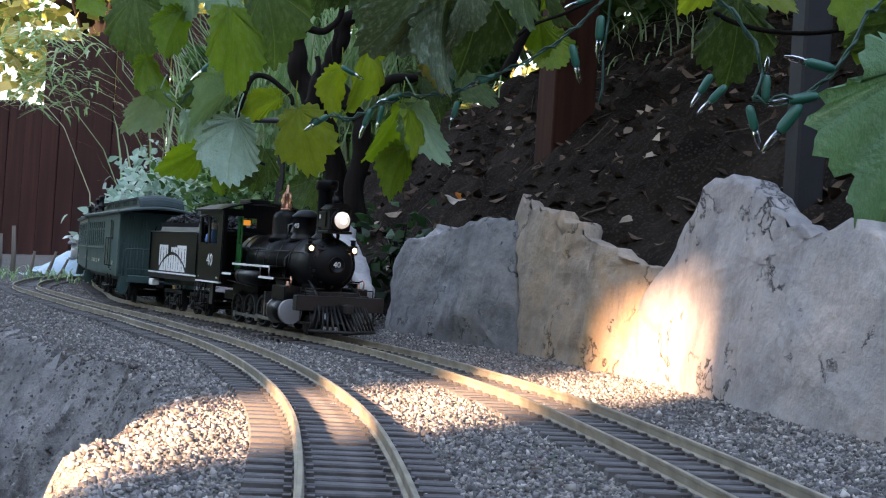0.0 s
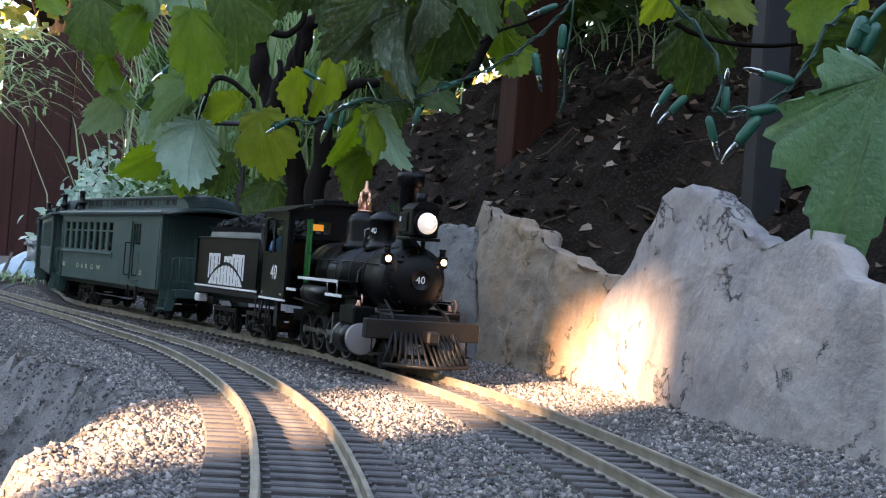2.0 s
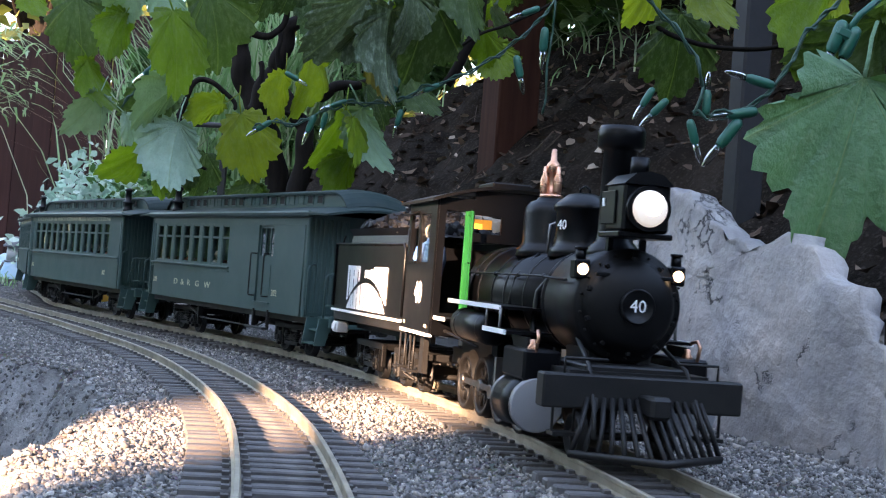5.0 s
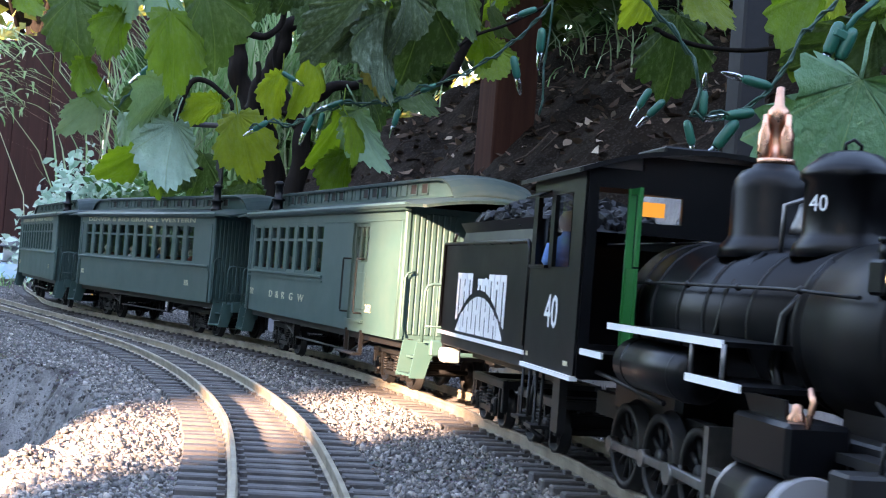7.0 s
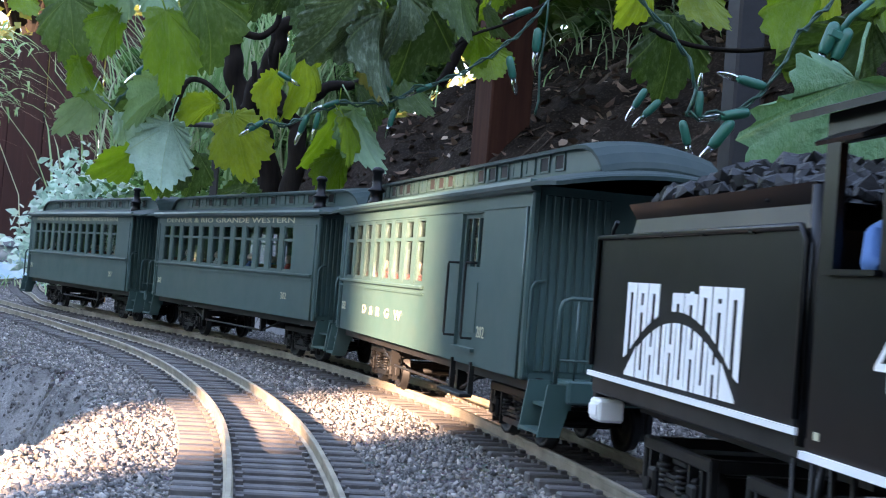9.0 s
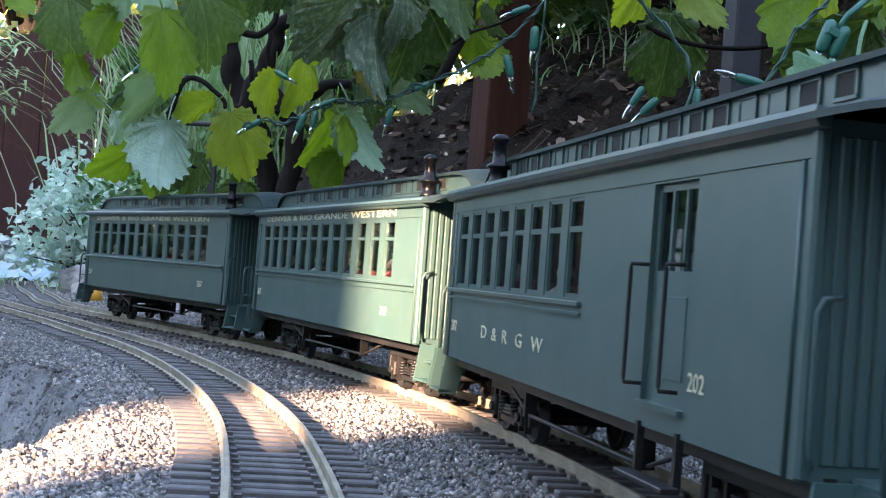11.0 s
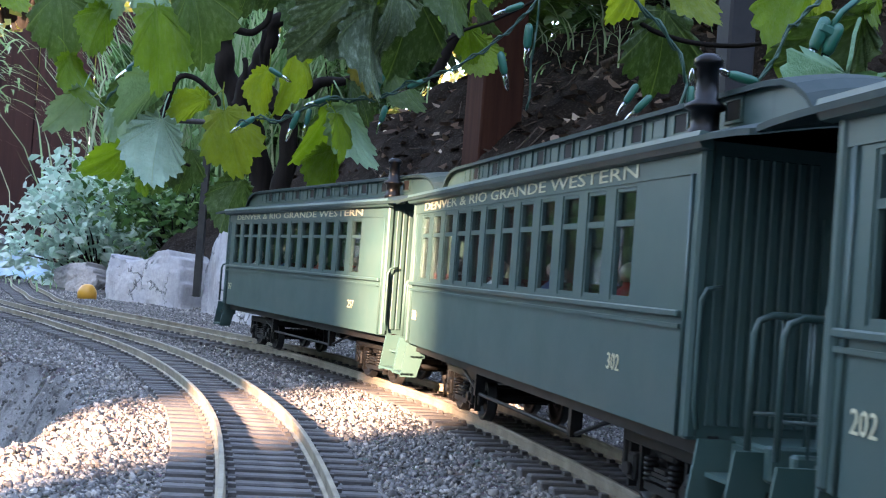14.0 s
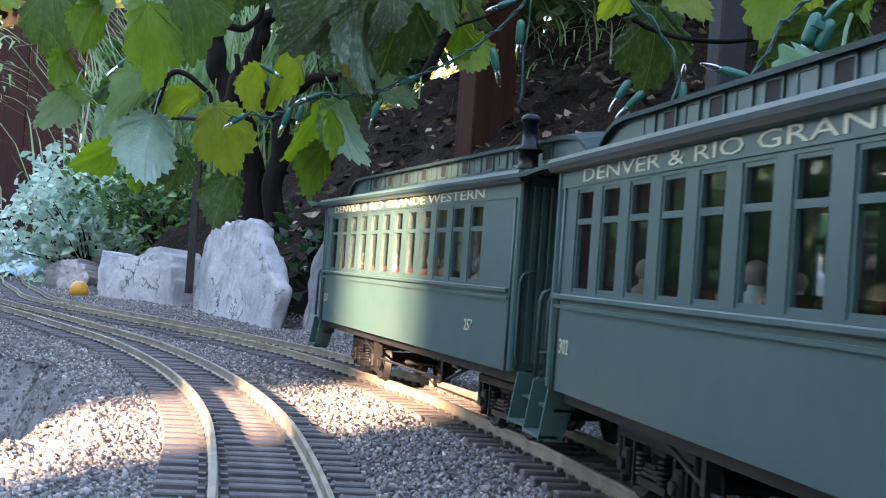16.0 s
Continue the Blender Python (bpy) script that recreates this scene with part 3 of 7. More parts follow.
def litter():
    rng = random.Random(3)
    bm = bmesh.new()
    count = 0
    while count < 2600:
        y = rng.uniform(0.9, 3.4)
        x = rng.uniform(-0.5, 1.5)
        b = float(side_of(BANK, np.array([x]), np.array([y]))[0])
        if not 0.03 < b < 1.3:
            continue
        count += 1
        z = ground_z(x, y) + 0.004
        s = rng.uniform(0.005, 0.018)
        m = Matrix.Translation((x, y, z)) @ Euler((rng.uniform(-0.7, 0.9), rng.uniform(-0.7, 0.7), rng.uniform(0, 6.3))).to_matrix().to_4x4()
        curl = rng.uniform(-0.6, 0.6)
        p = [m @ Vector((a * s, b2 * s, curl * s * (a * a))) for a, b2 in ((-1, 0), (-0.45, -0.4), (0.35, -0.5), (1.1, 0), (0.35, 0.5), (-0.45, 0.4), (0, 0))]
        v = [bm.verts.new(q) for q in p]
        for k in range(6):
            bm.faces.new((v[6], v[k], v[(k + 1) % 6]))
    tagged(part("leaf_litter", bm, litter_mat()), "dry brown leaves scattered on the dark soil bank", "leaf litter", kind="stuff")
    twig_m = wood("twig_bark", (0.05, 0.036, 0.027), (0.13, 0.10, 0.08), 200, 20)
    bm = bmesh.new()
    for _ in range(90):
        x, y = rng.uniform(-0.3, 1.2), rng.uniform(1.2, 3.2)
        if float(side_of(BANK, np.array([x]), np.array([y]))[0]) < 0.06:
            continue
        a, l = rng.uniform(0, 6.3), rng.uniform(0.04, 0.16)
        pts = []
        for k in range(4):
            px, py = x + math.cos(a) * l * k / 3 + rng.uniform(-0.006, 0.006), y + math.sin(a) * l * k / 3 + rng.uniform(-0.006, 0.006)
            pts.append((px, py, ground_z(px, py) + 0.004))
        tube(bm, pts, rng.uniform(0.0008, 0.0022), 5)
    tagged(part("twigs", bm, twig_m), "thin dry twigs lying on the soil bank", "twigs", kind="stuff")
    for k, (x, y, l, r, a) in enumerate(((0.22, 2.62, 0.20, 0.011, -0.1), (0.30, 2.75, 0.25, 0.008, 0.1))):
        bm = bmesh.new()
        pts = []
        for i in range(7):
            px, py = x + math.cos(a) * l * i / 6, y + math.sin(a) * l * i / 6 + 0.004 * math.sin(i * 2)
            pts.append((px, py, ground_z(px, py) + r * 0.6))
        tube(bm, pts, r, 9, r2=r * 0.7)
        tagged(part("branch", bm, twig_m, smooth=True), "bare grey branch lying on the bank", "branch")


litter()

# ---- posts, iron stand, fence ----
def upright(name, label, x, y, z1, sx, sy, turn, mat, lean=0.0):
    bm = bmesh.new()
    z0 = ground_z(x, y) - 0.06
    box(bm, (sx, sy, z1 - z0), (0, 0, (z0 + z1) / 2), bevel=0.003)
    ob = part(name, bm, mat)
    ob.matrix_world = pose(x, y, 0, 0, lean, turn)
    return tagged(ob, label, "post")


upright("wooden_post", "square red-brown stained wooden post set in the bank", 0.060, 2.34, 2.2, 0.082, 0.082, 22, POST_WOOD)
upright("metal_post", "dark blue-grey square metal post behind the rocks", 0.325, 1.52, 1.6, 0.036, 0.036, 15, painted("dark_blue_grey_paint", (0.007, 0.007, 0.009), 0.7, 0.03))


def iron_stand():
    th = tagged(new("iron_stand"), "thin black iron garden pole with a curved top arm", "garden pole")
    m = painted("rusty_black_iron", (0.014, 0.014, 0.014), 0.6, 0.15)
    bm = bmesh.new()
    box(bm, (0.013, 0.013, 0.32), (-0.457, 2.3, 0.18), bevel=0.001)
    part("pole", bm, m, th)
    bm = bmesh.new()
    tube(bm, [(-0.42, 2.29, 0.322), (-0.44, 2.295, 0.336), (-0.47, 2.3, 0.340), (-0.55, 2.3, 0.338), (-0.64, 2.3, 0.334)], 0.005, 8)
    part("arm", bm, m, th)


iron_stand()


def fence():
    th = tagged(new("fence"), "tall dark red-brown wooden board fence behind the garden", "fence")
    rng = random.Random(8)
    a, b = Vector((-6.0, 9.6)), Vector((-1.3, 8.5))
    d = (b - a)
    n = int(d.length / 0.142)
    turn = math.degrees(math.atan2(d.y, d.x))
    shapes = []
    for k in range(3):
        bm = bmesh.new()
        box(bm, (0.1461 - 0.0006 * k, 0.018, 1.0), (0, 0, 0.5), bevel=0.004)
        shapes.append(mesh_of("board", bm, FENCE_WOOD))
    for k in range(n):
        p = a + d * (k + 0.5) / n
        step = 1.10 if p.x < -3.55 else 1.55 + 0.17 * (p.x + 3.5)
        h = step + rng.uniform(-0.02, 0.02)
        ob = new("board", shapes[k % 3])
        ob.parent = th
        ob.matrix_local = pose(p.x, p.y, -0.25, rng.uniform(-0.3, 0.3), rng.uniform(-0.25, 0.25), turn) @ Matrix.Diagonal((1, 1, h + 0.25, 1))
    for z in (0.25, 0.95):
        bm = bmesh.new()
        box(bm, (d.length, 0.04, 0.09), (0, 0.03, 0), bevel=0.004)
        r = part("rail", bm, FENCE_WOOD, th)
        r.matrix_local = pose((a.x + b.x) / 2, (a.y + b.y) / 2, z, 0, 0, turn)


fence()


# ---- leaves ----
def leaf_mat(name, stops, through=0.45, rough=0.42, dust=0.3):
    m = Mat(name, rough, 0, 0.38)
    col = m.ramp(m.random(), stops)
    blotch = m.noise(3.5, 4, 0.6)
    col = m.mix(m.ramp(blotch, [(0.35, (0.0, 0.0, 0.0)), (0.7, (0.7, 0.7, 0.7))]), col, m.mix(1.0, col, (0.55, 0.62, 0.55), "MULTIPLY"))
    film = m.noise(1.0, 6, 0.7, m.stretch(16, 16, 7))
    col = m.mix(m.ramp(film, [(0.48, (0.0, 0.0, 0.0)), (0.75, (dust, dust, dust))]), col, (0.34, 0.42, 0.33))
    at = m.t.nodes.new("ShaderNodeAttribute")
    at.attribute_name = "vein"
    col = m.mix(m.ramp(at.outputs["Fac"], [(0.6, (0.0, 0.0, 0.0)), (1.0, (0.4, 0.4, 0.4))]), col, (0.28, 0.36, 0.14))
    m.colour(col)
    m.rough(film, rough - 0.1, rough + 0.25)
    m.bump(at.outputs["Fac"], 0.3, 0.02)
    m.bump(m.noise(22, 5, 0.6), 0.35, 0.03)
    t = m.node("ShaderNodeBsdfTranslucent", Color=m.mix(1.0, col, (1.0, 1.0, 0.30), "MULTIPLY"))
    mix = m.node("ShaderNodeMixShader", Fac=through)
    m.t.links.new(m.b.outputs[0], mix.inputs[1])
    m.t.links.new(t.outputs[0], mix.inputs[2])
    m.t.links.new(mix.outputs[0], m.t.nodes["Material Output"].inputs["Surface"])
    return m.m


LEAF = {
    "big": leaf_mat("broad_green_leaf", [(0.0, (0.13, 0.27, 0.14)), (1.0, (0.14, 0.29, 0.15))], 0.25),
    "mid": leaf_mat("fresh_vine_leaf", [(0.0, (0.15, 0.26, 0.02)), (1.0, (0.25, 0.38, 0.03))], 0.5),
    "dark": leaf_mat("dark_vine_leaf", [(0.0, (0.036, 0.072, 0.020)), (1.0, (0.09, 0.155, 0.045))], 0.4),
    "silver": leaf_mat("silvery_leaf_underside", [(0.0, (0.34, 0.50, 0.40)), (1.0, (0.46, 0.62, 0.52))], 0.2, 0.5, 0.5),
    "dusty": leaf_mat("dusty_dark_leaf", [(0.0, (0.06, 0.095, 0.045)), (1.0, (0.09, 0.13, 0.07))], 0.2, 0.32, 0.75),
    "pale": leaf_mat("dusty_vine_leaf", [(0.0, (0.22, 0.36, 0.22)), (1.0, (0.30, 0.46, 0.30))], 0.25),
    "yel": leaf_mat("yellow_green_leaf", [(0.0, (0.22, 0.29, 0.03)), (1.0, (0.31, 0.37, 0.04))], 0.55),
    "dry": leaf_mat("dry_yellow_leaf", [(0.0, (0.30, 0.24, 0.08)), (1.0, (0.36, 0.27, 0.10))], 0.5),
}


def leaf_shape(seed, fold, droop, lobes, curl):
    """A lobed, toothed vine leaf of height about 1, hanging from its stalk at the origin, with its veins marked."""
    rng = random.Random(seed)
    bm = bmesh.new()
    mark = bm.verts.layers.float.new("vein")
    n = 90
    veins = [n // 2 + round(a / (2 * math.pi * 0.95) * n) for a in (-2.51, -1.257, 0, 1.257, 2.51)]
    rim = []
    skew = rng.uniform(-0.08, 0.08)
    for k in range(n + 1):
        a = -math.pi * 0.95 + 2 * math.pi * 0.95 * k / n
        lobe = abs(math.cos(2.5 * a)) ** 0.55
        r = 0.50 * (1 - lobes + lobes * lobe) * (1 + 0.12 * math.cos(a) + skew * math.sin(a))
        tooth = (k + 1) % 4 / 3
        r *= 1 + 0.13 * (tooth - 0.5) * (0.6 + 0.4 * lobe) + rng.uniform(-0.025, 0.025)
        rim.append((math.sin(a) * r * 1.04, -0.42 - math.cos(a) * r * 1.04))
    c = Vector((0, 0, -0.06))
    rings = []
    ph = rng.uniform(0, 6)
    for s in (0.16, 0.34, 0.52, 0.68, 0.82, 0.92, 1.0):
        ring = []
        for k, (x, z) in enumerate(rim):
            q = Vector((x * s, 0, c.z + (z - c.z) * s))
            near = min(abs(k - v) for v in veins)
            rib = max(0.0, 1 - near / 1.0)
            wave = math.sin(math.pi * min(near, 9) / 9 - 0.2) * s
            ang = math.atan2(q.x, -(q.z - c.z))
            q.y = fold * abs(q.x) + droop * (q.z * q.z) - 0.014 * wave + 0.07 * s * s * math.sin(2 * ang + ph) + 0.022 * s ** 3 * math.sin(13 * ang + 2 * ph) + curl * s ** 4 * (0.5 + 0.5 * math.sin(2 * ang + ph))
            v = bm.verts.new(q)
            v[mark] = rib
            ring.append(v)
        rings.append(ring)
    o = bm.verts.new(c)
    o[mark] = 1.0
    for k in range(n):
        f = bm.faces.new((o, rings[0][k], rings[0][k + 1]))
        f.smooth = True
        for a, b in zip(rings, rings[1:]):
            f = bm.faces.new((a[k], b[k], b[k + 1], a[k + 1]))
            f.smooth = True
    tube(bm, [c, c + Vector((0.01, 0.03, 0.12)), c + Vector((0.03, 0.10, 0.26)), c + Vector((0.08, 0.20, 0.40))], 0.012, 5)
    return bm


SHAPES = {}
for kind in LEAF:
    SHAPES[kind] = []
    for k in range(3):
        flat = 0.35 if kind == "big" else 1.0
        bmx = leaf_shape(k * 7 + len(kind), (-0.42, 0.34, -0.18)[k] * flat, (0.22, -0.30, 0.32)[k] * flat, 0.42 if kind == "big" else (0.26, 0.20, 0.32)[k], (0.16, -0.12, 0.05)[k] * flat)
        SHAPES[kind].append(mesh_of("leaf", bmx, LEAF[kind]))

vine = tagged(new("grape_vine"), "leafy grape vine with dark twisted stems hanging over the track", "vine")
BARK = wood("dark_vine_bark", (0.005, 0.004, 0.0035), (0.020, 0.015, 0.012), 90, 8)


def hang(kind, rows):
    """Leaves between the end of a stalk and a tip, turned about that line."""
    for x, y, z, tx, ty, tz, turn, k in rows:
        up = Vector((x - tx, y - ty, z - tz))
        side = Vector((0, 1, 0)).cross(up).normalized()
        m = Matrix((side, up.cross(side).normalized(), up.normalized())).transposed().to_4x4()
        ob = new("leaf", SHAPES[kind][k % 3])
        ob.parent = vine
        ob.matrix_local = Matrix.Translation((x, y, z)) @ m @ pose(0, 0, 0, 0, 0, turn) @ Matrix.Diagonal((up.length * (1.0 if kind == "big" else 0.86), up.length, up.length, 1))


# end of the stalk, tip, turn about the leaf's own axis, shape
hang("dark", [(-0.507, 1.550, 0.411, -0.486, 1.530, 0.327, 20, 0), (-0.336, 1.500, 0.424, -0.301, 1.510, 0.327, 35, 0), (-0.406, 1.660, 0.321, -0.452, 1.630, 0.268, 45, 0), (-0.065, 1.500, 0.437, -0.082, 1.520, 0.323, 22, 2), (-0.394, 1.700, 0.235, -0.402, 1.700, 0.172, 30, 0), (-0.366, 1.720, 0.241, -0.372, 1.720, 0.177, 35, 2), (-0.313, 1.850, 0.213, -0.349, 1.850, 0.139, 30, 1), (-0.198, 1.620, 0.463, -0.240, 1.620, 0.393, 38, 1), (-0.279, 1.600, 0.459, -0.285, 1.600, 0.401, 40, 2), (-0.166, 1.620, 0.285, -0.191, 1.620, 0.235, 30, 1), (-0.146, 1.600, 0.331, -0.106, 1.600, 0.287, 45, 0)])
hang("dark", [(-0.090, 1.620, 0.353, -0.062, 1.620, 0.292, 40, 1), (-0.241, 1.580, 0.465, -0.251, 1.580, 0.410, 30, 0), (-0.020, 1.500, 0.468, -0.033, 1.500, 0.378, 45, 1), (0.187, 1.200, 0.366, 0.194, 1.220, 0.279, 18, 2), (0.348, 1.100, 0.350, 0.286, 1.100, 0.286, 42, 0), (0.296, 1.200, 0.416, 0.283, 1.200, 0.366, 35, 1)])
hang("mid", [(-0.428, 1.500, 0.383, -0.459, 1.490, 0.326, 50, 1), (-0.472, 1.500, 0.325, -0.450, 1.500, 0.254, 68, 1), (-0.362, 1.450, 0.383, -0.335, 1.450, 0.283, 52, 2), (-0.417, 1.600, 0.229, -0.467, 1.580, 0.183, 42, 0), (-0.112, 1.500, 0.434, -0.133, 1.500, 0.357, 58, 1), (-0.159, 1.520, 0.286, -0.185, 1.520, 0.208, 52, 0), (-0.143, 1.440, 0.270, -0.124, 1.440, 0.217, 64, 2), (-0.144, 1.500, 0.236, -0.180, 1.500, 0.176, 50, 1), (-0.428, 1.700, 0.196, -0.414, 1.700, 0.171, 40, 2), (-0.516, 1.400, 0.384, -0.500, 1.400, 0.345, 45, 1), (0.315, 1.150, 0.389, 0.269, 1.150, 0.294, 35, 1)])
hang("mid", [(0.355, 1.100, 0.385, 0.342, 1.100, 0.335, 40, 1)])
hang("pale", [(-0.418, 1.500, 0.413, -0.450, 1.500, 0.368, 25, 0), (-0.400, 1.550, 0.431, -0.386, 1.550, 0.372, 35, 1), (-0.375, 1.600, 0.315, -0.446, 1.570, 0.270, 58, 1), (-0.138, 1.480, 0.288, -0.118, 1.480, 0.205, 50, 1)])
hang("silver", [(-0.452, 1.500, 0.284, -0.480, 1.490, 0.225, 48, 2), (-0.367, 1.550, 0.264, -0.379, 1.540, 0.172, 28, 1), (-0.455, 1.620, 0.274, -0.429, 1.620, 0.231, 62, 0)])
hang("yel", [(-0.331, 1.650, 0.301, -0.391, 1.630, 0.276, 60, 1), (-0.283, 1.500, 0.274, -0.259, 1.510, 0.191, 5, 2), (-0.238, 1.750, 0.398, -0.239, 1.750, 0.298, 55, 0), (-0.271, 1.750, 0.363, -0.296, 1.750, 0.292, 62, 1), (0.152, 1.150, 0.382, 0.134, 1.150, 0.335, 25, 0), (0.186, 1.100, 0.378, 0.206, 1.100, 0.322, 30, 1), (0.296, 1.080, 0.376, 0.309, 1.080, 0.333, 45, 2)])
hang("dusty", [(-0.134, 1.450, 0.413, -0.187, 1.430, 0.331, 28, 0), (-0.104, 1.420, 0.396, -0.128, 1.420, 0.292, 60, 1), (-0.128, 1.440, 0.393, -0.157, 1.440, 0.337, 66, 2), (-0.090, 1.420, 0.423, -0.074, 1.420, 0.346, 64, 0)])
hang("dry", [(-0.115, 1.460, 0.350, -0.119, 1.460, 0.290, 58, 1)])
hang("big", [(0.290, 0.950, 0.275, 0.259, 0.930, 0.131, 8, 0)])
rng = random.Random(21)
for k in range(34):
    y = rng.uniform(1.75, 2.2)
    x, h = y * rng.uniform(-0.33, 0.03), y * rng.uniform(0.19, 0.26)
    if x / y < -0.17 and h / y < 0.22 or -0.20 < x / y < -0.09:
        continue
    p = Vector((x, y, 0.093 + h))
    hang(rng.choice(["dark", "dark", "mid"]), [(*p, *(p + Vector((rng.uniform(-0.04, 0.04), rng.uniform(-0.03, 0.03), -rng.uniform(0.04, 0.08)))), rng.uniform(-70, 70), k)])


def stems():
    def wander(pts, rad, rad2, wob):
        p = [Vector(q) for q in pts]
        out = []
        for i in range(len(p) - 1):
            a, b, c, d = p[max(i - 1, 0)], p[i], p[i + 1], p[min(i + 2, len(p) - 1)]
            for k in range(7):
                u = k / 7
                q = 0.5 * (2 * b + (c - a) * u + (2 * a - 5 * b + 4 * c - d) * u * u + (3 * b - a - 3 * c + d) * u ** 3)
                n = i * 7 + k
                out.append(q + Vector((math.sin(n * 0.8), math.cos(n * 0.7), 0)) * wob * 0.8)
        out.append(p[-1])
        bm = bmesh.new()
        tube(bm, out, rad, 9, r2=rad2)
        part("stem", bm, BARK, vine)

    wander([(-0.331, 2.250, 0.123), (-0.347, 2.250, 0.213), (-0.361, 2.250, 0.294), (-0.388, 2.250, 0.358), (-0.420, 2.250, 0.412), (-0.434, 2.250, 0.467), (-0.431, 2.250, 0.523), (-0.454, 2.250, 0.583)], 0.024, 0.015, 0.004)
    wander([(-0.392, 2.220, 0.359), (-0.374, 2.220, 0.415), (-0.354, 2.220, 0.460), (-0.342, 2.220, 0.509), (-0.308, 2.220, 0.547), (-0.291, 2.220, 0.593)], 0.019, 0.01, 0.004)
    wander([(-0.298, 2.200, 0.144), (-0.303, 2.200, 0.233), (-0.295, 2.200, 0.314), (-0.315, 2.200, 0.357), (-0.348, 2.200, 0.399)], 0.02, 0.012, 0.004)
    wander([(-0.452, 1.900, 0.306), (-0.425, 1.900, 0.364), (-0.379, 1.900, 0.345), (-0.365, 1.900, 0.323)], 0.005, 0.003, 0.002)
    wander([(-0.234, 1.850, 0.345), (-0.202, 1.850, 0.364), (-0.168, 1.850, 0.368), (-0.129, 1.850, 0.396)], 0.009, 0.005, 0.004)
    wander([(-0.047, 1.800, 0.370), (-0.015, 1.800, 0.436), (-0.002, 1.800, 0.496), (0.002, 1.800, 0.529)], 0.008, 0.006, 0.002)
    wander([(-0.115, 1.700, 0.425), (-0.079, 1.700, 0.437), (-0.040, 1.700, 0.456), (0.004, 1.700, 0.481)], 0.005, 0.003, 0.002)
    wander([(-0.388, 2.000, 0.475), (-0.360, 2.000, 0.457), (-0.331, 2.000, 0.461), (-0.313, 2.000, 0.499), (-0.310, 2.000, 0.545)], 0.007, 0.004, 0.002)
    wander([(-0.316, 1.800, 0.382), (-0.307, 1.800, 0.342), (-0.282, 1.800, 0.314), (-0.249, 1.800, 0.310)], 0.004, 0.003, 0.002)
    wander([(-0.404, 1.700, 0.284), (-0.400, 1.700, 0.258), (-0.384, 1.700, 0.225), (-0.360, 1.700, 0.215)], 0.0035, 0.002, 0.002)
    wander([(-0.381, 1.900, 0.498), (-0.353, 1.900, 0.476), (-0.347, 1.900, 0.510)], 0.005, 0.004, 0.002)
    wander([(-0.299, 1.850, 0.434), (-0.298, 1.850, 0.392), (-0.288, 1.850, 0.317)], 0.004, 0.003, 0.002)
    wander([(-0.058, 1.700, 0.384), (0.000, 1.700, 0.427), (0.052, 1.700, 0.450), (0.118, 1.700, 0.497)], 0.0022, 0.002, 0.002)
    wander([(0.138, 1.200, 0.366), (0.178, 1.200, 0.341), (0.227, 1.200, 0.331), (0.286, 1.200, 0.337), (0.338, 1.200, 0.354)], 0.0028, 0.002, 0.002)


stems()


def canopy():
    """A roof of leaves added unseen above the view, to shade the bank."""
    r = np.random.default_rng(6)
    bm = bmesh.new()
    for _ in range(2100):
        x, y, z = r.uniform(-0.15, 2.4), r.uniform(1.7, 4.6), r.uniform(0.85, 1.25)
        z += 0.22 * max(0.0, x)
        s = r.uniform(0.05, 0.11)
        m = Matrix.Translation((x, y, z)) @ Euler((r.uniform(-0.8, 0.8), r.uniform(-0.8, 0.8), r.uniform(0, 6.3))).to_matrix().to_4x4()
        v = [bm.verts.new(m @ Vector((math.sin(a) * s * q, math.cos(a) * s * q, 0.1 * s * math.sin(3 * a)))) for a, q in ((0, 1.1), (0.6, 0.7), (1.2, 1.0), (2.0, 0.75), (2.6, 0.8), (3.14, 0.3), (3.7, 0.8), (4.3, 0.75), (5.1, 1.0), (5.7, 0.7))]
        bm.faces.new(v)
    tagged(part("canopy", bm, LEAF["dark"], vine, "dense unseen roof of leaves added to shade the bank"), kind="stuff")


canopy()


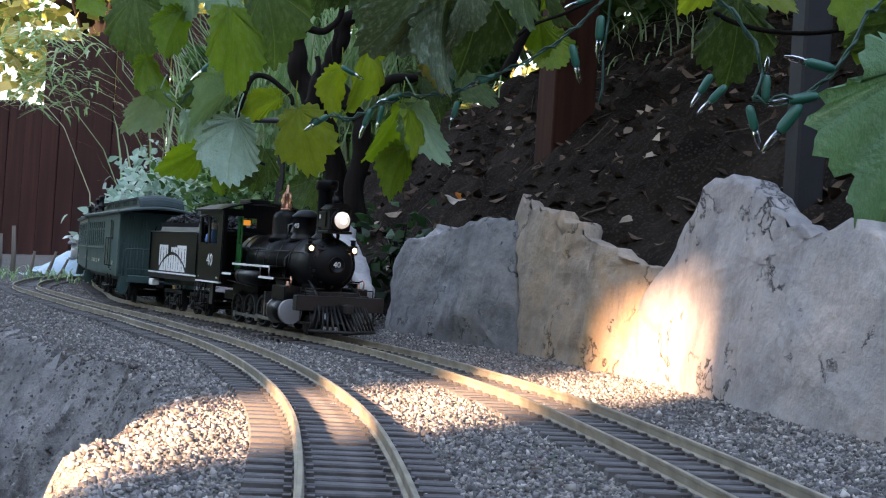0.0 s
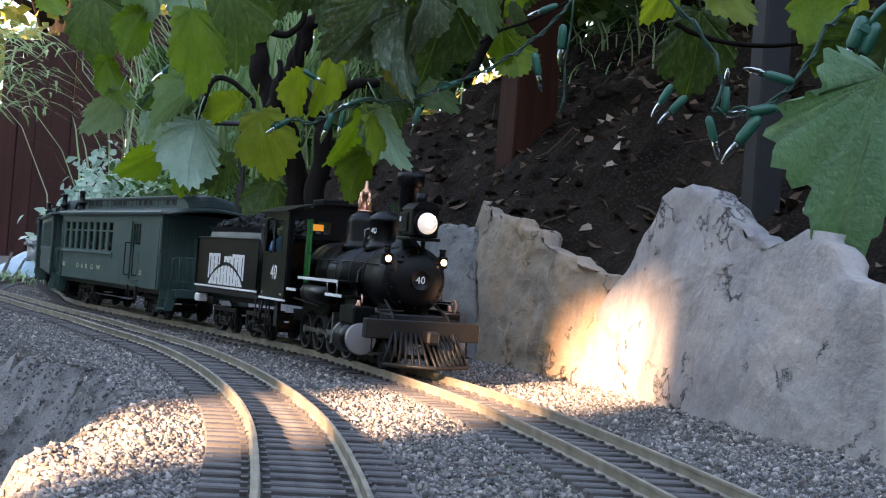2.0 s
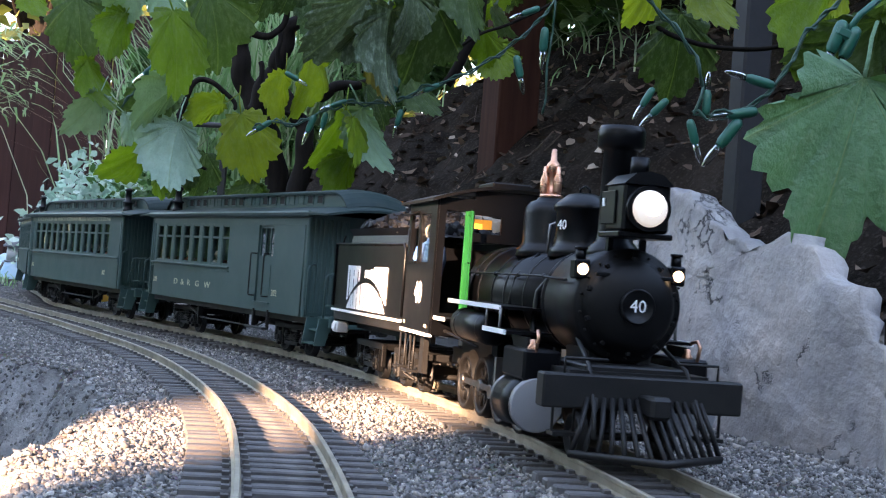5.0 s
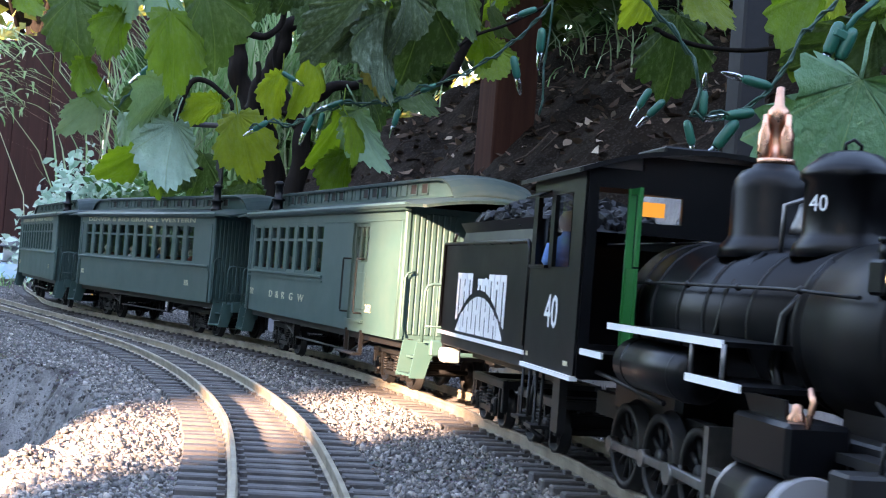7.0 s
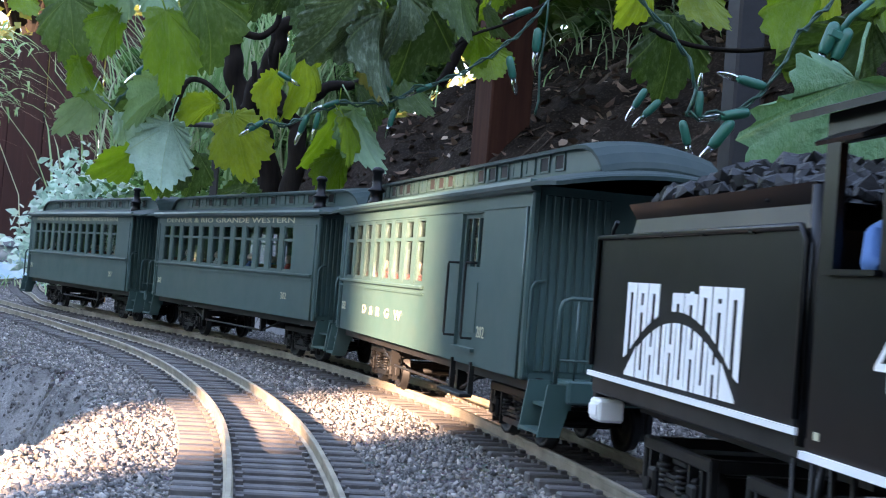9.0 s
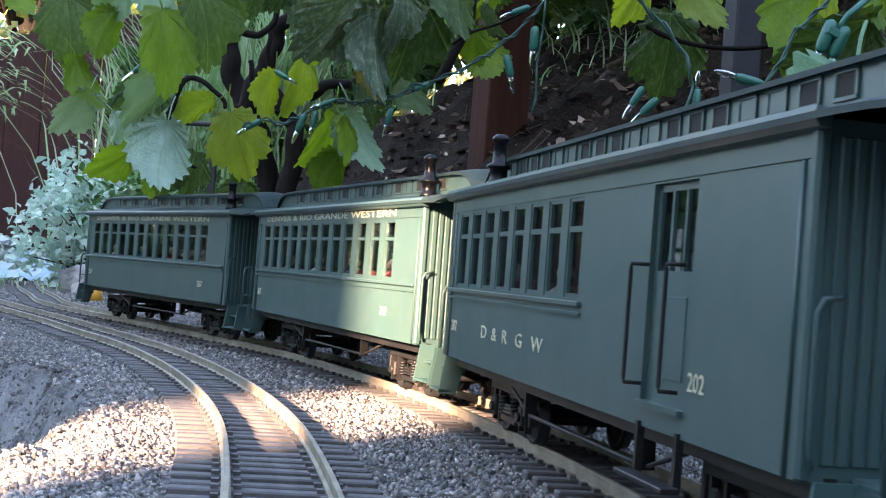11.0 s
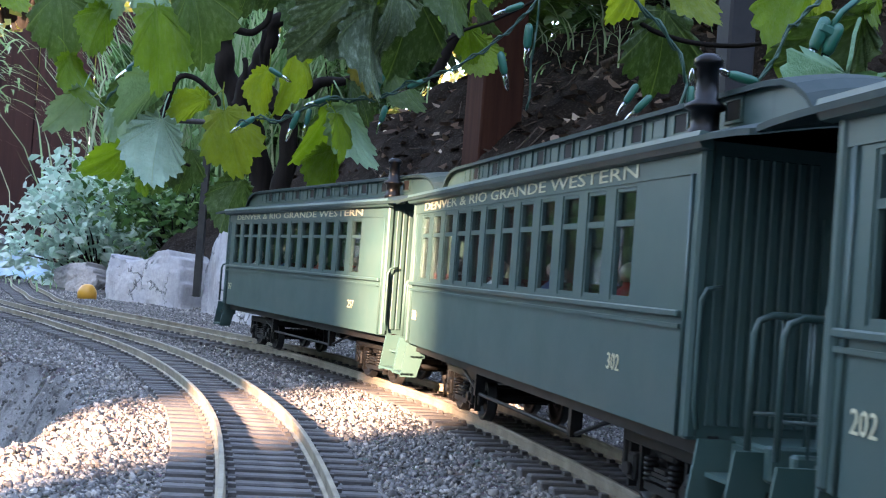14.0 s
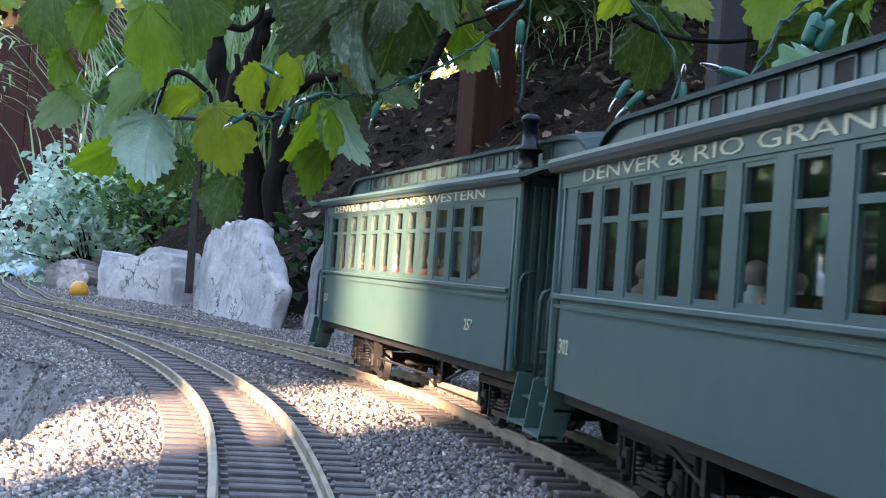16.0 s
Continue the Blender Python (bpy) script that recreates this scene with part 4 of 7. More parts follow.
# ---- string of garden lights ----
def light_string():
    th = tagged(new("string_lights"), "green wired string of small clear unlit bulbs in the vine", "string lights")
    wire = painted("green_wire", (0.01, 0.06, 0.04), 0.5, 0.05)
    sock = painted("green_socket", (0.008, 0.11, 0.075), 0.35, 0.04)
    clear = glass()
    runs = [[(-0.258, 1.450, 0.248), (-0.236, 1.450, 0.258), (-0.207, 1.450, 0.256), (-0.182, 1.450, 0.272), (-0.150, 1.450, 0.286), (-0.117, 1.450, 0.288), (-0.091, 1.450, 0.292), (-0.066, 1.450, 0.309), (-0.028, 1.450, 0.323), (0.009, 1.450, 0.346), (0.037, 1.450, 0.369), (0.064, 1.450, 0.397), (0.085, 1.450, 0.430)],
            [(0.124, 1.050, 0.347), (0.155, 1.050, 0.320), (0.178, 1.050, 0.294), (0.187, 1.050, 0.266), (0.180, 1.050, 0.244), (0.198, 1.050, 0.245), (0.230, 1.050, 0.255), (0.254, 1.050, 0.285), (0.268, 1.050, 0.319), (0.283, 1.050, 0.335), (0.303, 1.050, 0.360)],
            [(0.082, 1.470, 0.435), (0.081, 1.470, 0.388), (0.077, 1.470, 0.348), (0.079, 1.470, 0.308), (0.075, 1.470, 0.291)],
            [(-0.454, 1.600, 0.279), (-0.434, 1.600, 0.309), (-0.420, 1.600, 0.334), (-0.405, 1.600, 0.348), (-0.396, 1.600, 0.371)]]
    for run in runs:
        for o in (0.0, 0.004):
            line = []
            for a, b in zip(run, run[1:]):
                for i in range(5):
                    u = i / 5
                    q = Vector(a).lerp(Vector(b), u)
                    line.append(q + Vector((0, o * math.cos(len(line) * 1.3), o * math.sin(len(line) * 1.3))))
            bm = bmesh.new()
            tube(bm, line, 0.0013, 5)
            part("wire", bm, wire, th)
    sb, gb = bmesh.new(), bmesh.new()
    lathe(sb, [(0.0016, 0.0), (0.0036, -0.002), (0.0042, -0.006), (0.0042, -0.020), (0.0034, -0.022), (0.0030, -0.024)], seg=12)
    lathe(gb, [(0.0028, -0.0235), (0.0030, -0.030), (0.0026, -0.036), (0.0012, -0.041), (0.0003, -0.042)], seg=12)
    sm, gm = mesh_of("socket", sb, sock), mesh_of("bulb", gb, clear)
    spots = [(-0.237, 1.450, 0.258, -0.258, 0.243),
             (-0.187, 1.450, 0.269, -0.199, 0.233),
             (-0.174, 1.450, 0.273, -0.179, 0.243),
             (-0.151, 1.450, 0.288, -0.182, 0.275),
             (-0.087, 1.450, 0.283, -0.095, 0.249),
             (-0.046, 1.450, 0.315, -0.067, 0.304),
             (-0.093, 1.450, 0.318, -0.107, 0.284),
             (0.063, 1.450, 0.412, 0.028, 0.396),
             (0.040, 1.450, 0.355, 0.052, 0.310),
             (0.071, 1.450, 0.390, 0.070, 0.340),
             (-0.413, 1.600, 0.251, -0.426, 0.229),
             (-0.409, 1.600, 0.340, -0.443, 0.310),
             (-0.248, 1.600, 0.339, -0.221, 0.325),
             (0.245, 1.050, 0.273, 0.203, 0.282),
             (0.190, 1.050, 0.244, 0.190, 0.281),
             (0.233, 1.050, 0.251, 0.190, 0.241),
             (0.177, 1.050, 0.240, 0.188, 0.204),
             (0.219, 1.050, 0.243, 0.190, 0.201),
             (0.152, 1.100, 0.272, 0.141, 0.252),
             (0.165, 1.100, 0.263, 0.142, 0.237)]
    for x, y, z, tx, tz in spots:
        s = part("socket", sm, sock, th)
        size = max(0.8, min(1.25, math.hypot(tx - x, tz - z) / 0.042))
        s.matrix_local = pose(x, y, z, 0, math.degrees(math.atan2(x - tx, z - tz)), 0) @ Matrix.Diagonal((size, size, size, 1))
        g = part("bulb", gm, clear, s, "clear pointed glass bulb")
    # two sockets bound together where the string ends
    for o in (-0.0055, 0.0055):
        s = part("socket", sm, sock, th)
        s.matrix_local = pose(0.290 + o, 1.000, 0.318 - 0.4 * o, 0, 20 + 300 * o, 0) @ Matrix.Diagonal((1.3, 1.3, 1.15, 1))
        part("bulb", gm, clear, s, "clear pointed glass bulb")
    bm = bmesh.new()
    box(bm, (0.019, 0.009, 0.009), (0, 0, -0.010), bevel=0.002)
    tube(bm, [(0, 0, -0.008), (0.004, 0, 0.010), (0.014, 0, 0.030)], 0.0028, 7)
    p = part("plug", bm, sock, th)
    p.matrix_local = pose(0.290, 1.000, 0.318, 0, 20, 10)


light_string()


# ---- plants ----
def blades(name, label, category, mat, centre, spread, count, length, width, bend, seed, up=0.75):
    r = random.Random(seed)
    bm = bmesh.new()
    for _ in range(count):
        x, y = centre[0] + r.gauss(0, spread[0]), centre[1] + r.gauss(0, spread[1])
        z = max(ground_z(x, y), -0.05) + centre[2] + r.uniform(0, spread[2])
        l, a = length * r.uniform(0.5, 1.2), r.uniform(0, 6.3)
        d = Vector((math.cos(a), math.sin(a), 0))
        side = Vector((-d.y, d.x, 0)) * width / 2
        pts = [Vector((x, y, z)) + d * l * bend * u * u * r.uniform(0.8, 1.2) + Vector((0, 0, l * (up * u - 0.45 * bend * u * u * u))) for u in (0, 0.3, 0.6, 0.85, 1.0)]
        prev = None
        for i, p in enumerate(pts):
            w = (1.0, 1.0, 0.8, 0.5, 0.06)[i]
            cur = (bm.verts.new(p - side * w), bm.verts.new(p + side * w))
            if prev:
                bm.faces.new((prev[0], prev[1], cur[1], cur[0]))
            prev = cur
    return tagged(part(name, bm, mat), label, category, kind="stuff")


def island_leaf(name, stops, through=0.35):
    m = Mat(name, 0.5)
    col = m.ramp(m.island(), stops)
    m.colour(col)
    t = m.node("ShaderNodeBsdfTranslucent", Color=col)
    mix = m.node("ShaderNodeMixShader", Fac=through)
    m.t.links.new(m.b.outputs[0], mix.inputs[1])
    m.t.links.new(t.outputs[0], mix.inputs[2])
    m.t.links.new(mix.outputs[0], m.t.nodes["Material Output"].inputs["Surface"])
    return m.m


GRASS = island_leaf("garden_grass", [(0.0, (0.15, 0.30, 0.10)), (0.6, (0.32, 0.50, 0.24)), (1.0, (0.55, 0.60, 0.40))])
SILVER = island_leaf("silver_leaf", [(0.0, (0.32, 0.50, 0.38)), (0.6, (0.58, 0.74, 0.62)), (1.0, (0.78, 0.86, 0.78))], 0.25)
STRAW = island_leaf("dry_straw", [(0.0, (0.20, 0.17, 0.10)), (1.0, (0.42, 0.38, 0.27))])
BUSH = island_leaf("bush_leaf", [(0.0, (0.03, 0.09, 0.02)), (0.7, (0.09, 0.20, 0.05)), (1.0, (0.18, 0.30, 0.09))])
blades("tall_grass", "tall clump of narrow green grass by the fence", "grass", GRASS, (-0.72, 3.75, 0.0), (0.14, 0.14, 0.05), 1700, 0.80, 0.008, 0.38, 31, up=0.95)
blades("dry_grass", "long dry straw-coloured grass stalks", "grass", STRAW, (-0.86, 3.65, 0.0), (0.10, 0.12, 0.03), 90, 0.70, 0.003, 0.7, 32, up=0.95)
blades("weeds", "low green weeds at the track's far bend", "weeds", GRASS, (-1.42, 3.2, 0.0), (0.22, 0.25, 0.0), 420, 0.055, 0.004, 0.6, 33)
blades("weeds", "sparse green weeds growing on the upper bank", "weeds", GRASS, (0.62, 3.3, 0.0), (0.35, 0.35, 0.02), 260, 0.16, 0.004, 0.8, 34)
blades("bamboo_leaves", "spray of narrow green leaves before the fence", "shrub", GRASS, (-2.06, 5.2, 0.66), (0.12, 0.12, 0.36), 260, 0.16, 0.014, 0.9, 35, up=0.1)


def shrub(name, label, mat, centre, size, count, leaf_l, seed):
    r = random.Random(seed)
    th = tagged(new(name), label, "shrub")
    bm = bmesh.new()
    base = Vector((centre[0], centre[1], ground_z(centre[0], centre[1])))
    tips = []
    for _ in range(46):
        d = Vector((r.gauss(0, 1) * size[0], r.gauss(0, 1) * size[1], abs(r.gauss(0.6, 0.35)) * size[2]))
        tips.append(base + d)
        tube(bm, [base + Vector((d.x * 0.1, d.y * 0.1, 0)), base + d * 0.5 + Vector((0, 0, 0.02)), base + d], 0.0028, 4, r2=0.0012)
    part("stem", bm, BARK, th)
    bm = bmesh.new()
    for _ in range(count):
        p = r.choice(tips) + Vector((r.gauss(0, 0.028), r.gauss(0, 0.028), r.gauss(0, 0.028)))
        m = Matrix.Translation(p) @ Euler((r.uniform(-1.2, 1.2), r.uniform(-1.2, 1.2), r.uniform(0, 6.3))).to_matrix().to_4x4()
        l = leaf_l * r.uniform(0.5, 1.2)
        w = l * 0.28
        v = [bm.verts.new(m @ Vector(q)) for q in ((0, 0, 0), (w, l * 0.35, 0.1 * l), (w * 0.5, l * 0.75, 0.1 * l), (0, l, 0), (-w * 0.5, l * 0.75, 0.1 * l), (-w, l * 0.35, 0.1 * l))]
        bm.faces.new(v)
    tagged(part("foliage", bm, mat, th), kind="stuff")
    return th


shrub("dusty_miller", "silvery blue-green shrub beside the bank", SILVER, (-0.92, 3.35, 0), (0.10, 0.10, 0.24), 2600, 0.034, 41)
shrub("small_shrub", "low green shrub at the foot of the vine", BUSH, (-0.68, 3.1, 0), (0.10, 0.10, 0.16), 1500, 0.03, 42)
shrub("bush", "leafy green bush on the bank behind the vine", BUSH, (-0.35, 3.9, 0), (0.30, 0.25, 0.50), 4200, 0.06, 43)
shrub("bush", "leafy green bush high on the bank", BUSH, (0.35, 4.6, 0), (0.40, 0.25, 0.55), 4200, 0.06, 44)
shrub("bush", "leafy green bush beside the fence end", BUSH, (-0.80, 5.6, 0), (0.26, 0.25, 0.70), 4200, 0.07, 46)
shrub("ivy", "dark green leaves between the standing stones", island_leaf("ivy_leaf", [(0.0, (0.01, 0.035, 0.01)), (1.0, (0.03, 0.09, 0.025))]), (-0.205, 2.06, 0), (0.014, 0.02, 0.09), 130, 0.03, 45)


def tree(label, x, y, h, seed, mat):
    r = random.Random(seed)
    th = tagged(new("tree"), label, "tree")
    bm = bmesh.new()
    tube(bm, [(x, y, -0.3), (x + 0.1, y, h * 0.3), (x - 0.1, y + 0.1, h * 0.6), (x, y, h * 0.9)], 0.22, 10, r2=0.06)
    for _ in range(14):
        a, z = r.uniform(0, 6.3), r.uniform(0.25, 0.75) * h
        d = Vector((math.cos(a), math.sin(a), 0.5)) * r.uniform(0.8, 1.8)
        tube(bm, [(x, y, z), Vector((x, y, z)) + d * 0.5, Vector((x, y, z)) + d], 0.06, 6, r2=0.02)
    part("trunk", bm, BARK, th)
    bm = bmesh.new()
    lumps = [Vector((x + r.gauss(0, 1.3), y + r.gauss(0, 1.1), h * r.uniform(0.28, 1.0))) for _ in range(44)]
    for _ in range(9000):
        c = r.choice(lumps)
        p = c + Vector((r.gauss(0, 0.32), r.gauss(0, 0.32), r.gauss(0, 0.28)))
        m = Matrix.Translation(p) @ Euler((r.uniform(-1.2, 1.2), r.uniform(-1.2, 1.2), r.uniform(0, 6.3))).to_matrix().to_4x4()
        l = r.uniform(0.10, 0.19)
        v = [bm.verts.new(m @ Vector(q)) for q in ((0, 0, 0), (l * 0.35, l * 0.4, 0), (0, l, 0.1 * l), (-l * 0.35, l * 0.4, 0))]
        bm.faces.new(v)
    tagged(part("crown", bm, mat, th), kind="stuff")


def hedge(label, a, b, height, count, seed):
    """A loose hedge of leaves over a few stems, along a line."""
    r = random.Random(seed)
    th = tagged(new("hedge"), label, "hedge")
    a, b = Vector(a), Vector(b)
    bm = bmesh.new()
    for k in range(24):
        p = a.lerp(b, (k + 0.5) / 24)
        tube(bm, [(p.x, p.y, -0.5), (p.x + r.gauss(0, 0.1), p.y + r.gauss(0, 0.1), height * 0.5), (p.x + r.gauss(0, 0.2), p.y + r.gauss(0, 0.2), height * 0.95)], 0.04, 6, r2=0.01)
    part("stem", bm, BARK, th)
    bm = bmesh.new()
    for _ in range(count):
        p = a.lerp(b, r.random())
        top = height * (0.85 + 0.2 * math.sin(p.y * 1.7 + seed) + 0.1 * math.sin(p.y * 5.1))
        q = Vector((p.x + r.gauss(0, 0.30), p.y + r.gauss(0, 0.30), -0.4 + (top + 0.4) * r.random()))
        m = Matrix.Translation(q) @ Euler((r.uniform(-1.2, 1.2), r.uniform(-1.2, 1.2), r.uniform(0, 6.3))).to_matrix().to_4x4()
        l = r.uniform(0.10, 0.20)
        v = [bm.verts.new(m @ Vector(c)) for c in ((0, 0, 0), (l * 0.35, l * 0.4, 0), (0, l, 0.1 * l), (-l * 0.35, l * 0.4, 0))]
        bm.faces.new(v)
    tagged(part("foliage", bm, BUSH, th), kind="stuff")


hedge("dense green garden hedge across from the track", (-3.4, -1.2, 0), (-4.6, 7.5, 0), 1.05, 7000, 61)
# the sun's yellow on the crowns is put into this leaf colour
SUN_TINTED = island_leaf("sun_tinted_tree_leaf", [(0.0, (0.10, 0.13, 0.02)), (0.6, (0.26, 0.26, 0.06)), (1.0, (0.42, 0.38, 0.14))], 0.5)
tree("leafy tree behind the fence, leaves tinted a sunlit yellow-green", -4.6, 13.0, 5.5, 51, SUN_TINTED)
tree("leafy tree behind the fence, leaves tinted a sunlit yellow-green", -1.8, 13.5, 6.0, 52, SUN_TINTED)
tree("leafy green tree behind the garden", -7.6, 14.0, 6.0, 54, BUSH)


# ---- small garden things ----
def bridge_deck():
    th = tagged(new("plank_crossing"), "grey weathered plank crossing between the far rails", "crossing")
    m = wood("grey_weathered_wood", (0.20, 0.20, 0.20), (0.36, 0.35, 0.34), 40, 6)
    a = 3.4
    for k in range(6):
        s = 4.55 + 0.058 * k
        p, d = LINE_R.at(s), LINE_R.way(s)
        bm = bmesh.new()
        box(bm, (0.050, 0.036, 0.006), bevel=0.001)
        q = part("plank", bm, m, th)
        q.matrix_local = pose(p[0], p[1], -0.0045, 0, 0, math.degrees(math.atan2(d[1], d[0])))


bridge_deck()


def yellow_signal():
    bm = bmesh.new()
    lathe(bm, [(0.0005, 0.020), (0.006, 0.0195), (0.012, 0.0165), (0.017, 0.010), (0.0195, 0.002), (0.0195, -0.0125), (0.016, -0.0125)], seg=26)
    ob = part("garden_light", bm, painted("amber_plastic", (0.62, 0.30, 0.03), 0.35, 0.03), None)
    ob.location = (-0.742, 2.60, 0.0)
    tagged(ob, "small domed amber plastic lamp cover beside the track", "lamp cover")


yellow_signal()


def lantern():
    th = tagged(new("garden_lantern"), "small grey metal garden lantern beyond the track", "lantern")
    m = painted("grey_metal_paint", (0.16, 0.17, 0.18), 0.5, 0.1)
    z = ground_z(-1.30, 3.62)
    bm = bmesh.new()
    lathe(bm, [(0.028, z), (0.026, z + 0.012), (0.012, z + 0.016), (0.012, z + 0.05), (0.030, z + 0.055), (0.030, z + 0.060)], (-1.30, 3.62, 0), 18)
    part("base", bm, m, th)
    bm = bmesh.new()
    lathe(bm, [(0.024, z + 0.060), (0.024, z + 0.098)], (-1.30, 3.62, 0), 18)
    part("glass_body", bm, painted("frosted_pale", (0.45, 0.46, 0.46), 0.3, 0.02), th)
    bm = bmesh.new()
    lathe(bm, [(0.034, z + 0.098), (0.034, z + 0.104), (0.018, z + 0.122), (0.004, z + 0.130)], (-1.30, 3.62, 0), 18)
    part("cap", bm, m, th)


lantern()


def tarp():
    """A crumpled pale blue plastic sheet on the ground behind the track's bend."""
    bm = bmesh.new()

    def fn(u, v):
        x, y = -1.45 + 0.34 * u, 3.55 + 0.28 * v
        z = ground_z(x, y) + 0.085 * math.sin(math.pi * u) * math.sin(math.pi * v) + 0.018 * fbm(u * 5, v * 5, 2.0) + 0.006
        return Vector((x, y, z))

    sheet(bm, fn, np.linspace(0, 1, 26), np.linspace(0, 1, 22), smooth=False)
    m = Mat("pale_blue_plastic", 0.4)
    m.colour(m.ramp(m.noise(7, 4), [(0.35, (0.62, 0.66, 0.68)), (0.6, (0.30, 0.50, 0.62))]))
    ob = part("plastic_sheet", bm, m.m)
    so = ob.modifiers.new("thick", "SOLIDIFY")
    so.thickness = 0.002
    tagged(ob, "crumpled white and pale blue plastic sheet on the ground", "plastic sheet")


tarp()


def stakes():
    m = wood("grey_stake_wood", (0.14, 0.12, 0.10), (0.34, 0.30, 0.26), 80, 8)
    r = random.Random(17)
    for x, y, h, w, lean in ((-1.46, 3.42, 0.125, 0.012, 2), (-1.405, 3.40, 0.15, 0.008, -1), (-1.37, 3.42, 0.085, 0.006, 12), (-1.34, 3.46, 0.09, 0.006, 20), (-1.30, 3.44, 0.075, 0.005, 28)):
        bm = bmesh.new()
        z = ground_z(x, y) - 0.01
        tube(bm, [(0, 0, 0), (0.002, 0, h * 0.5), (0, 0, h)], w, 6, r2=w * 0.6)
        ob = part("stake", bm, m)
        ob.matrix_world = pose(x, y, z, r.uniform(-4, 4), lean, 0)
        tagged(ob, "short weathered grey wooden stake in the weeds", "stake", "stakes in the weeds")


stakes()

# ---- train ----
def metal(name, c, rough=0.3):
    m = Mat(name, rough, 1.0)
    m.colour(m.ramp(m.noise(90, 4), [(0.3, tuple(0.6 * v for v in c)), (0.7, c)]))
    m.rough(m.noise(60, 4), rough - 0.08, rough + 0.2)
    return m.m


STEEL = metal("worn_steel", (0.30, 0.29, 0.28), 0.38)
COPPER = metal("polished_copper", (0.85, 0.45, 0.30), 0.22)
IRON = painted("dark_iron", (0.007, 0.007, 0.0075), 0.5, 0.05, 0.35)
CREAM_GREEN = painted("steps_green", (0.034, 0.085, 0.080), 0.5, 0.10)
SEAT = painted("dark_red_plush", (0.075, 0.008, 0.010), 0.85, 0.02)
RED = painted("red_figure_paint", (0.42, 0.03, 0.03), 0.6, 0.03)
BLUE = painted("blue_cloth_paint", (0.06, 0.16, 0.38), 0.7, 0.05)
PALE = painted("pale_figure_paint", (0.52, 0.42, 0.36), 0.6, 0.05)
CABGREEN = painted("cab_door_green", (0.01, 0.16, 0.035), 0.4, 0.03)
WOODLINE = painted("cab_lining_wood", (0.22, 0.11, 0.04), 0.55, 0.05)
# near-black tone for the unlit inside, shade put into colour on window plates
INSIDE_SHADE = painted("unlit_interior_tone", (0.014, 0.010, 0.009), 0.8, 0.02)


def glow(name, c, power):
    m = Mat(name, 0.3)
    m.colour(c)
    m.b.inputs["Emission Color"].default_value = (*c, 1)
    m.b.inputs["Emission Strength"].default_value = power
    return m.m


LAMP_WHITE, LAMP_WARM, CAB_GLOW = glow("headlight_glow", (1.0, 0.93, 0.82), 0.05), glow("marker_glow", (1.0, 0.72, 0.40), 0.6), glow("cab_lamp_glow", (1.0, 0.42, 0.06), 0.08)


GLASS = glass()


def coal_mat():
    m = Mat("coal", 0.55, 0, 0.25)
    m.colour(m.ramp(m.island(), [(0.0, (0.004, 0.004, 0.0045)), (1.0, (0.016, 0.016, 0.017))]))
    m.bump(m.noise(500, 3), 0.4, 0.0006)
    return m.m


COAL = coal_mat()


def loft(bm, sections, mi=0, smooth=False, caps=True):
    rings = [[bm.verts.new(p) for p in s] for s in sections]
    n = len(rings[0])
    for a, b in zip(rings, rings[1:]):
        for k in range(n):
            f = bm.faces.new((a[k], b[k], b[(k + 1) % n], a[(k + 1) % n]))
            f.smooth, f.material_index = smooth, mi
    if caps:
        for r in (rings[0], rings[-1]):
            f = bm.faces.new(r)
            f.material_index = mi
    bmesh.ops.recalc_face_normals(bm, faces=bm.faces)
    return bm


def writing(name, text, size, m, material, parent, label="", width=None, spread=0.0):
    """Raised letters as a thin mesh; the text stands in its own xy plane at the pose m."""
    cu = bpy.data.curves.new("letters", "FONT")
    cu.body, cu.size, cu.extrude, cu.align_x, cu.align_y = text, size, 0.00015, "CENTER", "CENTER"
    cu.resolution_u = 2
    cu.space_character = 1.0 + spread
    tmp = bpy.data.objects.new("letters", cu)
    scene.collection.objects.link(tmp)
    bpy.context.view_layer.update()
    me = bpy.data.meshes.new_from_object(tmp.evaluated_get(bpy.context.evaluated_depsgraph_get()))
    bpy.data.objects.remove(tmp)
    bpy.data.curves.remove(cu)
    xs = [v.co.x for v in me.vertices]
    if width and xs:
        me.transform(Matrix.Diagonal((width / (max(xs) - min(xs)), 1, 1, 1)))
    me.materials.clear()
    me.materials.append(material)
    ob = part(name, me, material, parent, label)
    ob.matrix_local = m
    return ob


def on_side(x, y, z, right):
    """Pose of a sign on a vehicle's side: right side faces -y."""
    return pose(x, y, z, 90, 0, 0) if right else pose(x, y, z, 90, 0, 180)


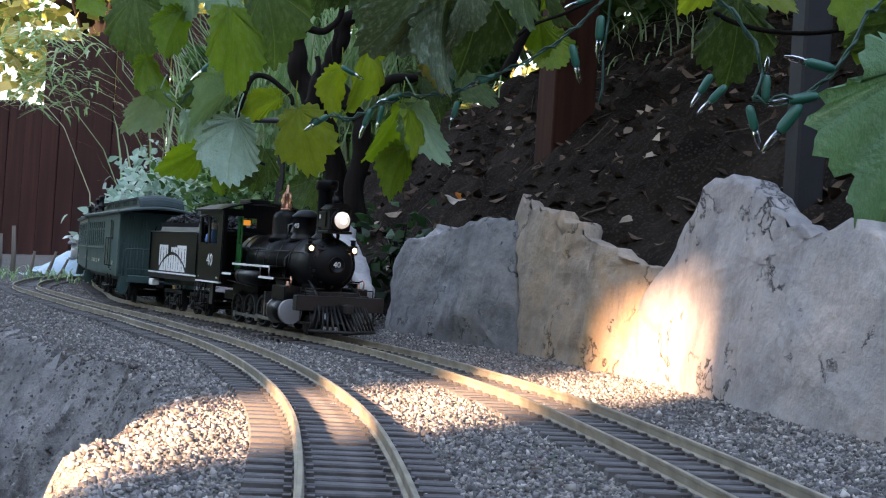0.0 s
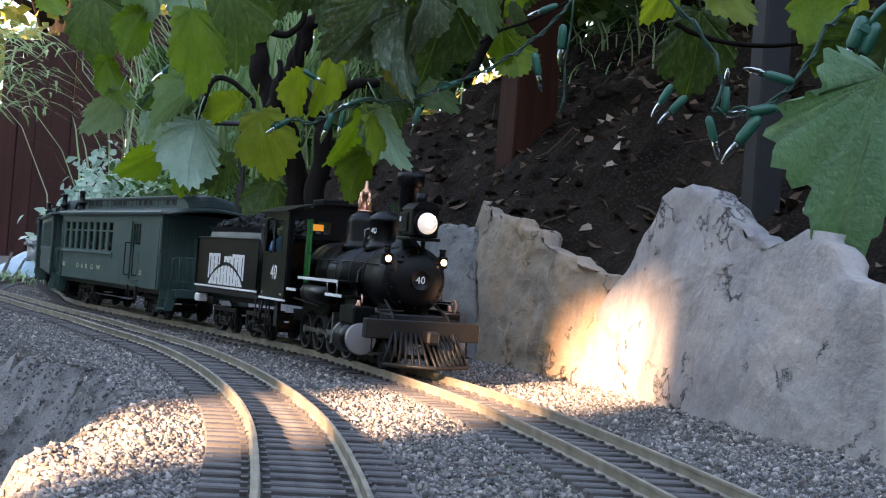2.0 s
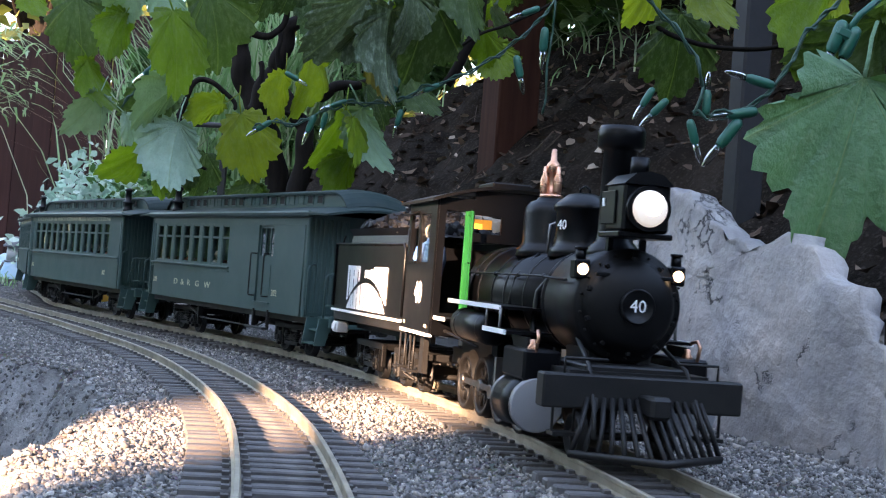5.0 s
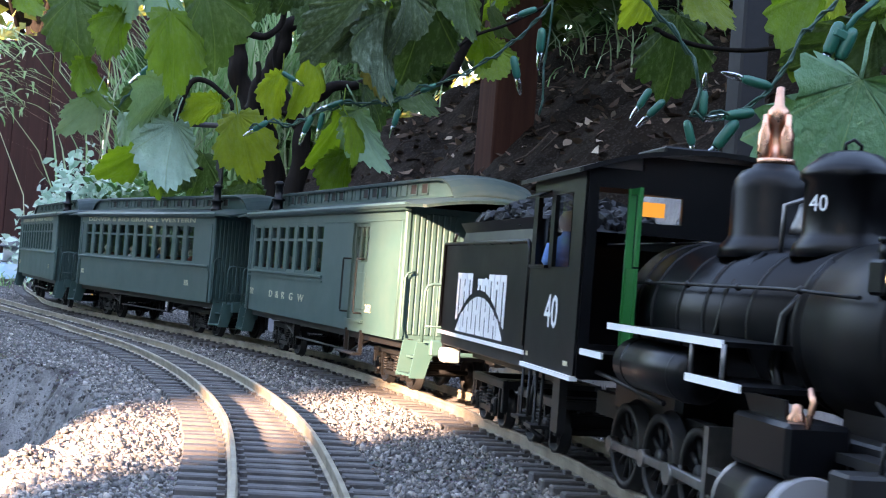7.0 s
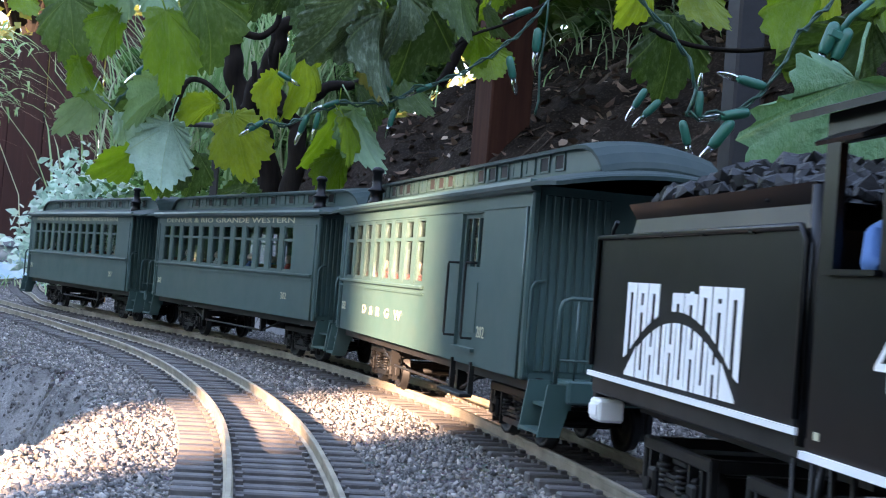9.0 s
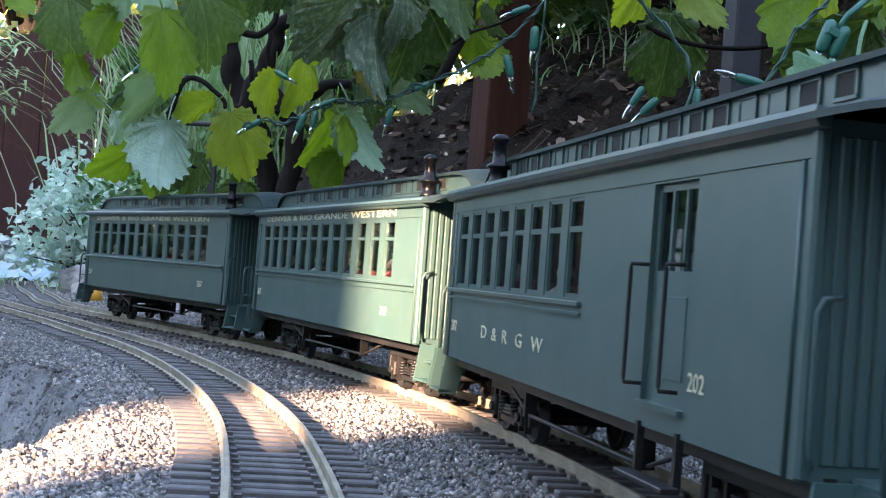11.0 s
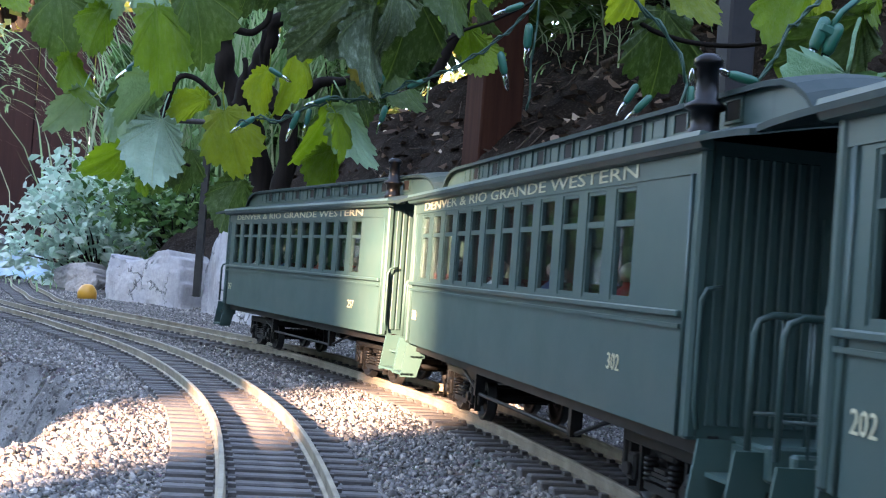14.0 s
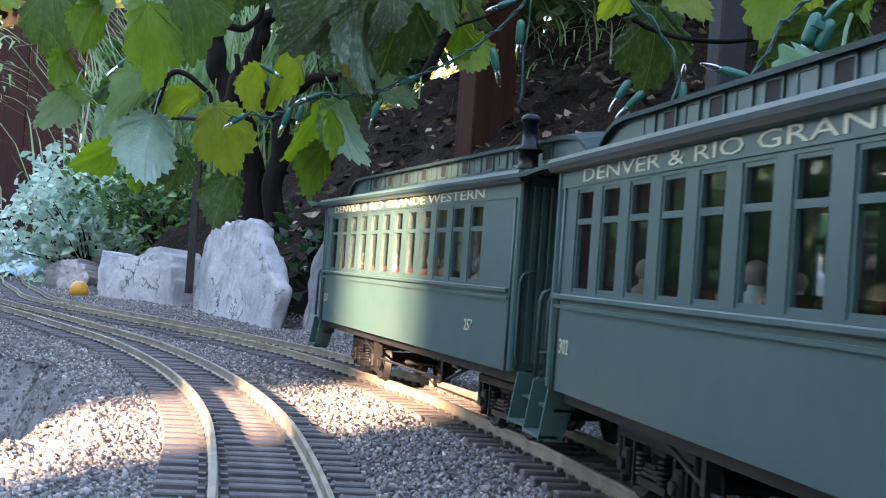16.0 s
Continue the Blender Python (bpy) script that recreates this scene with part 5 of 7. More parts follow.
# ---- wheels and trucks ----
def wheel_mesh(r, gauge=0.0455, spokes=0, tread=0.0055, mat_rim=None):
    bm = bmesh.new()
    for s in (-1, 1):
        y0 = s * gauge / 2
        prof = [(0.0028, -0.001), (r * 0.3, -0.001), (r * 0.3, 0.0012), (r * 0.8, 0.001), (r * 0.82, -0.0004), (r * 1.10, -0.0004), (r * 1.10, 0.0008), (r, 0.0016), (r, tread), (r * 0.84, tread), (r * 0.82, 0.003 if not spokes else 0.002), (r * 0.32, 0.003 if not spokes else 0.002), (r * 0.28, 0.0055), (0.0012, 0.0058)]
        if spokes:
            for a, b in (((r * 0.80, r * 1.10, 1), (0, 0, 0)),):
                pass
            ring = [(r * 0.82, -0.0004), (r * 1.10, -0.0004), (r * 1.10, 0.0008), (r, 0.0016), (r, tread), (r * 0.84, tread), (r * 0.82, 0.0045), (r * 0.82, -0.0004)]
            hub = [(0.0028, -0.001), (r * 0.24, -0.001), (r * 0.24, 0.0055), (0.001, 0.006)]
            for pr in (ring, hub):
                lathe(bm, [(a, b * s) for a, b in pr], (0, y0, 0), 28, "Y")
            for k in range(spokes):
                a = k * math.tau / spokes
                cyl(bm, r * 0.065, (math.cos(a) * r * 0.2, y0 + s * 0.002, math.sin(a) * r * 0.2), (math.cos(a) * r * 0.86, y0 + s * 0.002, math.sin(a) * r * 0.86), 5)
            box(bm, (r * 0.5, 0.003, r * 0.62), (-r * 0.55, y0 + s * 0.0025, 0), bevel=0.001)
            cyl(bm, r * 0.12, (r * 0.45, y0, 0), (r * 0.45, y0 + s * 0.0085, 0), 8)
        else:
            lathe(bm, [(a, b * s) for a, b in prof], (0, y0, 0), 24, "Y")
    cyl(bm, 0.0022, (0, -gauge / 2, 0), (0, gauge / 2, 0), 8)
    bmesh.ops.recalc_face_normals(bm, faces=bm.faces)
    return mesh_of("wheelset", bm, IRON)


WHEEL_R = 0.0150
COACH_WHEEL = wheel_mesh(WHEEL_R)
WHEELS = []     # (object, radius, rest place)


def wheelset(parent, mesh, r, x):
    w = new("wheelset", mesh)
    w.parent = parent
    w.location = (x, 0, r)
    WHEELS.append((w, r, x))
    return w


def truck_frame(half=0.030, r=WHEEL_R, y=0.033, mat=None):
    """Wooden-beam passenger truck side frames with springs, boxes and bolster."""
    bm = bmesh.new()
    for s in (-1, 1):
        box(bm, (half * 2 + 0.030, 0.0045, 0.0055), (0, s * y, 0.0285), bevel=0.0008)
        for k in (-1, 1):
            box(bm, (0.0085, 0.006, 0.012), (k * half, s * (y + 0.001), r + 0.001), bevel=0.0012)
            cyl(bm, 0.003, (k * half, s * (y + 0.003), r), (k * half, s * (y + 0.006), r), 10)
            for q in (-0.0065, 0.0065):
                box(bm, (0.0022, 0.004, 0.022), (k * half + q, s * y, 0.0175))
            tube(bm, [(k * half, s * y, 0.0205), (k * half * 0.75, s * y, 0.0195), (k * half * 0.45, s * y, 0.0115), (0, s * y, 0.0105)], 0.0014, 5)
            for q in range(5):
                lathe(bm, [(0.0026, 0.0), (0.0034, 0.0009), (0.0026, 0.0018)], (k * half * 0.42, s * (y + 0.0015), 0.0125 + q * 0.0022), 8)
            box(bm, (0.0035, 0.004, 0.016), (k * (half + 0.0135), s * y, 0.019), bevel=0.0006)
        box(bm, (half * 1.1, 0.005, 0.0035), (0, s * y, 0.0105))
        for q in range(3):
            box(bm, (0.022 - q * 0.005, 0.004, 0.0016), (0, s * (y + 0.001), 0.0145 + q * 0.0021))
    box(bm, (0.016, 2 * y, 0.007), (0, 0, 0.026), bevel=0.001)
    for k in (-1, 1):
        box(bm, (0.004, 2 * y, 0.005), (k * (half + 0.012), 0, 0.0285))
        box(bm, (0.003, 2 * y - 0.012, 0.010), (k * (half - 0.018), 0, 0.015))
    return mesh_of("truck", bm, mat or IRON)


COACH_TRUCK = truck_frame()

# ---- carriages ----
SKIRT, BELT, HEAD, EAVE, HALF = 0.042, 0.0865, 0.136, 0.1475, 0.060


def side_wall(length, y, wins, extra=()):
    """One side as a wall with true window openings; extra: other openings (x0, x1, z0, z1)."""
    bm = bmesh.new()
    t = 0.0035
    s = 1 if y > 0 else -1
    h = length / 2

    def slab(x0, x1, z0, z1, proud=0.0, thick=t):
        box(bm, (x1 - x0, thick, z1 - z0), ((x0 + x1) / 2, y + s * (proud - t / 2), (z0 + z1) / 2))

    cuts = sorted([(a, b, BELT + 0.001, HEAD - 0.0015) for a, b in wins] + list(extra))
    x = -h
    for a, b, z0, z1 in cuts:
        slab(x, a, SKIRT, HEAD)
        if z0 > SKIRT:
            slab(a, b, SKIRT, z0)
        slab(a, b, z1, HEAD)
        x = b
    slab(x, h, SKIRT, HEAD)
    slab(-h, h, HEAD, EAVE, 0.0007, t)
    # raised strips between the windows and along the skirt
    strips = [("pier_strip", b0 + 0.0022, a1 - 0.0022, BELT + 0.002, HEAD - 0.001) for (a0, b0), (a1, b1) in zip(wins, wins[1:])]
    strips.append(("skirt_strip", -h, h, SKIRT, SKIRT + 0.0022))
    out = []
    for name, x0, x1, z0, z1 in strips:
        sb = bmesh.new()
        box(sb, (x1 - x0, 0.0012, z1 - z0), ((x0 + x1) / 2, y + s * (0.0008 - t / 2), (z0 + z1) / 2))
        out.append((name, sb))
    return bm, out


def corner_post(x, y):
    bm = bmesh.new()
    s = 1 if x > 0 else -1
    box(bm, (0.005, 0.005, EAVE - SKIRT), (x - s * 0.0015, y * 0.985, (EAVE + SKIRT) / 2), bevel=0.0012)
    tube(bm, [(x - s * 0.009, y * 1.006, SKIRT), (x - s * 0.009, y * 1.006, HEAD)], 0.0009, 5)
    return bm


def carriage(name, label, length, wins, number, title, door=None, initials=None, stove=(), pattern=0):
    car = tagged(new(name), label, "railway carriage", "train")
    h = length / 2
    extra = [(door[0], door[1], SKIRT + 0.010, HEAD - 0.001)] if door else []
    for y in (-HALF, HALF):
        s = 1 if y > 0 else -1
        shell, strips = side_wall(length, y, wins, extra)
        wall = part("side_wall", shell, GREEN, car)
        for strip, sb in strips:
            part(strip, sb, GREEN, wall)
        bm = bmesh.new()
        b0, b1 = (-h + 0.004, h - 0.012) if not door else (-h + 0.004, wins[-1][1] + 0.006)
        box(bm, (b1 - b0, 0.0022, 0.0026), ((b0 + b1) / 2, y + s * 0.0011, BELT - 0.001), bevel=0.0005)
        box(bm, (b1 - b0, 0.0013, 0.0016), ((b0 + b1) / 2, y + s * 0.0006, BELT - 0.0055))
        part("belt_rail", bm, GREEN, wall)
        for a, b in wins:
            w, zc = b - a, (BELT + HEAD) / 2
            if "sash%.4f" % w not in SHARED:
                bm = bmesh.new()
                z0, z1 = BELT + 0.001, HEAD - 0.0015
                tr = z1 - 0.31 * (z1 - z0)
                for x in (-w / 2 + 0.0009, w / 2 - 0.0009):
                    box(bm, (0.0018, 0.0020, z1 - z0), (x, 0, (z0 + z1) / 2))
                for z, t in ((z0 + 0.0013, 0.0026), (z1 - 0.0008, 0.0016), (tr, 0.0026)):
                    box(bm, (w - 0.0036, 0.0022, t), (0, 0, z))
                box(bm, (w, 0.003, 0.0012), (0, 0, z0 + 0.0001))
                SHARED["sash%.4f" % w] = mesh_of("window_sash", bm, GREEN)
                bm = bmesh.new()
                box(bm, (w - 0.003, 0.0004, z1 - z0 - 0.002), (0, 0, (z0 + z1) / 2))
                SHARED["pane%.4f" % w] = mesh_of("pane", bm, GLASS)
            sash = part("window_sash", SHARED["sash%.4f" % w], GREEN, wall)
            sash.location = ((a + b) / 2, y - s * 0.0016, 0)
            pane = part("pane", SHARED["pane%.4f" % w], GLASS, wall)
            pane.location = ((a + b) / 2, y - s * 0.0026, 0)
            pane.visible_shadow = False
        if door:
            x0, x1, z0, z1 = extra[0]
            d = bmesh.new()
            xm, w = (x0 + x1) / 2, x1 - x0
            zm = z0 + 0.6 * (z1 - z0)
            yy = y - s * 0.0032
            box(d, (w, 0.002, zm - z0), (xm, yy, (z0 + zm) / 2))
            for k in range(4):
                box(d, (0.0030 if k in (0, 3) else 0.0018, 0.002, z1 - zm), (x0 + 0.0015 + (w - 0.003) * k / 3, yy, (zm + z1) / 2))
            box(d, (w, 0.002, 0.003), (xm, yy, z1 - 0.0015))
            box(d, (w * 0.62, 0.0006, (zm - z0) * 0.62), (xm, yy + s * 0.0012, (z0 + zm) / 2), bevel=0.0002)
            leaf = part("door", d, GREEN, car)
            g = bmesh.new()
            box(g, (w - 0.004, 0.0004, z1 - zm - 0.003), (xm, yy - s * 0.0006, (zm + z1) / 2))
            part("pane", g, GLASS, leaf)
            for xr in (x0 - 0.004, x1 - 0.010):
                g = bmesh.new()
                za, zb = z0 + 0.006, z0 + 0.052
                o = y + s * 0.006
                tube(g, [(xr + 0.004, y, zb), (xr + 0.001, o, zb), (xr, o, zb - 0.002), (xr, o, za + 0.002), (xr + 0.001, o, za), (xr + 0.004, y, za)], 0.00085, 6)
                part("grab_rail", g, IRON, car, "dark wire grab rail")
            g = bmesh.new()
            for xr in (x0 + 0.002, x1 - 0.002):
                box(g, (0.0025, 0.003, 0.020), (xr, y, SKIRT - 0.008))
            box(g, (w + 0.006, 0.008, 0.0022), (xm, y + s * 0.004, SKIRT - 0.018), bevel=0.0005)
            part("door_step", g, IRON, car)
            g = bmesh.new()
            box(g, (w, 0.003, 0.002), (xm, y + s * 0.001, z0 - 0.001))
            part("door_sill", g, GREEN, car)
        right = y < 0
        o = y + s * 0.0004
        if title:
            writing("lettering", title, 0.0082, on_side(-0.012, y + s * 0.0010, HEAD + 0.0040, right), CREAM, car, "pale gold painted lettering", width=0.40)
        if initials:
            writing("lettering", initials, 0.0105, on_side(-0.084, o, 0.0625, right), CREAM, car, "pale gold painted initials", width=0.125)
        for x in (-h + 0.022, h - 0.076):
            writing("number", number, 0.0098, on_side(x, o, 0.0625, right), CREAM, car, "pale gold painted number")
        for x in (-h, h):
            part("corner_post", corner_post(x, y), GREEN, car)
    # ends with boards and a door
    for e in (-1, 1):
        bm = bmesh.new()
        box(bm, (0.003, 2 * HALF - 0.006, EAVE - SKIRT), (e * (h - 0.002), 0, (EAVE + SKIRT) / 2))
        end = part("end_wall", bm, GREEN, car)
        if "slat" not in SHARED:
            g = bmesh.new()
            box(g, (0.0012, 0.0036, EAVE - SKIRT - 0.01), bevel=0.0004)
            SHARED["slat"] = mesh_of("slat", g, GREEN)
        n = 22
        for k in range(n):
            yy = -HALF + 0.008 + (2 * HALF - 0.016) * k / (n - 1)
            if abs(yy) > 0.0145:
                part("slat", SHARED["slat"], GREEN, end).location = (e * h, yy, (EAVE + SKIRT) / 2)
        bm = bmesh.new()
        box(bm, (0.0015, 0.026, 0.076), (e * (h + 0.0004), 0, SKIRT + 0.043))
        box(bm, (0.001, 0.016, 0.024), (e * (h + 0.0014), 0, SKIRT + 0.022), bevel=0.0004)
        part("end_door", bm, GREEN, end)
        # solid plate; the shade behind the window is put into its colour
        bm = bmesh.new()
        box(bm, (0.0008, 0.014, 0.026), (e * (h + 0.0016), 0, SKIRT + 0.062))
        part("pane", bm, INSIDE_SHADE, end)
        # platform, steps and rails
        bm = bmesh.new()
        box(bm, (0.040, 0.088, 0.006), (e * (h + 0.019), 0, SKIRT - 0.001), bevel=0.001)
        box(bm, (0.005, 0.100, 0.012), (e * (h + 0.0395), 0, SKIRT - 0.002), bevel=0.001)
        part("platform", bm, CREAM_GREEN, car)
        for s in (-1, 1):
            bm = bmesh.new()
            for q in (0.004, 0.032):
                prof = [(0.040, 0.001), (0.058, 0.001), (0.060, -0.012), (0.062, -0.026), (0.050, -0.026), (0.046, -0.012)]
                loft(bm, [[(e * (h + q + w), s * a, SKIRT + b) for a, b in prof] for w in (0.0, 0.0015)])
            for yy, zz in ((0.050, -0.011), (0.057, -0.024)):
                box(bm, (0.029, 0.010, 0.0016), (e * (h + 0.0185), s * yy, SKIRT + zz))
            box(bm, (0.029, 0.0012, 0.012), (e * (h + 0.0185), s * 0.045, SKIRT - 0.006))
            part("step", bm, CREAM_GREEN, car)
            bm = bmesh.new()
            x1 = h + 0.0375
            z0, z1 = SKIRT + 0.002, SKIRT + 0.046
            tube(bm, [(e * x1, s * 0.056, z0), (e * x1, s * 0.056, z1 - 0.006), (e * x1, s * 0.0545, z1 - 0.002), (e * x1, s * 0.050, z1), (e * x1, s * 0.018, z1), (e * x1, s * 0.015, z1 - 0.003), (e * x1, s * 0.015, z0)], 0.0012, 7)
            for yy in (0.027, 0.036, 0.046):
                tube(bm, [(e * x1, s * yy, z0), (e * x1, s * yy, z1)], 0.0006, 5)
            tube(bm, [(e * x1, s * 0.056, z0 + 0.012), (e * x1, s * 0.015, z0 + 0.012)], 0.0007, 5)
            part("platform_rail", bm, GREEN, car)
            bm = bmesh.new()
            xa = h + 0.003
            tube(bm, [(e * xa, s * 0.058, z0 + 0.002), (e * xa, s * 0.0595, z0 + 0.01), (e * xa, s * 0.0595, z1 + 0.003), (e * (xa + 0.001), s * 0.058, z1 + 0.007), (e * xa, s * 0.052, z1 + 0.008)], 0.0009, 6)
            part("grab_rail", bm, GREEN, car)
        bm = bmesh.new()
        box(bm, (0.020, 0.008, 0.008), (e * (h + 0.05), 0, 0.034), bevel=0.0015)
        box(bm, (0.010, 0.012, 0.010), (e * (h + 0.057), 0, 0.034), bevel=0.002)
        part("coupler", bm, IRON, car)
    # roof
    ov = h + 0.047
    bm = bmesh.new()
    n = 14

    def roof_z(y):
        return EAVE + 0.0125 * (1 - (abs(y) / 0.068) ** 1.9)

    def section(x, dz, wide=0.0665, thick=0.0022):
        ys = np.linspace(-wide, wide, n)
        return [(x, y, roof_z(y) - dz * (1 - (y / 0.08) ** 2)) for y in ys] + [(x, y, roof_z(y) - dz * (1 - (y / 0.08) ** 2) - thick) for y in ys[::-1]]

    xs = [-ov, -ov + 0.002, -ov + 0.012, -h - 0.018, -h, 0, h, h + 0.018, ov - 0.012, ov - 0.002, ov]
    dz = [0.0055, 0.0042, 0.0020, 0.0004, 0, 0, 0, 0.0004, 0.0020, 0.0042, 0.0055]
    loft(bm, [section(x, d, 0.0665 if abs(x) < ov - 0.001 else 0.064) for x, d in zip(xs, dz)], smooth=False)
    roof = part("roof", bm, ROOF, car)
    bm = bmesh.new()
    for s in (-1, 1):
        prof = [(0.0605, EAVE - 0.004), (0.0645, EAVE - 0.0035), (0.0665, EAVE - 0.0005), (0.0655, EAVE + 0.0025), (0.0605, EAVE + 0.002)]
        loft(bm, [[(x, s * a, b) for a, b in prof] for x in (-h - 0.006, h + 0.006)])
    part("eave_moulding", bm, GREEN, roof)
    # clerestory: side walls with lights, arched top that curls down at both ends
    bm = bmesh.new()
    ch = h - 0.006
    for s in (-1, 1):
        box(bm, (2 * ch, 0.003, 0.0165), (0, s * 0.0305, EAVE + 0.0165))
    part("clerestory_wall", bm, GREEN, roof)
    lights = 18
    for s in (-1, 1):
        for k in range(lights):
            x = -ch + 0.02 + (2 * ch - 0.04) * (k + 0.5) / lights
            if "light" not in SHARED:
                # solid plates for the lights, coloured as dark as the unlit inside
                g = bmesh.new()
                box(g, (0.0125, 0.0008, 0.0078), bevel=0.0002)
                SHARED["light"] = mesh_of("clerestory_light", g, INSIDE_SHADE)
                g = bmesh.new()
                for a, b, c, d in ((0.0155, 0.0013, 0, 0.0046), (0.0155, 0.0013, 0, -0.0046), (0.0015, 0.0105, 0.007, 0), (0.0015, 0.0105, -0.007, 0)):
                    box(g, (a, 0.0014, b), (c, 0, d))
                SHARED["light_frame"] = mesh_of("light_frame", g, GREEN)
                g = bmesh.new()
                box(g, (0.0125, 0.0008, 0.0078), bevel=0.0002)
                SHARED["panel"] = mesh_of("clerestory_panel", g, GREEN)
            dark = (k % 2 == 1) if not pattern else (k % 5 in (1, 2, 3))
            a = part("clerestory_light" if dark else "clerestory_panel", SHARED["light" if dark else "panel"], INSIDE_SHADE, roof)
            a.location = (x, s * 0.0321, EAVE + 0.0175)
            b = part("light_frame", SHARED["light_frame"], GREEN, roof)
            b.location = (x, s * 0.0323, EAVE + 0.0175)
    bm = bmesh.new()
    top = EAVE + 0.0245

    def arch(x, drop, wide):
        ys = np.linspace(-wide, wide, 9)
        return [(x, y, top + 0.0055 * (1 - (y / 0.037) ** 2) - drop) for y in ys] + [(x, y, top + 0.0055 * (1 - (y / 0.037) ** 2) - drop - 0.0022) for y in ys[::-1]]

    rows = [(ch - 0.004, 0.0), (ch + 0.010, 0.0012), (ch + 0.020, 0.0040), (ch + 0.028, 0.0085), (ch + 0.034, 0.0140), (ch + 0.0365, 0.0175)]
    loft(bm, [arch(-x, d, 0.0355) for x, d in rows[::-1]] + [arch(x, d, 0.0355) for x, d in rows], smooth=False)
    part("clerestory_roof", bm, ROOF, roof)
    bm = bmesh.new()
    for e in (-1, 1):
        for s in (-1, 1):
            prof = [(ch - 0.002, 0.009), (ch - 0.002, 0.0238), (ch + 0.010, 0.0226), (ch + 0.020, 0.0198), (ch + 0.028, 0.0153), (ch + 0.034, 0.0098)]
            loft(bm, [[(e * a, s * y, EAVE + b) for a, b in prof] for y in (0.029, 0.032)])
    part("clerestory_end", bm, GREEN, roof)
    for x, y in stove:
        bm = bmesh.new()
        z = roof_z(y)
        lathe(bm, [(0.0072, z - 0.003), (0.0072, z + 0.001), (0.0058, z + 0.0025), (0.0058, z + 0.009), (0.0080, z + 0.010), (0.0080, z + 0.0115), (0.0046, z + 0.0135), (0.0042, z + 0.026), (0.0056, z + 0.027), (0.0056, z + 0.0295), (0.003, z + 0.0315)], (x, y, 0), 16)
        part("stove_pipe", bm, BLACK, car, "dark stove pipe with a cap")
    # floor, seats, underframe
    bm = bmesh.new()
    box(bm, (2 * h - 0.006, 2 * HALF - 0.010, 0.004), (0, 0, SKIRT + 0.003))
    box(bm, (2 * h - 0.006, 2 * HALF - 0.012, 0.002), (0, 0, EAVE - 0.004))
    part("floor", bm, INSIDE_SHADE, car)
    for k, (a, b) in enumerate(wins):
        for s in (-1, 1):
            if "seat" not in SHARED:
                g = bmesh.new()
                box(g, (0.020, 0.034, 0.014), (0, 0, 0.007), bevel=0.002)
                box(g, (0.006, 0.034, 0.036), (-0.010, 0, 0.020), bevel=0.002)
                SHARED["seat"] = mesh_of("seat", g, SEAT)
            if (k * 7 + len(number) + int(number) + (s > 0)) % 3 == 0:
                tint = (k + int(number)) % 4
                if "figure%d" % tint not in SHARED:
                    g = bmesh.new()
                    lathe(g, [(0.006, 0.0), (0.0085, 0.010), (0.008, 0.020), (0.003, 0.024), (0.0028, 0.026)], seg=12)
                    ball(g, 0.0048, (0, 0, 0.030), 10, mi=1)
                    SHARED["figure%d" % tint] = mesh_of("figure", g, [(RED, BLUE, WHITE, PALE)[tint], PALE])
                part("figure", SHARED["figure%d" % tint], PALE, car, "small plain seated figure").location = ((a + b) / 2 + 0.003, s * 0.043, SKIRT + 0.028)
            q = part("seat", SHARED["seat"], SEAT, car)
            q.location = ((a + b) / 2 + 0.004, s * 0.036, SKIRT + 0.014)
    bm = bmesh.new()
    for s in (-1, 1):
        box(bm, (2 * h, 0.004, 0.008), (0, s * 0.050, SKIRT - 0.0025))
        box(bm, (2 * h, 0.004, 0.007), (0, s * 0.015, SKIRT - 0.0025))
        for w in (0.030,):
            tube(bm, [(-h + 0.100, s * w * 1.5, SKIRT - 0.004), (-h * 0.36, s * w * 1.5, SKIRT - 0.020), (h * 0.36, s * w * 1.5, SKIRT - 0.020), (h - 0.100, s * w * 1.5, SKIRT - 0.004)], 0.0011, 6)
        for x in (-h * 0.36, h * 0.36):
            box(bm, (0.004, 0.006, 0.018), (x, s * 0.045, SKIRT - 0.012))
    for x in (-h * 0.36, h * 0.36):
        box(bm, (0.006, 0.100, 0.006), (x, 0, SKIRT - 0.004))
    part("underframe", bm, IRON, car)
    bm = bmesh.new()
    cyl(bm, 0.009, (-0.03, 0.018, SKIRT - 0.013), (0.03, 0.018, SKIRT - 0.013), 14)
    cyl(bm, 0.006, (0.036, -0.02, SKIRT - 0.010), (0.055, -0.02, SKIRT - 0.010), 12)
    part("air_tank", bm, IRON, car)
    inset = 0.077
    for e in (-1, 1):
        t = part("truck", COACH_TRUCK, IRON, car)
        t.location = (e * (h - inset), 0, 0)
        for k in (-1, 1):
            wheelset(car, COACH_WHEEL, WHEEL_R, e * (h - inset) + k * 0.030)
    return car, length, inset


SHARED = {}


def even(a, b, n, share=0.66):
    p = (b - a) / n
    return [(a + p * (k + 0.5 - share / 2), a + p * (k + 0.5 + share / 2)) for k in range(n)]


L_COACH, L_COMB = 0.497, 0.482
TITLE = "DENVER & RIO GRANDE WESTERN"
coach_mid = carriage("passenger_coach", "dark green model passenger coach with gold lettering, coupled behind the combine", L_COACH, even(-0.228, 0.191, 12), "302", TITLE, stove=[(0.205, -0.042), (-0.215, 0.042)])
coach_end = carriage("passenger_coach", "dark green model passenger coach with gold lettering, last of the train", L_COACH, even(-0.228, 0.191, 12), "257", TITLE, stove=[(0.205, -0.042), (-0.215, 0.042)])
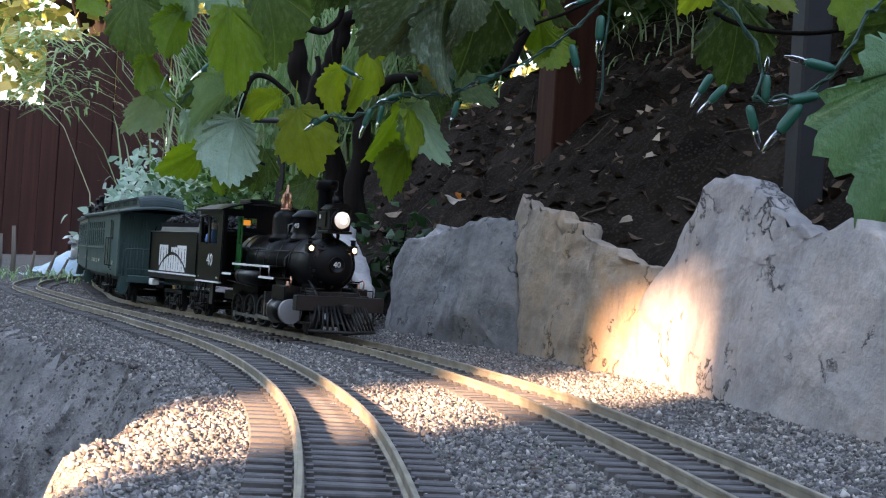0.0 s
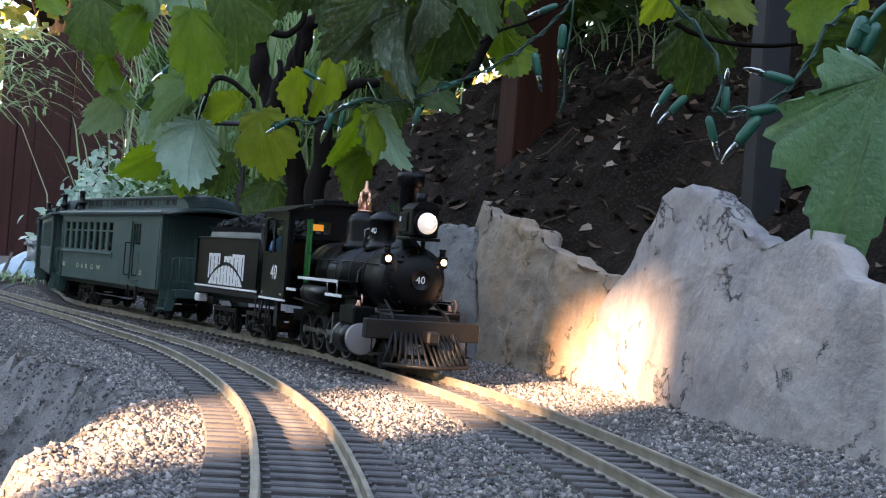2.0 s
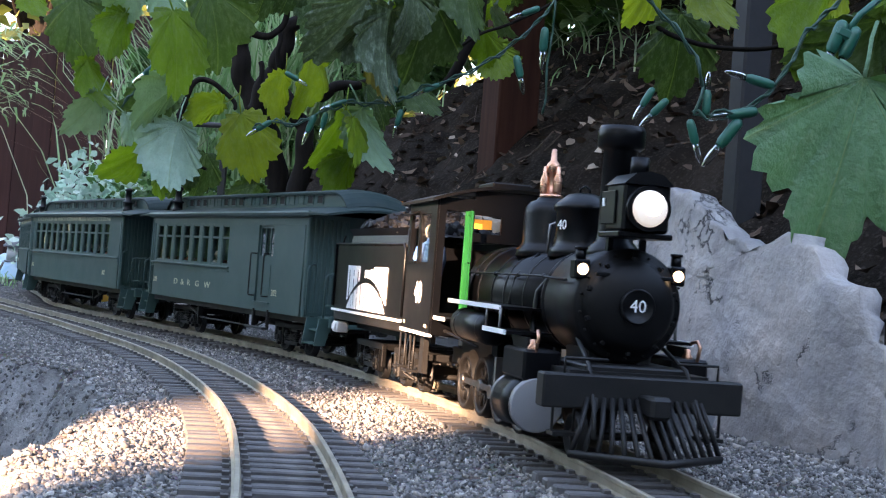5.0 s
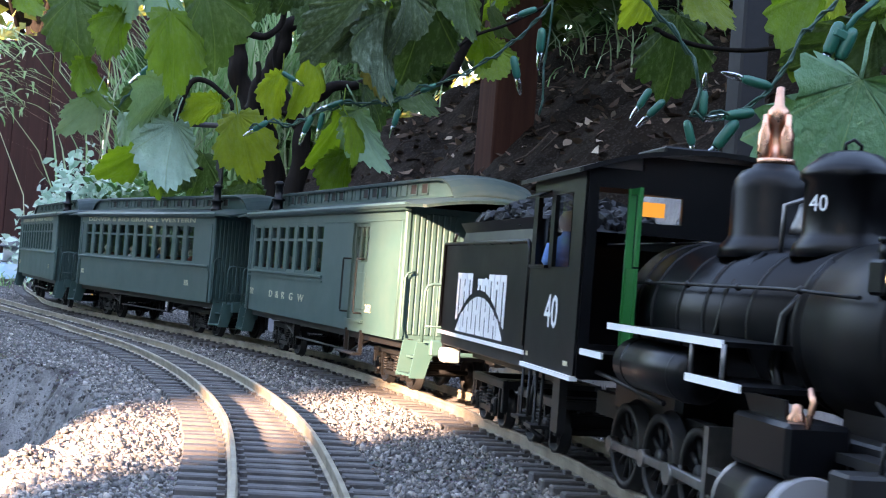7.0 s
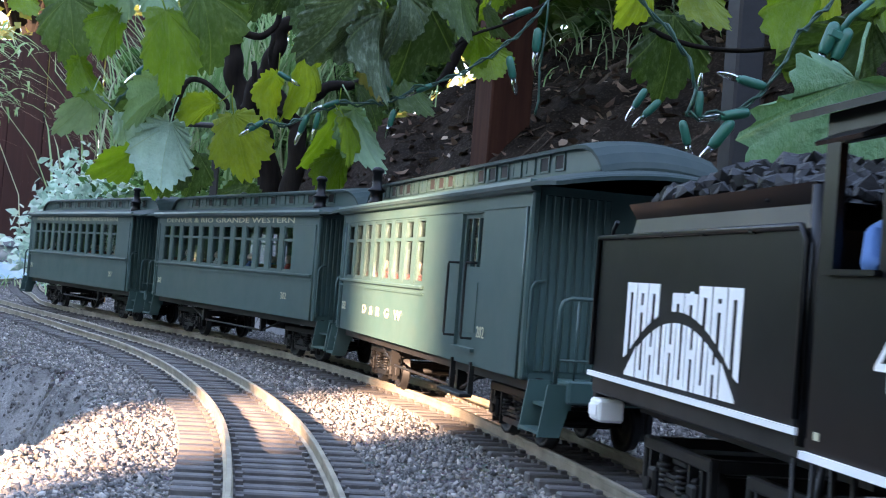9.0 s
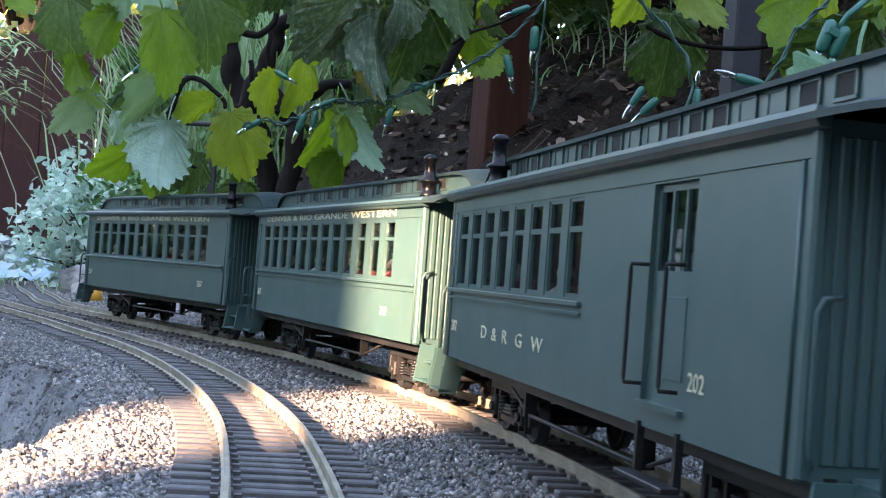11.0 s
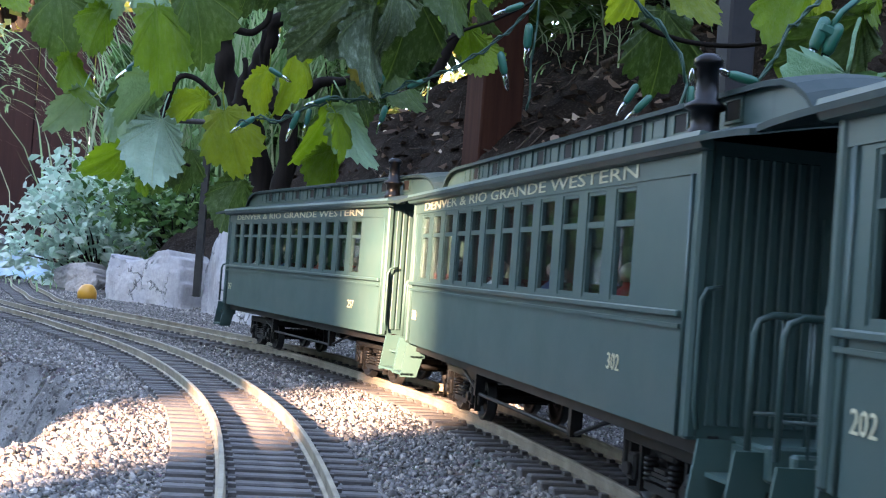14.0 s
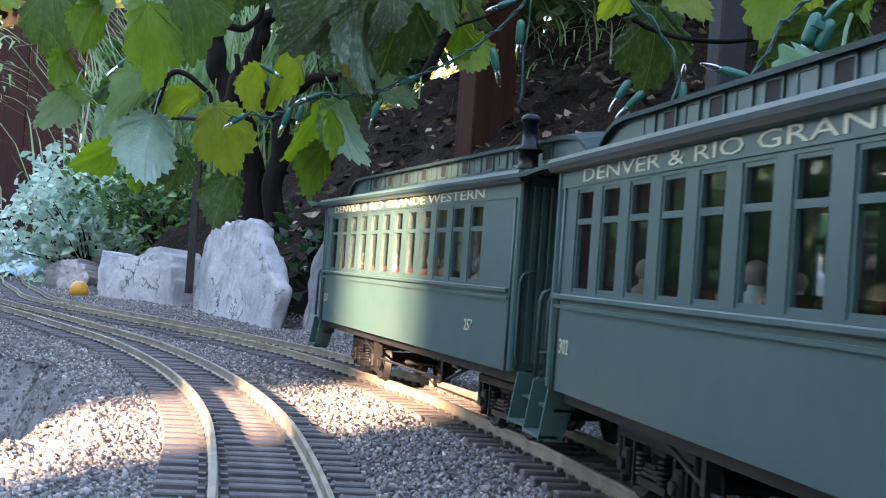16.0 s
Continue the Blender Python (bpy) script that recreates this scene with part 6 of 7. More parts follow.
combine = carriage("combine_car", "dark green model baggage and passenger car with side doors", L_COMB, even(-0.228, 0.033, 8), "202", "", door=(0.113, 0.155), initials="D  &  R   G   W", stove=[(-0.205, -0.042)], pattern=1)


# ---- locomotive ----
def locomotive():
    eng = tagged(new("steam_locomotive"), "black model steam locomotive with white-edged running boards and lit headlight", "locomotive", "train")
    ax = 0.085        # boiler axis
    # boiler
    bm = bmesh.new()
    lathe(bm, [(0.0335, -0.075), (0.0335, -0.040), (0.0305, -0.022), (0.0305, 0.098)], (0, 0, ax), 40, "X")
    boiler = part("boiler", bm, BLACK, eng)
    for x, r in ((-0.058, 0.0341), (-0.040, 0.0341), (-0.016, 0.0311), (0.012, 0.0311), (0.054, 0.0311), (0.092, 0.0316)):
        b = bmesh.new()
        lathe(b, [(r - 0.002, x - 0.0015), (r, x - 0.0012), (r, x + 0.0012), (r - 0.002, x + 0.0015)], (0, 0, ax), 40, "X")
        part("boiler_band", b, SMOKEBOX, boiler)
    bm = bmesh.new()
    box(bm, (0.085, 0.046, 0.050), (-0.070, 0, 0.058), bevel=0.003)
    part("firebox", bm, BLACK, eng)
    # smokebox with its front
    bm = bmesh.new()
    lathe(bm, [(0.0310, 0.098), (0.0320, 0.099), (0.0320, 0.148), (0.0305, 0.150), (0.0275, 0.1505), (0.0275, 0.1515), (0.0262, 0.152), (0.0255, 0.1545), (0.022, 0.158), (0.015, 0.161), (0.0075, 0.1622), (0.0005, 0.1624)], (0, 0, ax), 44, "X")
    for k in range(18):
        a = (k + 0.5) * math.tau / 18
        ball(bm, 0.0009, (0.1508, math.cos(a) * 0.0290, ax + math.sin(a) * 0.0290), 6)
    for k in range(10):
        a = (k + 0.5) * math.tau / 10
        box(bm, (0.003, 0.0026, 0.0042), (0.1535, math.cos(a) * 0.0255, ax + math.sin(a) * 0.0255), (math.degrees(a) - 90, 0, 0), bevel=0.0004)
    box(bm, (0.0022, 0.046, 0.0022), (0.1565, 0, ax + 0.0165), bevel=0.0005)
    front = part("smokebox", bm, SMOKEBOX, eng)
    bm = bmesh.new()
    lathe(bm, [(0.0100, 0.1600), (0.0100, 0.1640), (0.0090, 0.1645), (0.0085, 0.1638), (0.0004, 0.1638)], (0, 0, ax), 28, "X")
    plate = part("number_plate", bm, BLACK, front, "round black number plate")
    writing("number", "40", 0.0098, Matrix.Translation((0.1640, 0, ax)) @ Euler((radians(90), 0, radians(90))).to_matrix().to_4x4(), WHITE, front, "white painted number")
    # stack
    bm = bmesh.new()
    lathe(bm, [(0.0175, ax + 0.0255), (0.0150, ax + 0.032), (0.0108, ax + 0.036), (0.0100, ax + 0.040), (0.0100, ax + 0.088), (0.0112, ax + 0.089), (0.0136, ax + 0.0905), (0.0138, ax + 0.0995), (0.0126, ax + 0.1025), (0.0085, ax + 0.1025), (0.0080, ax + 0.091), (0.002, ax + 0.090)], (0.122, 0, 0), 28)
    part("smokestack", bm, BLACK, eng)
    # headlight
    bm = bmesh.new()
    hz = ax + 0.0540
    box(bm, (0.026, 0.0275, 0.0265), (0.153, 0, hz), bevel=0.0015)
    loft(bm, [[(x, s * 0.0145, hz + 0.0125), (x, s * 0.008, hz + 0.0185), (x, 0, hz + 0.020), (x, -s * 0.008, hz + 0.0185), (x, -s * 0.0145, hz + 0.0125)] for x in (0.139, 0.168) for s in (1,)])
    cyl(bm, 0.0052, (0.152, 0, hz + 0.017), (0.152, 0, hz + 0.0285), 14)
    cyl(bm, 0.0125, (0.164, 0, hz - 0.0005), (0.170, 0, hz - 0.0005), 28)
    box(bm, (0.030, 0.032, 0.003), (0.152, 0, hz - 0.0150), bevel=0.0006)
    for s in (-1, 1):
        box(bm, (0.004, 0.003, 0.020), (0.140, s * 0.010, hz - 0.023))
        box(bm, (0.020, 0.0012, 0.0185), (0.146, s * 0.0143, hz), bevel=0.0004)
    head = part("headlight", bm, BLACK, eng)
    bm = bmesh.new()
    lathe(bm, [(0.0102, 0.1695), (0.0099, 0.1712), (0.0085, 0.1726), (0.004, 0.1736), (0.0003, 0.1738)], (0, 0, hz - 0.0005), 28, "X")
    part("lens", bm, LAMP_WHITE, head, "bright white headlight lens")
    bm = bmesh.new()
    ball(bm, 0.0042, (0.1725, 0.0005, hz - 0.001), 14, (0.5, 1.2, 1))
    ball(bm, 0.0020, (0.1725, 0.004, hz + 0.0055), 10, (0.5, 1.3, 0.8))
    part("bulb", bm, glow("headlight_bulb", (1.0, 0.95, 0.88), 1.2), head)
    for s in (-1, 1):
        bm = bmesh.new()
        box(bm, (0.0032, 0.0006, 0.0046), (0.1405, s * 0.0153, hz + 0.003))
        part("number_light", bm, WHITE, head)
    # marker lamps
    for s in (-1, 1):
        bm = bmesh.new()
        y, z = s * 0.0285, ax + 0.0185
        box(bm, (0.009, 0.009, 0.011), (0.146, y, z), bevel=0.001)
        cyl(bm, 0.0030, (0.146, y, z + 0.005), (0.146, y, z + 0.011), 10)
        cyl(bm, 0.0036, (0.146, y, z + 0.011), (0.146, y, z + 0.0125), 10)
        tube(bm, [(0.143, y * 0.8, z - 0.004), (0.140, y * 0.85, z - 0.008)], 0.0014, 6)
        mk = part("marker_lamp", bm, BLACK, eng)
        bm = bmesh.new()
        ball(bm, 0.0033, (0.1506, y, z), 12, (0.5, 1, 1))
        part("lens", bm, LAMP_WARM, mk, "glowing warm lens")
    # domes
    bm = bmesh.new()
    lathe(bm, [(0.0205, ax + 0.026), (0.0195, ax + 0.031), (0.0172, ax + 0.0335), (0.0165, ax + 0.036), (0.0165, ax + 0.054), (0.0185, ax + 0.0555), (0.0185, ax + 0.058), (0.0160, ax + 0.0605), (0.0105, ax + 0.065), (0.005, ax + 0.0665), (0.0005, ax + 0.0668)], (0.068, 0, 0), 30)
    tube(bm, [(0.068, -0.003, ax + 0.066), (0.068, -0.0032, ax + 0.069), (0.068, 0, ax + 0.071), (0.068, 0.0032, ax + 0.069), (0.068, 0.003, ax + 0.066)], 0.0007, 6)
    dome = part("sand_dome", bm, BLACK, eng)
    for s in (-1, 1):
        m = Matrix.Translation((0.068 + 0.006, s * 0.0156, ax + 0.0455)) @ Euler((radians(90), 0, radians(20) if s < 0 else radians(160))).to_matrix().to_4x4()
        writing("number", "40", 0.0088, m, WHITE, dome, "white painted number")
    bm = bmesh.new()
    lathe(bm, [(0.0215, ax + 0.026), (0.0205, ax + 0.031), (0.0180, ax + 0.034), (0.0172, ax + 0.036), (0.0172, ax + 0.055), (0.0165, ax + 0.059), (0.0135, ax + 0.063), (0.0095, ax + 0.0645), (0.0090, ax + 0.066), (0.0005, ax + 0.066)], (0.004, 0, 0), 30)
    dome = part("steam_dome", bm, BLACK, eng)
    bm = bmesh.new()
    lathe(bm, [(0.0080, ax + 0.066), (0.0080, ax + 0.0685), (0.0035, ax + 0.069), (0.0030, ax + 0.083), (0.0045, ax + 0.084), (0.0045, ax + 0.089), (0.0022, ax + 0.0915), (0.0016, ax + 0.099), (0.0004, ax + 0.0995)], (0.004, 0, 0), 16)
    for a in (0.4, 2.5, 4.6):
        lathe(bm, [(0.0026, ax + 0.068), (0.0030, ax + 0.071), (0.0030, ax + 0.079), (0.0017, ax + 0.082), (0.0014, ax + 0.087), (0.0003, ax + 0.0875)], (0.004 + 0.0052 * math.cos(a), 0.0052 * math.sin(a), 0), 12)
    part("whistle", bm, COPPER, dome, "polished copper whistle and safety valves")
    # bell between the domes
    bm = bmesh.new()
    lathe(bm, [(0.0075, ax + 0.036), (0.0068, ax + 0.039), (0.0050, ax + 0.044), (0.0040, ax + 0.048), (0.0010, ax + 0.0495)], (0.037, 0, 0), 18)
    for s in (-1, 1):
        tube(bm, [(0.037, s * 0.011, ax + 0.028), (0.037, s * 0.0105, ax + 0.047), (0.037, 0, ax + 0.051)], 0.001, 6)
    part("bell", bm, STEEL, eng)
    # cab: sides with openings, front wall, roof
    x0, x1, cw, z0, ze = -0.1500, -0.062, 0.060, 0.052, 0.148
    for s in (-1, 1):
        bm = bmesh.new()

        def slab(a, b, c, d):
            box(bm, (b - a, 0.0025, d - c), ((a + b) / 2, s * cw, (c + d) / 2))

        zs, zt = 0.103, 0.139
        slab(x0, x1, z0, zs)
        slab(x0, x1, zt, ze)
        for a, b in ((x0, x0 + 0.008), (x0 + 0.033, x0 + 0.040), (x1 - 0.018, x1)):
            slab(a, b, zs, zt)
        side = part("cab_side", bm, BLACK, eng)
        bm = bmesh.new()
        box(bm, (x1 - x0 + 0.002, 0.004, 0.0022), ((x0 + x1) / 2, s * (cw + 0.001), z0 - 0.0005))
        part("white_stripe", bm, WHITE, side)
        bm = bmesh.new()
        box(bm, (0.030, 0.004, 0.0016), (x0 + 0.0195, s * (cw + 0.0015), zs))
        part("arm_rest", bm, BLACK, side)
        bm = bmesh.new()
        box(bm, (0.026, 0.009, 0.0012), (x0 + 0.0195, s * (cw + 0.004), zt + 0.001), (s * -25, 0, 0))
        part("awning", bm, BLACK, side)
        bm = bmesh.new()
        box(bm, (0.026, 0.0006, zt - zs), (x0 + 0.0495, s * (cw - 0.001), (zs + zt) / 2))
        pane = part("pane", bm, GLASS, side)
        pane.visible_shadow = False
        writing("number", "40", 0.0235, on_side(x0 + 0.046, s * (cw + 0.0014), 0.080, s < 0), WHITE, side, "white painted number")
        for q, w in ((x0 + 0.006, 0.003), (x1 - 0.012, 0.007)):
            bm = bmesh.new()
            box(bm, (w, 0.0004, 0.0022), (q, s * (cw + 0.0014), 0.0575))
            part("marking", bm, CREAM, side)
    for s in (-1, 1):
        # front wall in pieces round a door and a window
        for ya, yb, za, zb in ((0.055, 0.060, z0, 0.150), (0.034, 0.0385, z0, 0.150), (0.0385, 0.055, z0, 0.068), (0.0385, 0.055, 0.141, 0.150), (0.0, 0.034, 0.120, 0.126), (0.0, 0.014, 0.126, 0.139), (0.0, 0.034, 0.139, 0.157)):
            g = bmesh.new()
            box(g, (0.0025, yb - ya, zb - za), (x1, s * (ya + yb) / 2, (za + zb) / 2))
            wall = part("cab_front_panel", g, BLACK, eng)
    for s in (-1, 1):
        bm = bmesh.new()
        box(bm, (0.0016, 0.0035, 0.073), (x1 + 0.003, s * 0.0395, 0.1045))
        box(bm, (0.0145, 0.0016, 0.036), (x1 + 0.008, s * 0.0395, 0.086))
        for a, b, c, d in ((0.0145, 0.003, 0.008, 0.1395), (0.003, 0.036, 0.014, 0.123)):
            box(bm, (a, 0.0016, b), (x1 + c, s * 0.0395, d))
        part("cab_door", bm, CABGREEN, wall, "open green cab door")
        bm = bmesh.new()
        box(bm, (0.0008, 0.017, 0.007), (x1 - 0.0165, s * 0.0245, 0.1335))
        part("cab_lamp", bm, CAB_GLOW, wall, "amber light seen through the cab window")
    bm = bmesh.new()

    def roofing(x, w, dz=0.0):
        ys = np.linspace(-w, w, 13)
        return [(x, y, 0.148 + 0.0135 * (1 - (y / 0.068) ** 2) + dz) for y in ys] + [(x, y, 0.148 + 0.0135 * (1 - (y / 0.068) ** 2) + dz - 0.0022) for y in ys[::-1]]

    loft(bm, [roofing(x0 - 0.016, 0.0655), roofing(x0, 0.0665), roofing(x1 + 0.006, 0.0665), roofing(x1 + 0.008, 0.0655)])
    box(bm, (0.040, 0.030, 0.005), ((x0 + x1) / 2, 0, 0.1635), bevel=0.001)
    part("cab_roof", bm, SMOKEBOX, eng)
    bm = bmesh.new()
    box(bm, (x1 - x0, 2 * cw - 0.004, 0.003), ((x0 + x1) / 2, 0, z0 + 0.001))
    box(bm, (0.020, 0.040, 0.050), (x1 - 0.008, 0, 0.080), bevel=0.004)
    part("cab_floor", bm, INSIDE_SHADE, eng)
    bm = bmesh.new()
    box(bm, (0.060, 2 * cw - 0.008, 0.002), ((x0 + x1) / 2, 0, 0.1455))
    part("cab_ceiling", bm, WOODLINE, eng)
    # running boards
    for s in (-1, 1):
        for a, b, z, w in ((-0.030, 0.092, 0.0780, 0.056), (-0.062, -0.030, 0.0645, 0.058), (0.066, 0.112, 0.0645, 0.058)):
            bm = bmesh.new()
            box(bm, (b - a, w - 0.030, 0.0018), ((a + b) / 2, s * (w + 0.030) / 2, z))
            board = part("running_board", bm, BLACK, eng)
            bm = bmesh.new()
            box(bm, (b - a, 0.0012, 0.0028), ((a + b) / 2, s * (w + 0.0005), z))
            part("white_edge", bm, WHITE, board)
        bm = bmesh.new()
        lathe(bm, [(0.0005, -0.0345), (0.0075, -0.034), (0.0105, -0.032), (0.0105, 0.039), (0.0075, 0.041), (0.0005, 0.0415)], (0.014, s * 0.047, 0.0635), 22, "X")
        for x in (-0.022, 0.030):
            lathe(bm, [(0.0104, x - 0.001), (0.0109, x), (0.0104, x + 0.001)], (0.014, s * 0.047, 0.0635), 22, "X")
        part("air_tank", bm, BLACK, eng)
        bm = bmesh.new()
        tube(bm, [(0.064, s * 0.056, 0.078), (0.064, s * 0.056, 0.0645)], 0.0009, 6)
        tube(bm, [(0.092, s * 0.056, 0.078), (0.092, s * 0.056, 0.0645)], 0.0010, 6)
        part("board_stay", bm, STEEL, eng)
        bm = bmesh.new()
        prof = [(0.096, 0.0630), (0.126, 0.0630), (0.128, 0.052), (0.124, 0.044), (0.118, 0.042), (0.104, 0.054)]
        loft(bm, [[(x, s * y, z) for x, z in prof] for y in (0.048, 0.0495)])
        part("splash_plate", bm, BLACK, eng)
        # pipes and rods along the boiler
        bm = bmesh.new()
        tube(bm, [(-0.060, s * 0.0350, ax + 0.013), (-0.03, s * 0.0335, ax + 0.0135), (0.09, s * 0.0335, ax + 0.0135), (0.140, s * 0.034, ax + 0.012)], 0.0008, 6)
        for x in (-0.045, 0.0, 0.05, 0.1):
            ball(bm, 0.0016, (x, s * 0.0335, ax + 0.0134), 8)
        part("hand_rail", bm, IRON, eng)
        bm = bmesh.new()
        tube(bm, [(0.098, s * 0.020, ax + 0.024), (0.085, s * 0.031, ax + 0.004), (0.084, s * 0.033, ax - 0.015), (0.098, s * 0.036, 0.060)], 0.0022, 8)
        part("steam_pipe", bm, BLACK, eng)
        bm = bmesh.new()
        tube(bm, [(0.030, s * 0.014, ax + 0.028), (0.028, s * 0.028, ax + 0.012), (0.026, s * 0.032, ax - 0.012), (0.020, s * 0.030, 0.055)], 0.0013, 7)
        part("steam_pipe", bm, BLACK, eng)
        bm = bmesh.new()
        tube(bm, [(0.136, s * 0.046, 0.066), (0.140, s * 0.048, 0.0675), (0.143, s * 0.0485, 0.064), (0.140, s * 0.0485, 0.056), (0.134, s * 0.048, 0.050)], 0.0011, 7)
        part("drain_pipe", bm, COPPER, eng, "small bent copper pipe")
        # cylinder with chest
        bm = bmesh.new()
        cz, cy = 0.0265, 0.0465
        lathe(bm, [(0.0145, 0.1025), (0.0145, 0.1395)], (0, s * cy, cz), 28, "X")
        box(bm, (0.040, 0.022, 0.017), (0.121, s * 0.0445, 0.0485), bevel=0.0015)
        box(bm, (0.032, 0.020, 0.018), (0.121, s * 0.036, 0.038))
        cy_ob = part("cylinder", bm, BLACK, eng)
        for x in (0.1020, 0.1385):
            bm = bmesh.new()
            lathe(bm, [(0.0130, x - 0.0005), (0.0152, x), (0.0152, x + 0.0012), (0.0130, x + 0.0016)], (0, s * cy, cz), 28, "X")
            part("cylinder_ring", bm, STEEL, cy_ob, "bright cylinder ring")
        bm = bmesh.new()
        lathe(bm, [(0.0150, 0.1400), (0.0150, 0.1422), (0.0144, 0.1428), (0.0050, 0.1430), (0.0003, 0.1430)], (0, s * cy, cz), 32, "X")
        for f in bm.faces:
            f.smooth = False
        part("cylinder_head", bm, HEAD_GREY, cy_ob, "grey cylinder head")
        bm = bmesh.new()
        lathe(bm, [(0.0022, 0.061), (0.0030, 0.064), (0.0030, 0.066), (0.0018, 0.068), (0.0018, 0.070), (0.0006, 0.0705)], (0.130, s * 0.047, -0.008), 12)
        part("valve", bm, COPPER, cy_ob)
        # guide bars, crosshead, hanger
        bm = bmesh.new()
        for z in (0.034, 0.024):
            box(bm, (0.034, 0.004, 0.0022), (0.082, s * cy, z - 0.0025))
        box(bm, (0.004, 0.010, 0.030), (0.066, s * 0.044, 0.032))
        part("guide_bar", bm, STEEL, eng)
        # front brace and steps
        bm = bmesh.new()
        tube(bm, [(0.138, s * 0.024, ax - 0.020), (0.170, s * 0.028, 0.052), (0.186, s * 0.030, 0.030), (0.194, s * 0.032, 0.016)], 0.0013, 7)
        part("front_brace", bm, IRON, eng)
    # frame, pilot deck, beam, cowcatcher
    bm = bmesh.new()
    for s in (-1, 1):
        box(bm, (0.320, 0.006, 0.012), (0.010, s * 0.016, 0.034))
    box(bm, (0.060, 0.060, 0.010), (0.140, 0, 0.0475), bevel=0.001)
    box(bm, (0.034, 0.040, 0.018), (0.125, 0, 0.057), bevel=0.002)
    part("frame", bm, IRON, eng)
    bm = bmesh.new()
    box(bm, (0.012, 0.114, 0.018), (0.1755, 0, 0.0390), bevel=0.001)
    part("pilot_beam", bm, IRON, eng)
    bm = bmesh.new()
    box(bm, (0.030, 0.080, 0.003), (0.158, 0, 0.0480))
    part("pilot_deck", bm, IRON, eng)
    for s in (-1, 1):
        bm = bmesh.new()
        tube(bm, [(0.176, s * 0.044, 0.047), (0.176, s * 0.044, 0.056), (0.176, s * 0.020, 0.056)], 0.0009, 6)
        box(bm, (0.010, 0.014, 0.002), (0.173, s * 0.042, 0.016))
        for q in (-0.006, 0.006):
            box(bm, (0.0012, 0.0012, 0.020), (0.173, s * (0.042 + q), 0.025))
        part("pilot_step", bm, IRON, eng)
    n = 15
    for k in range(n):
        u = -1 + 2 * k / (n - 1)
        bm = bmesh.new()
        xb = 0.214 - 0.026 * abs(u)
        tube(bm, [(0.181, u * 0.032, 0.036), (0.187 + (xb - 0.187) * 0.4, u * 0.037, 0.021), (xb, u * 0.042, 0.0080)], 0.0015, 5)
        part("pilot_bar", bm, IRON, eng)
    bm = bmesh.new()
    tube(bm, [(0.188, -0.043, 0.0075), (0.214, -0.002, 0.0075), (0.214, 0.002, 0.0075), (0.188, 0.043, 0.0075)], 0.0022, 6)
    box(bm, (0.020, 0.007, 0.010), (0.188, 0, 0.034), bevel=0.001)
    box(bm, (0.010, 0.012, 0.012), (0.200, 0, 0.034), bevel=0.002)
    part("pilot_foot", bm, IRON, eng)
    for s in (-1, 1):
        bm = bmesh.new()
        box(bm, (0.012, 0.004, 0.030), (-0.110, s * 0.052, 0.036))
        tube(bm, [(-0.147, s * 0.054, 0.050), (-0.147, s * 0.054, 0.020), (-0.135, s * 0.054, 0.020), (-0.135, s * 0.054, 0.050)], 0.0009, 6)
        box(bm, (0.014, 0.010, 0.0018), (-0.141, s * 0.054, 0.020))
        tube(bm, [(-0.085, s * 0.050, 0.050), (-0.06, s * 0.050, 0.0555), (-0.04, s * 0.050, 0.0545), (0.02, s * 0.048, 0.050)], 0.0011, 6)
        part("cab_step", bm, IRON, eng)
    drv = wheel_mesh(0.0203, 0.0455, 11, 0.0058)
    for x in (-0.076, -0.032, 0.012, 0.056):
        w = wheelset(eng, drv, 0.0203, x)
        w.name = "driving_wheelset"
    w = wheelset(eng, wheel_mesh(0.0125, 0.0455), 0.0125, 0.150)
    rods = []
    for s in (-1, 1):
        bm = bmesh.new()
        y = s * 0.0315
        box(bm, (0.136, 0.0022, 0.0042), (-0.010, y, 0), bevel=0.0005)
        for x in (-0.076, -0.032, 0.012, 0.056):
            cyl(bm, 0.0040, (x, y - 0.002, 0), (x, y + 0.002, 0), 12)
        r = part("coupling_rod", bm, STEEL, eng)
        rods.append(r)
        bm = bmesh.new()
        y = s * 0.0365
        box(bm, (0.066, 0.0020, 0.0042), (0.045, y, 0.001), (0, 1.5, 0), bevel=0.0005)
        box(bm, (0.010, 0.008, 0.010), (0.078, y + s * 0.003, 0.003), bevel=0.001)
        cyl(bm, 0.0046, (0.012, y - 0.002, 0), (0.012, y + 0.002, 0), 12)
        r = part("main_rod", bm, STEEL, eng)
        rods.append(r)
    return eng, rods


def driver_doll():
    """A plain seated figure at the cab window."""
    bm = bmesh.new()
    lathe(bm, [(0.009, 0.0), (0.0115, 0.012), (0.010, 0.022), (0.004, 0.026), (0.0035, 0.028)], (0, 0, 0), 14, mi=0)
    ball(bm, 0.0062, (0, 0, 0.033), 12, mi=1)
    tube(bm, [(0.002, -0.010, 0.020), (0.006, -0.013, 0.012), (0.010, -0.012, 0.010)], 0.003, 8, mi=0)
    return bm


eng, RODS = locomotive()
part("driver_figure", driver_doll(), [BLUE, PALE], eng, "small plain figure in blue").location = (-0.1290, -0.047, 0.094)


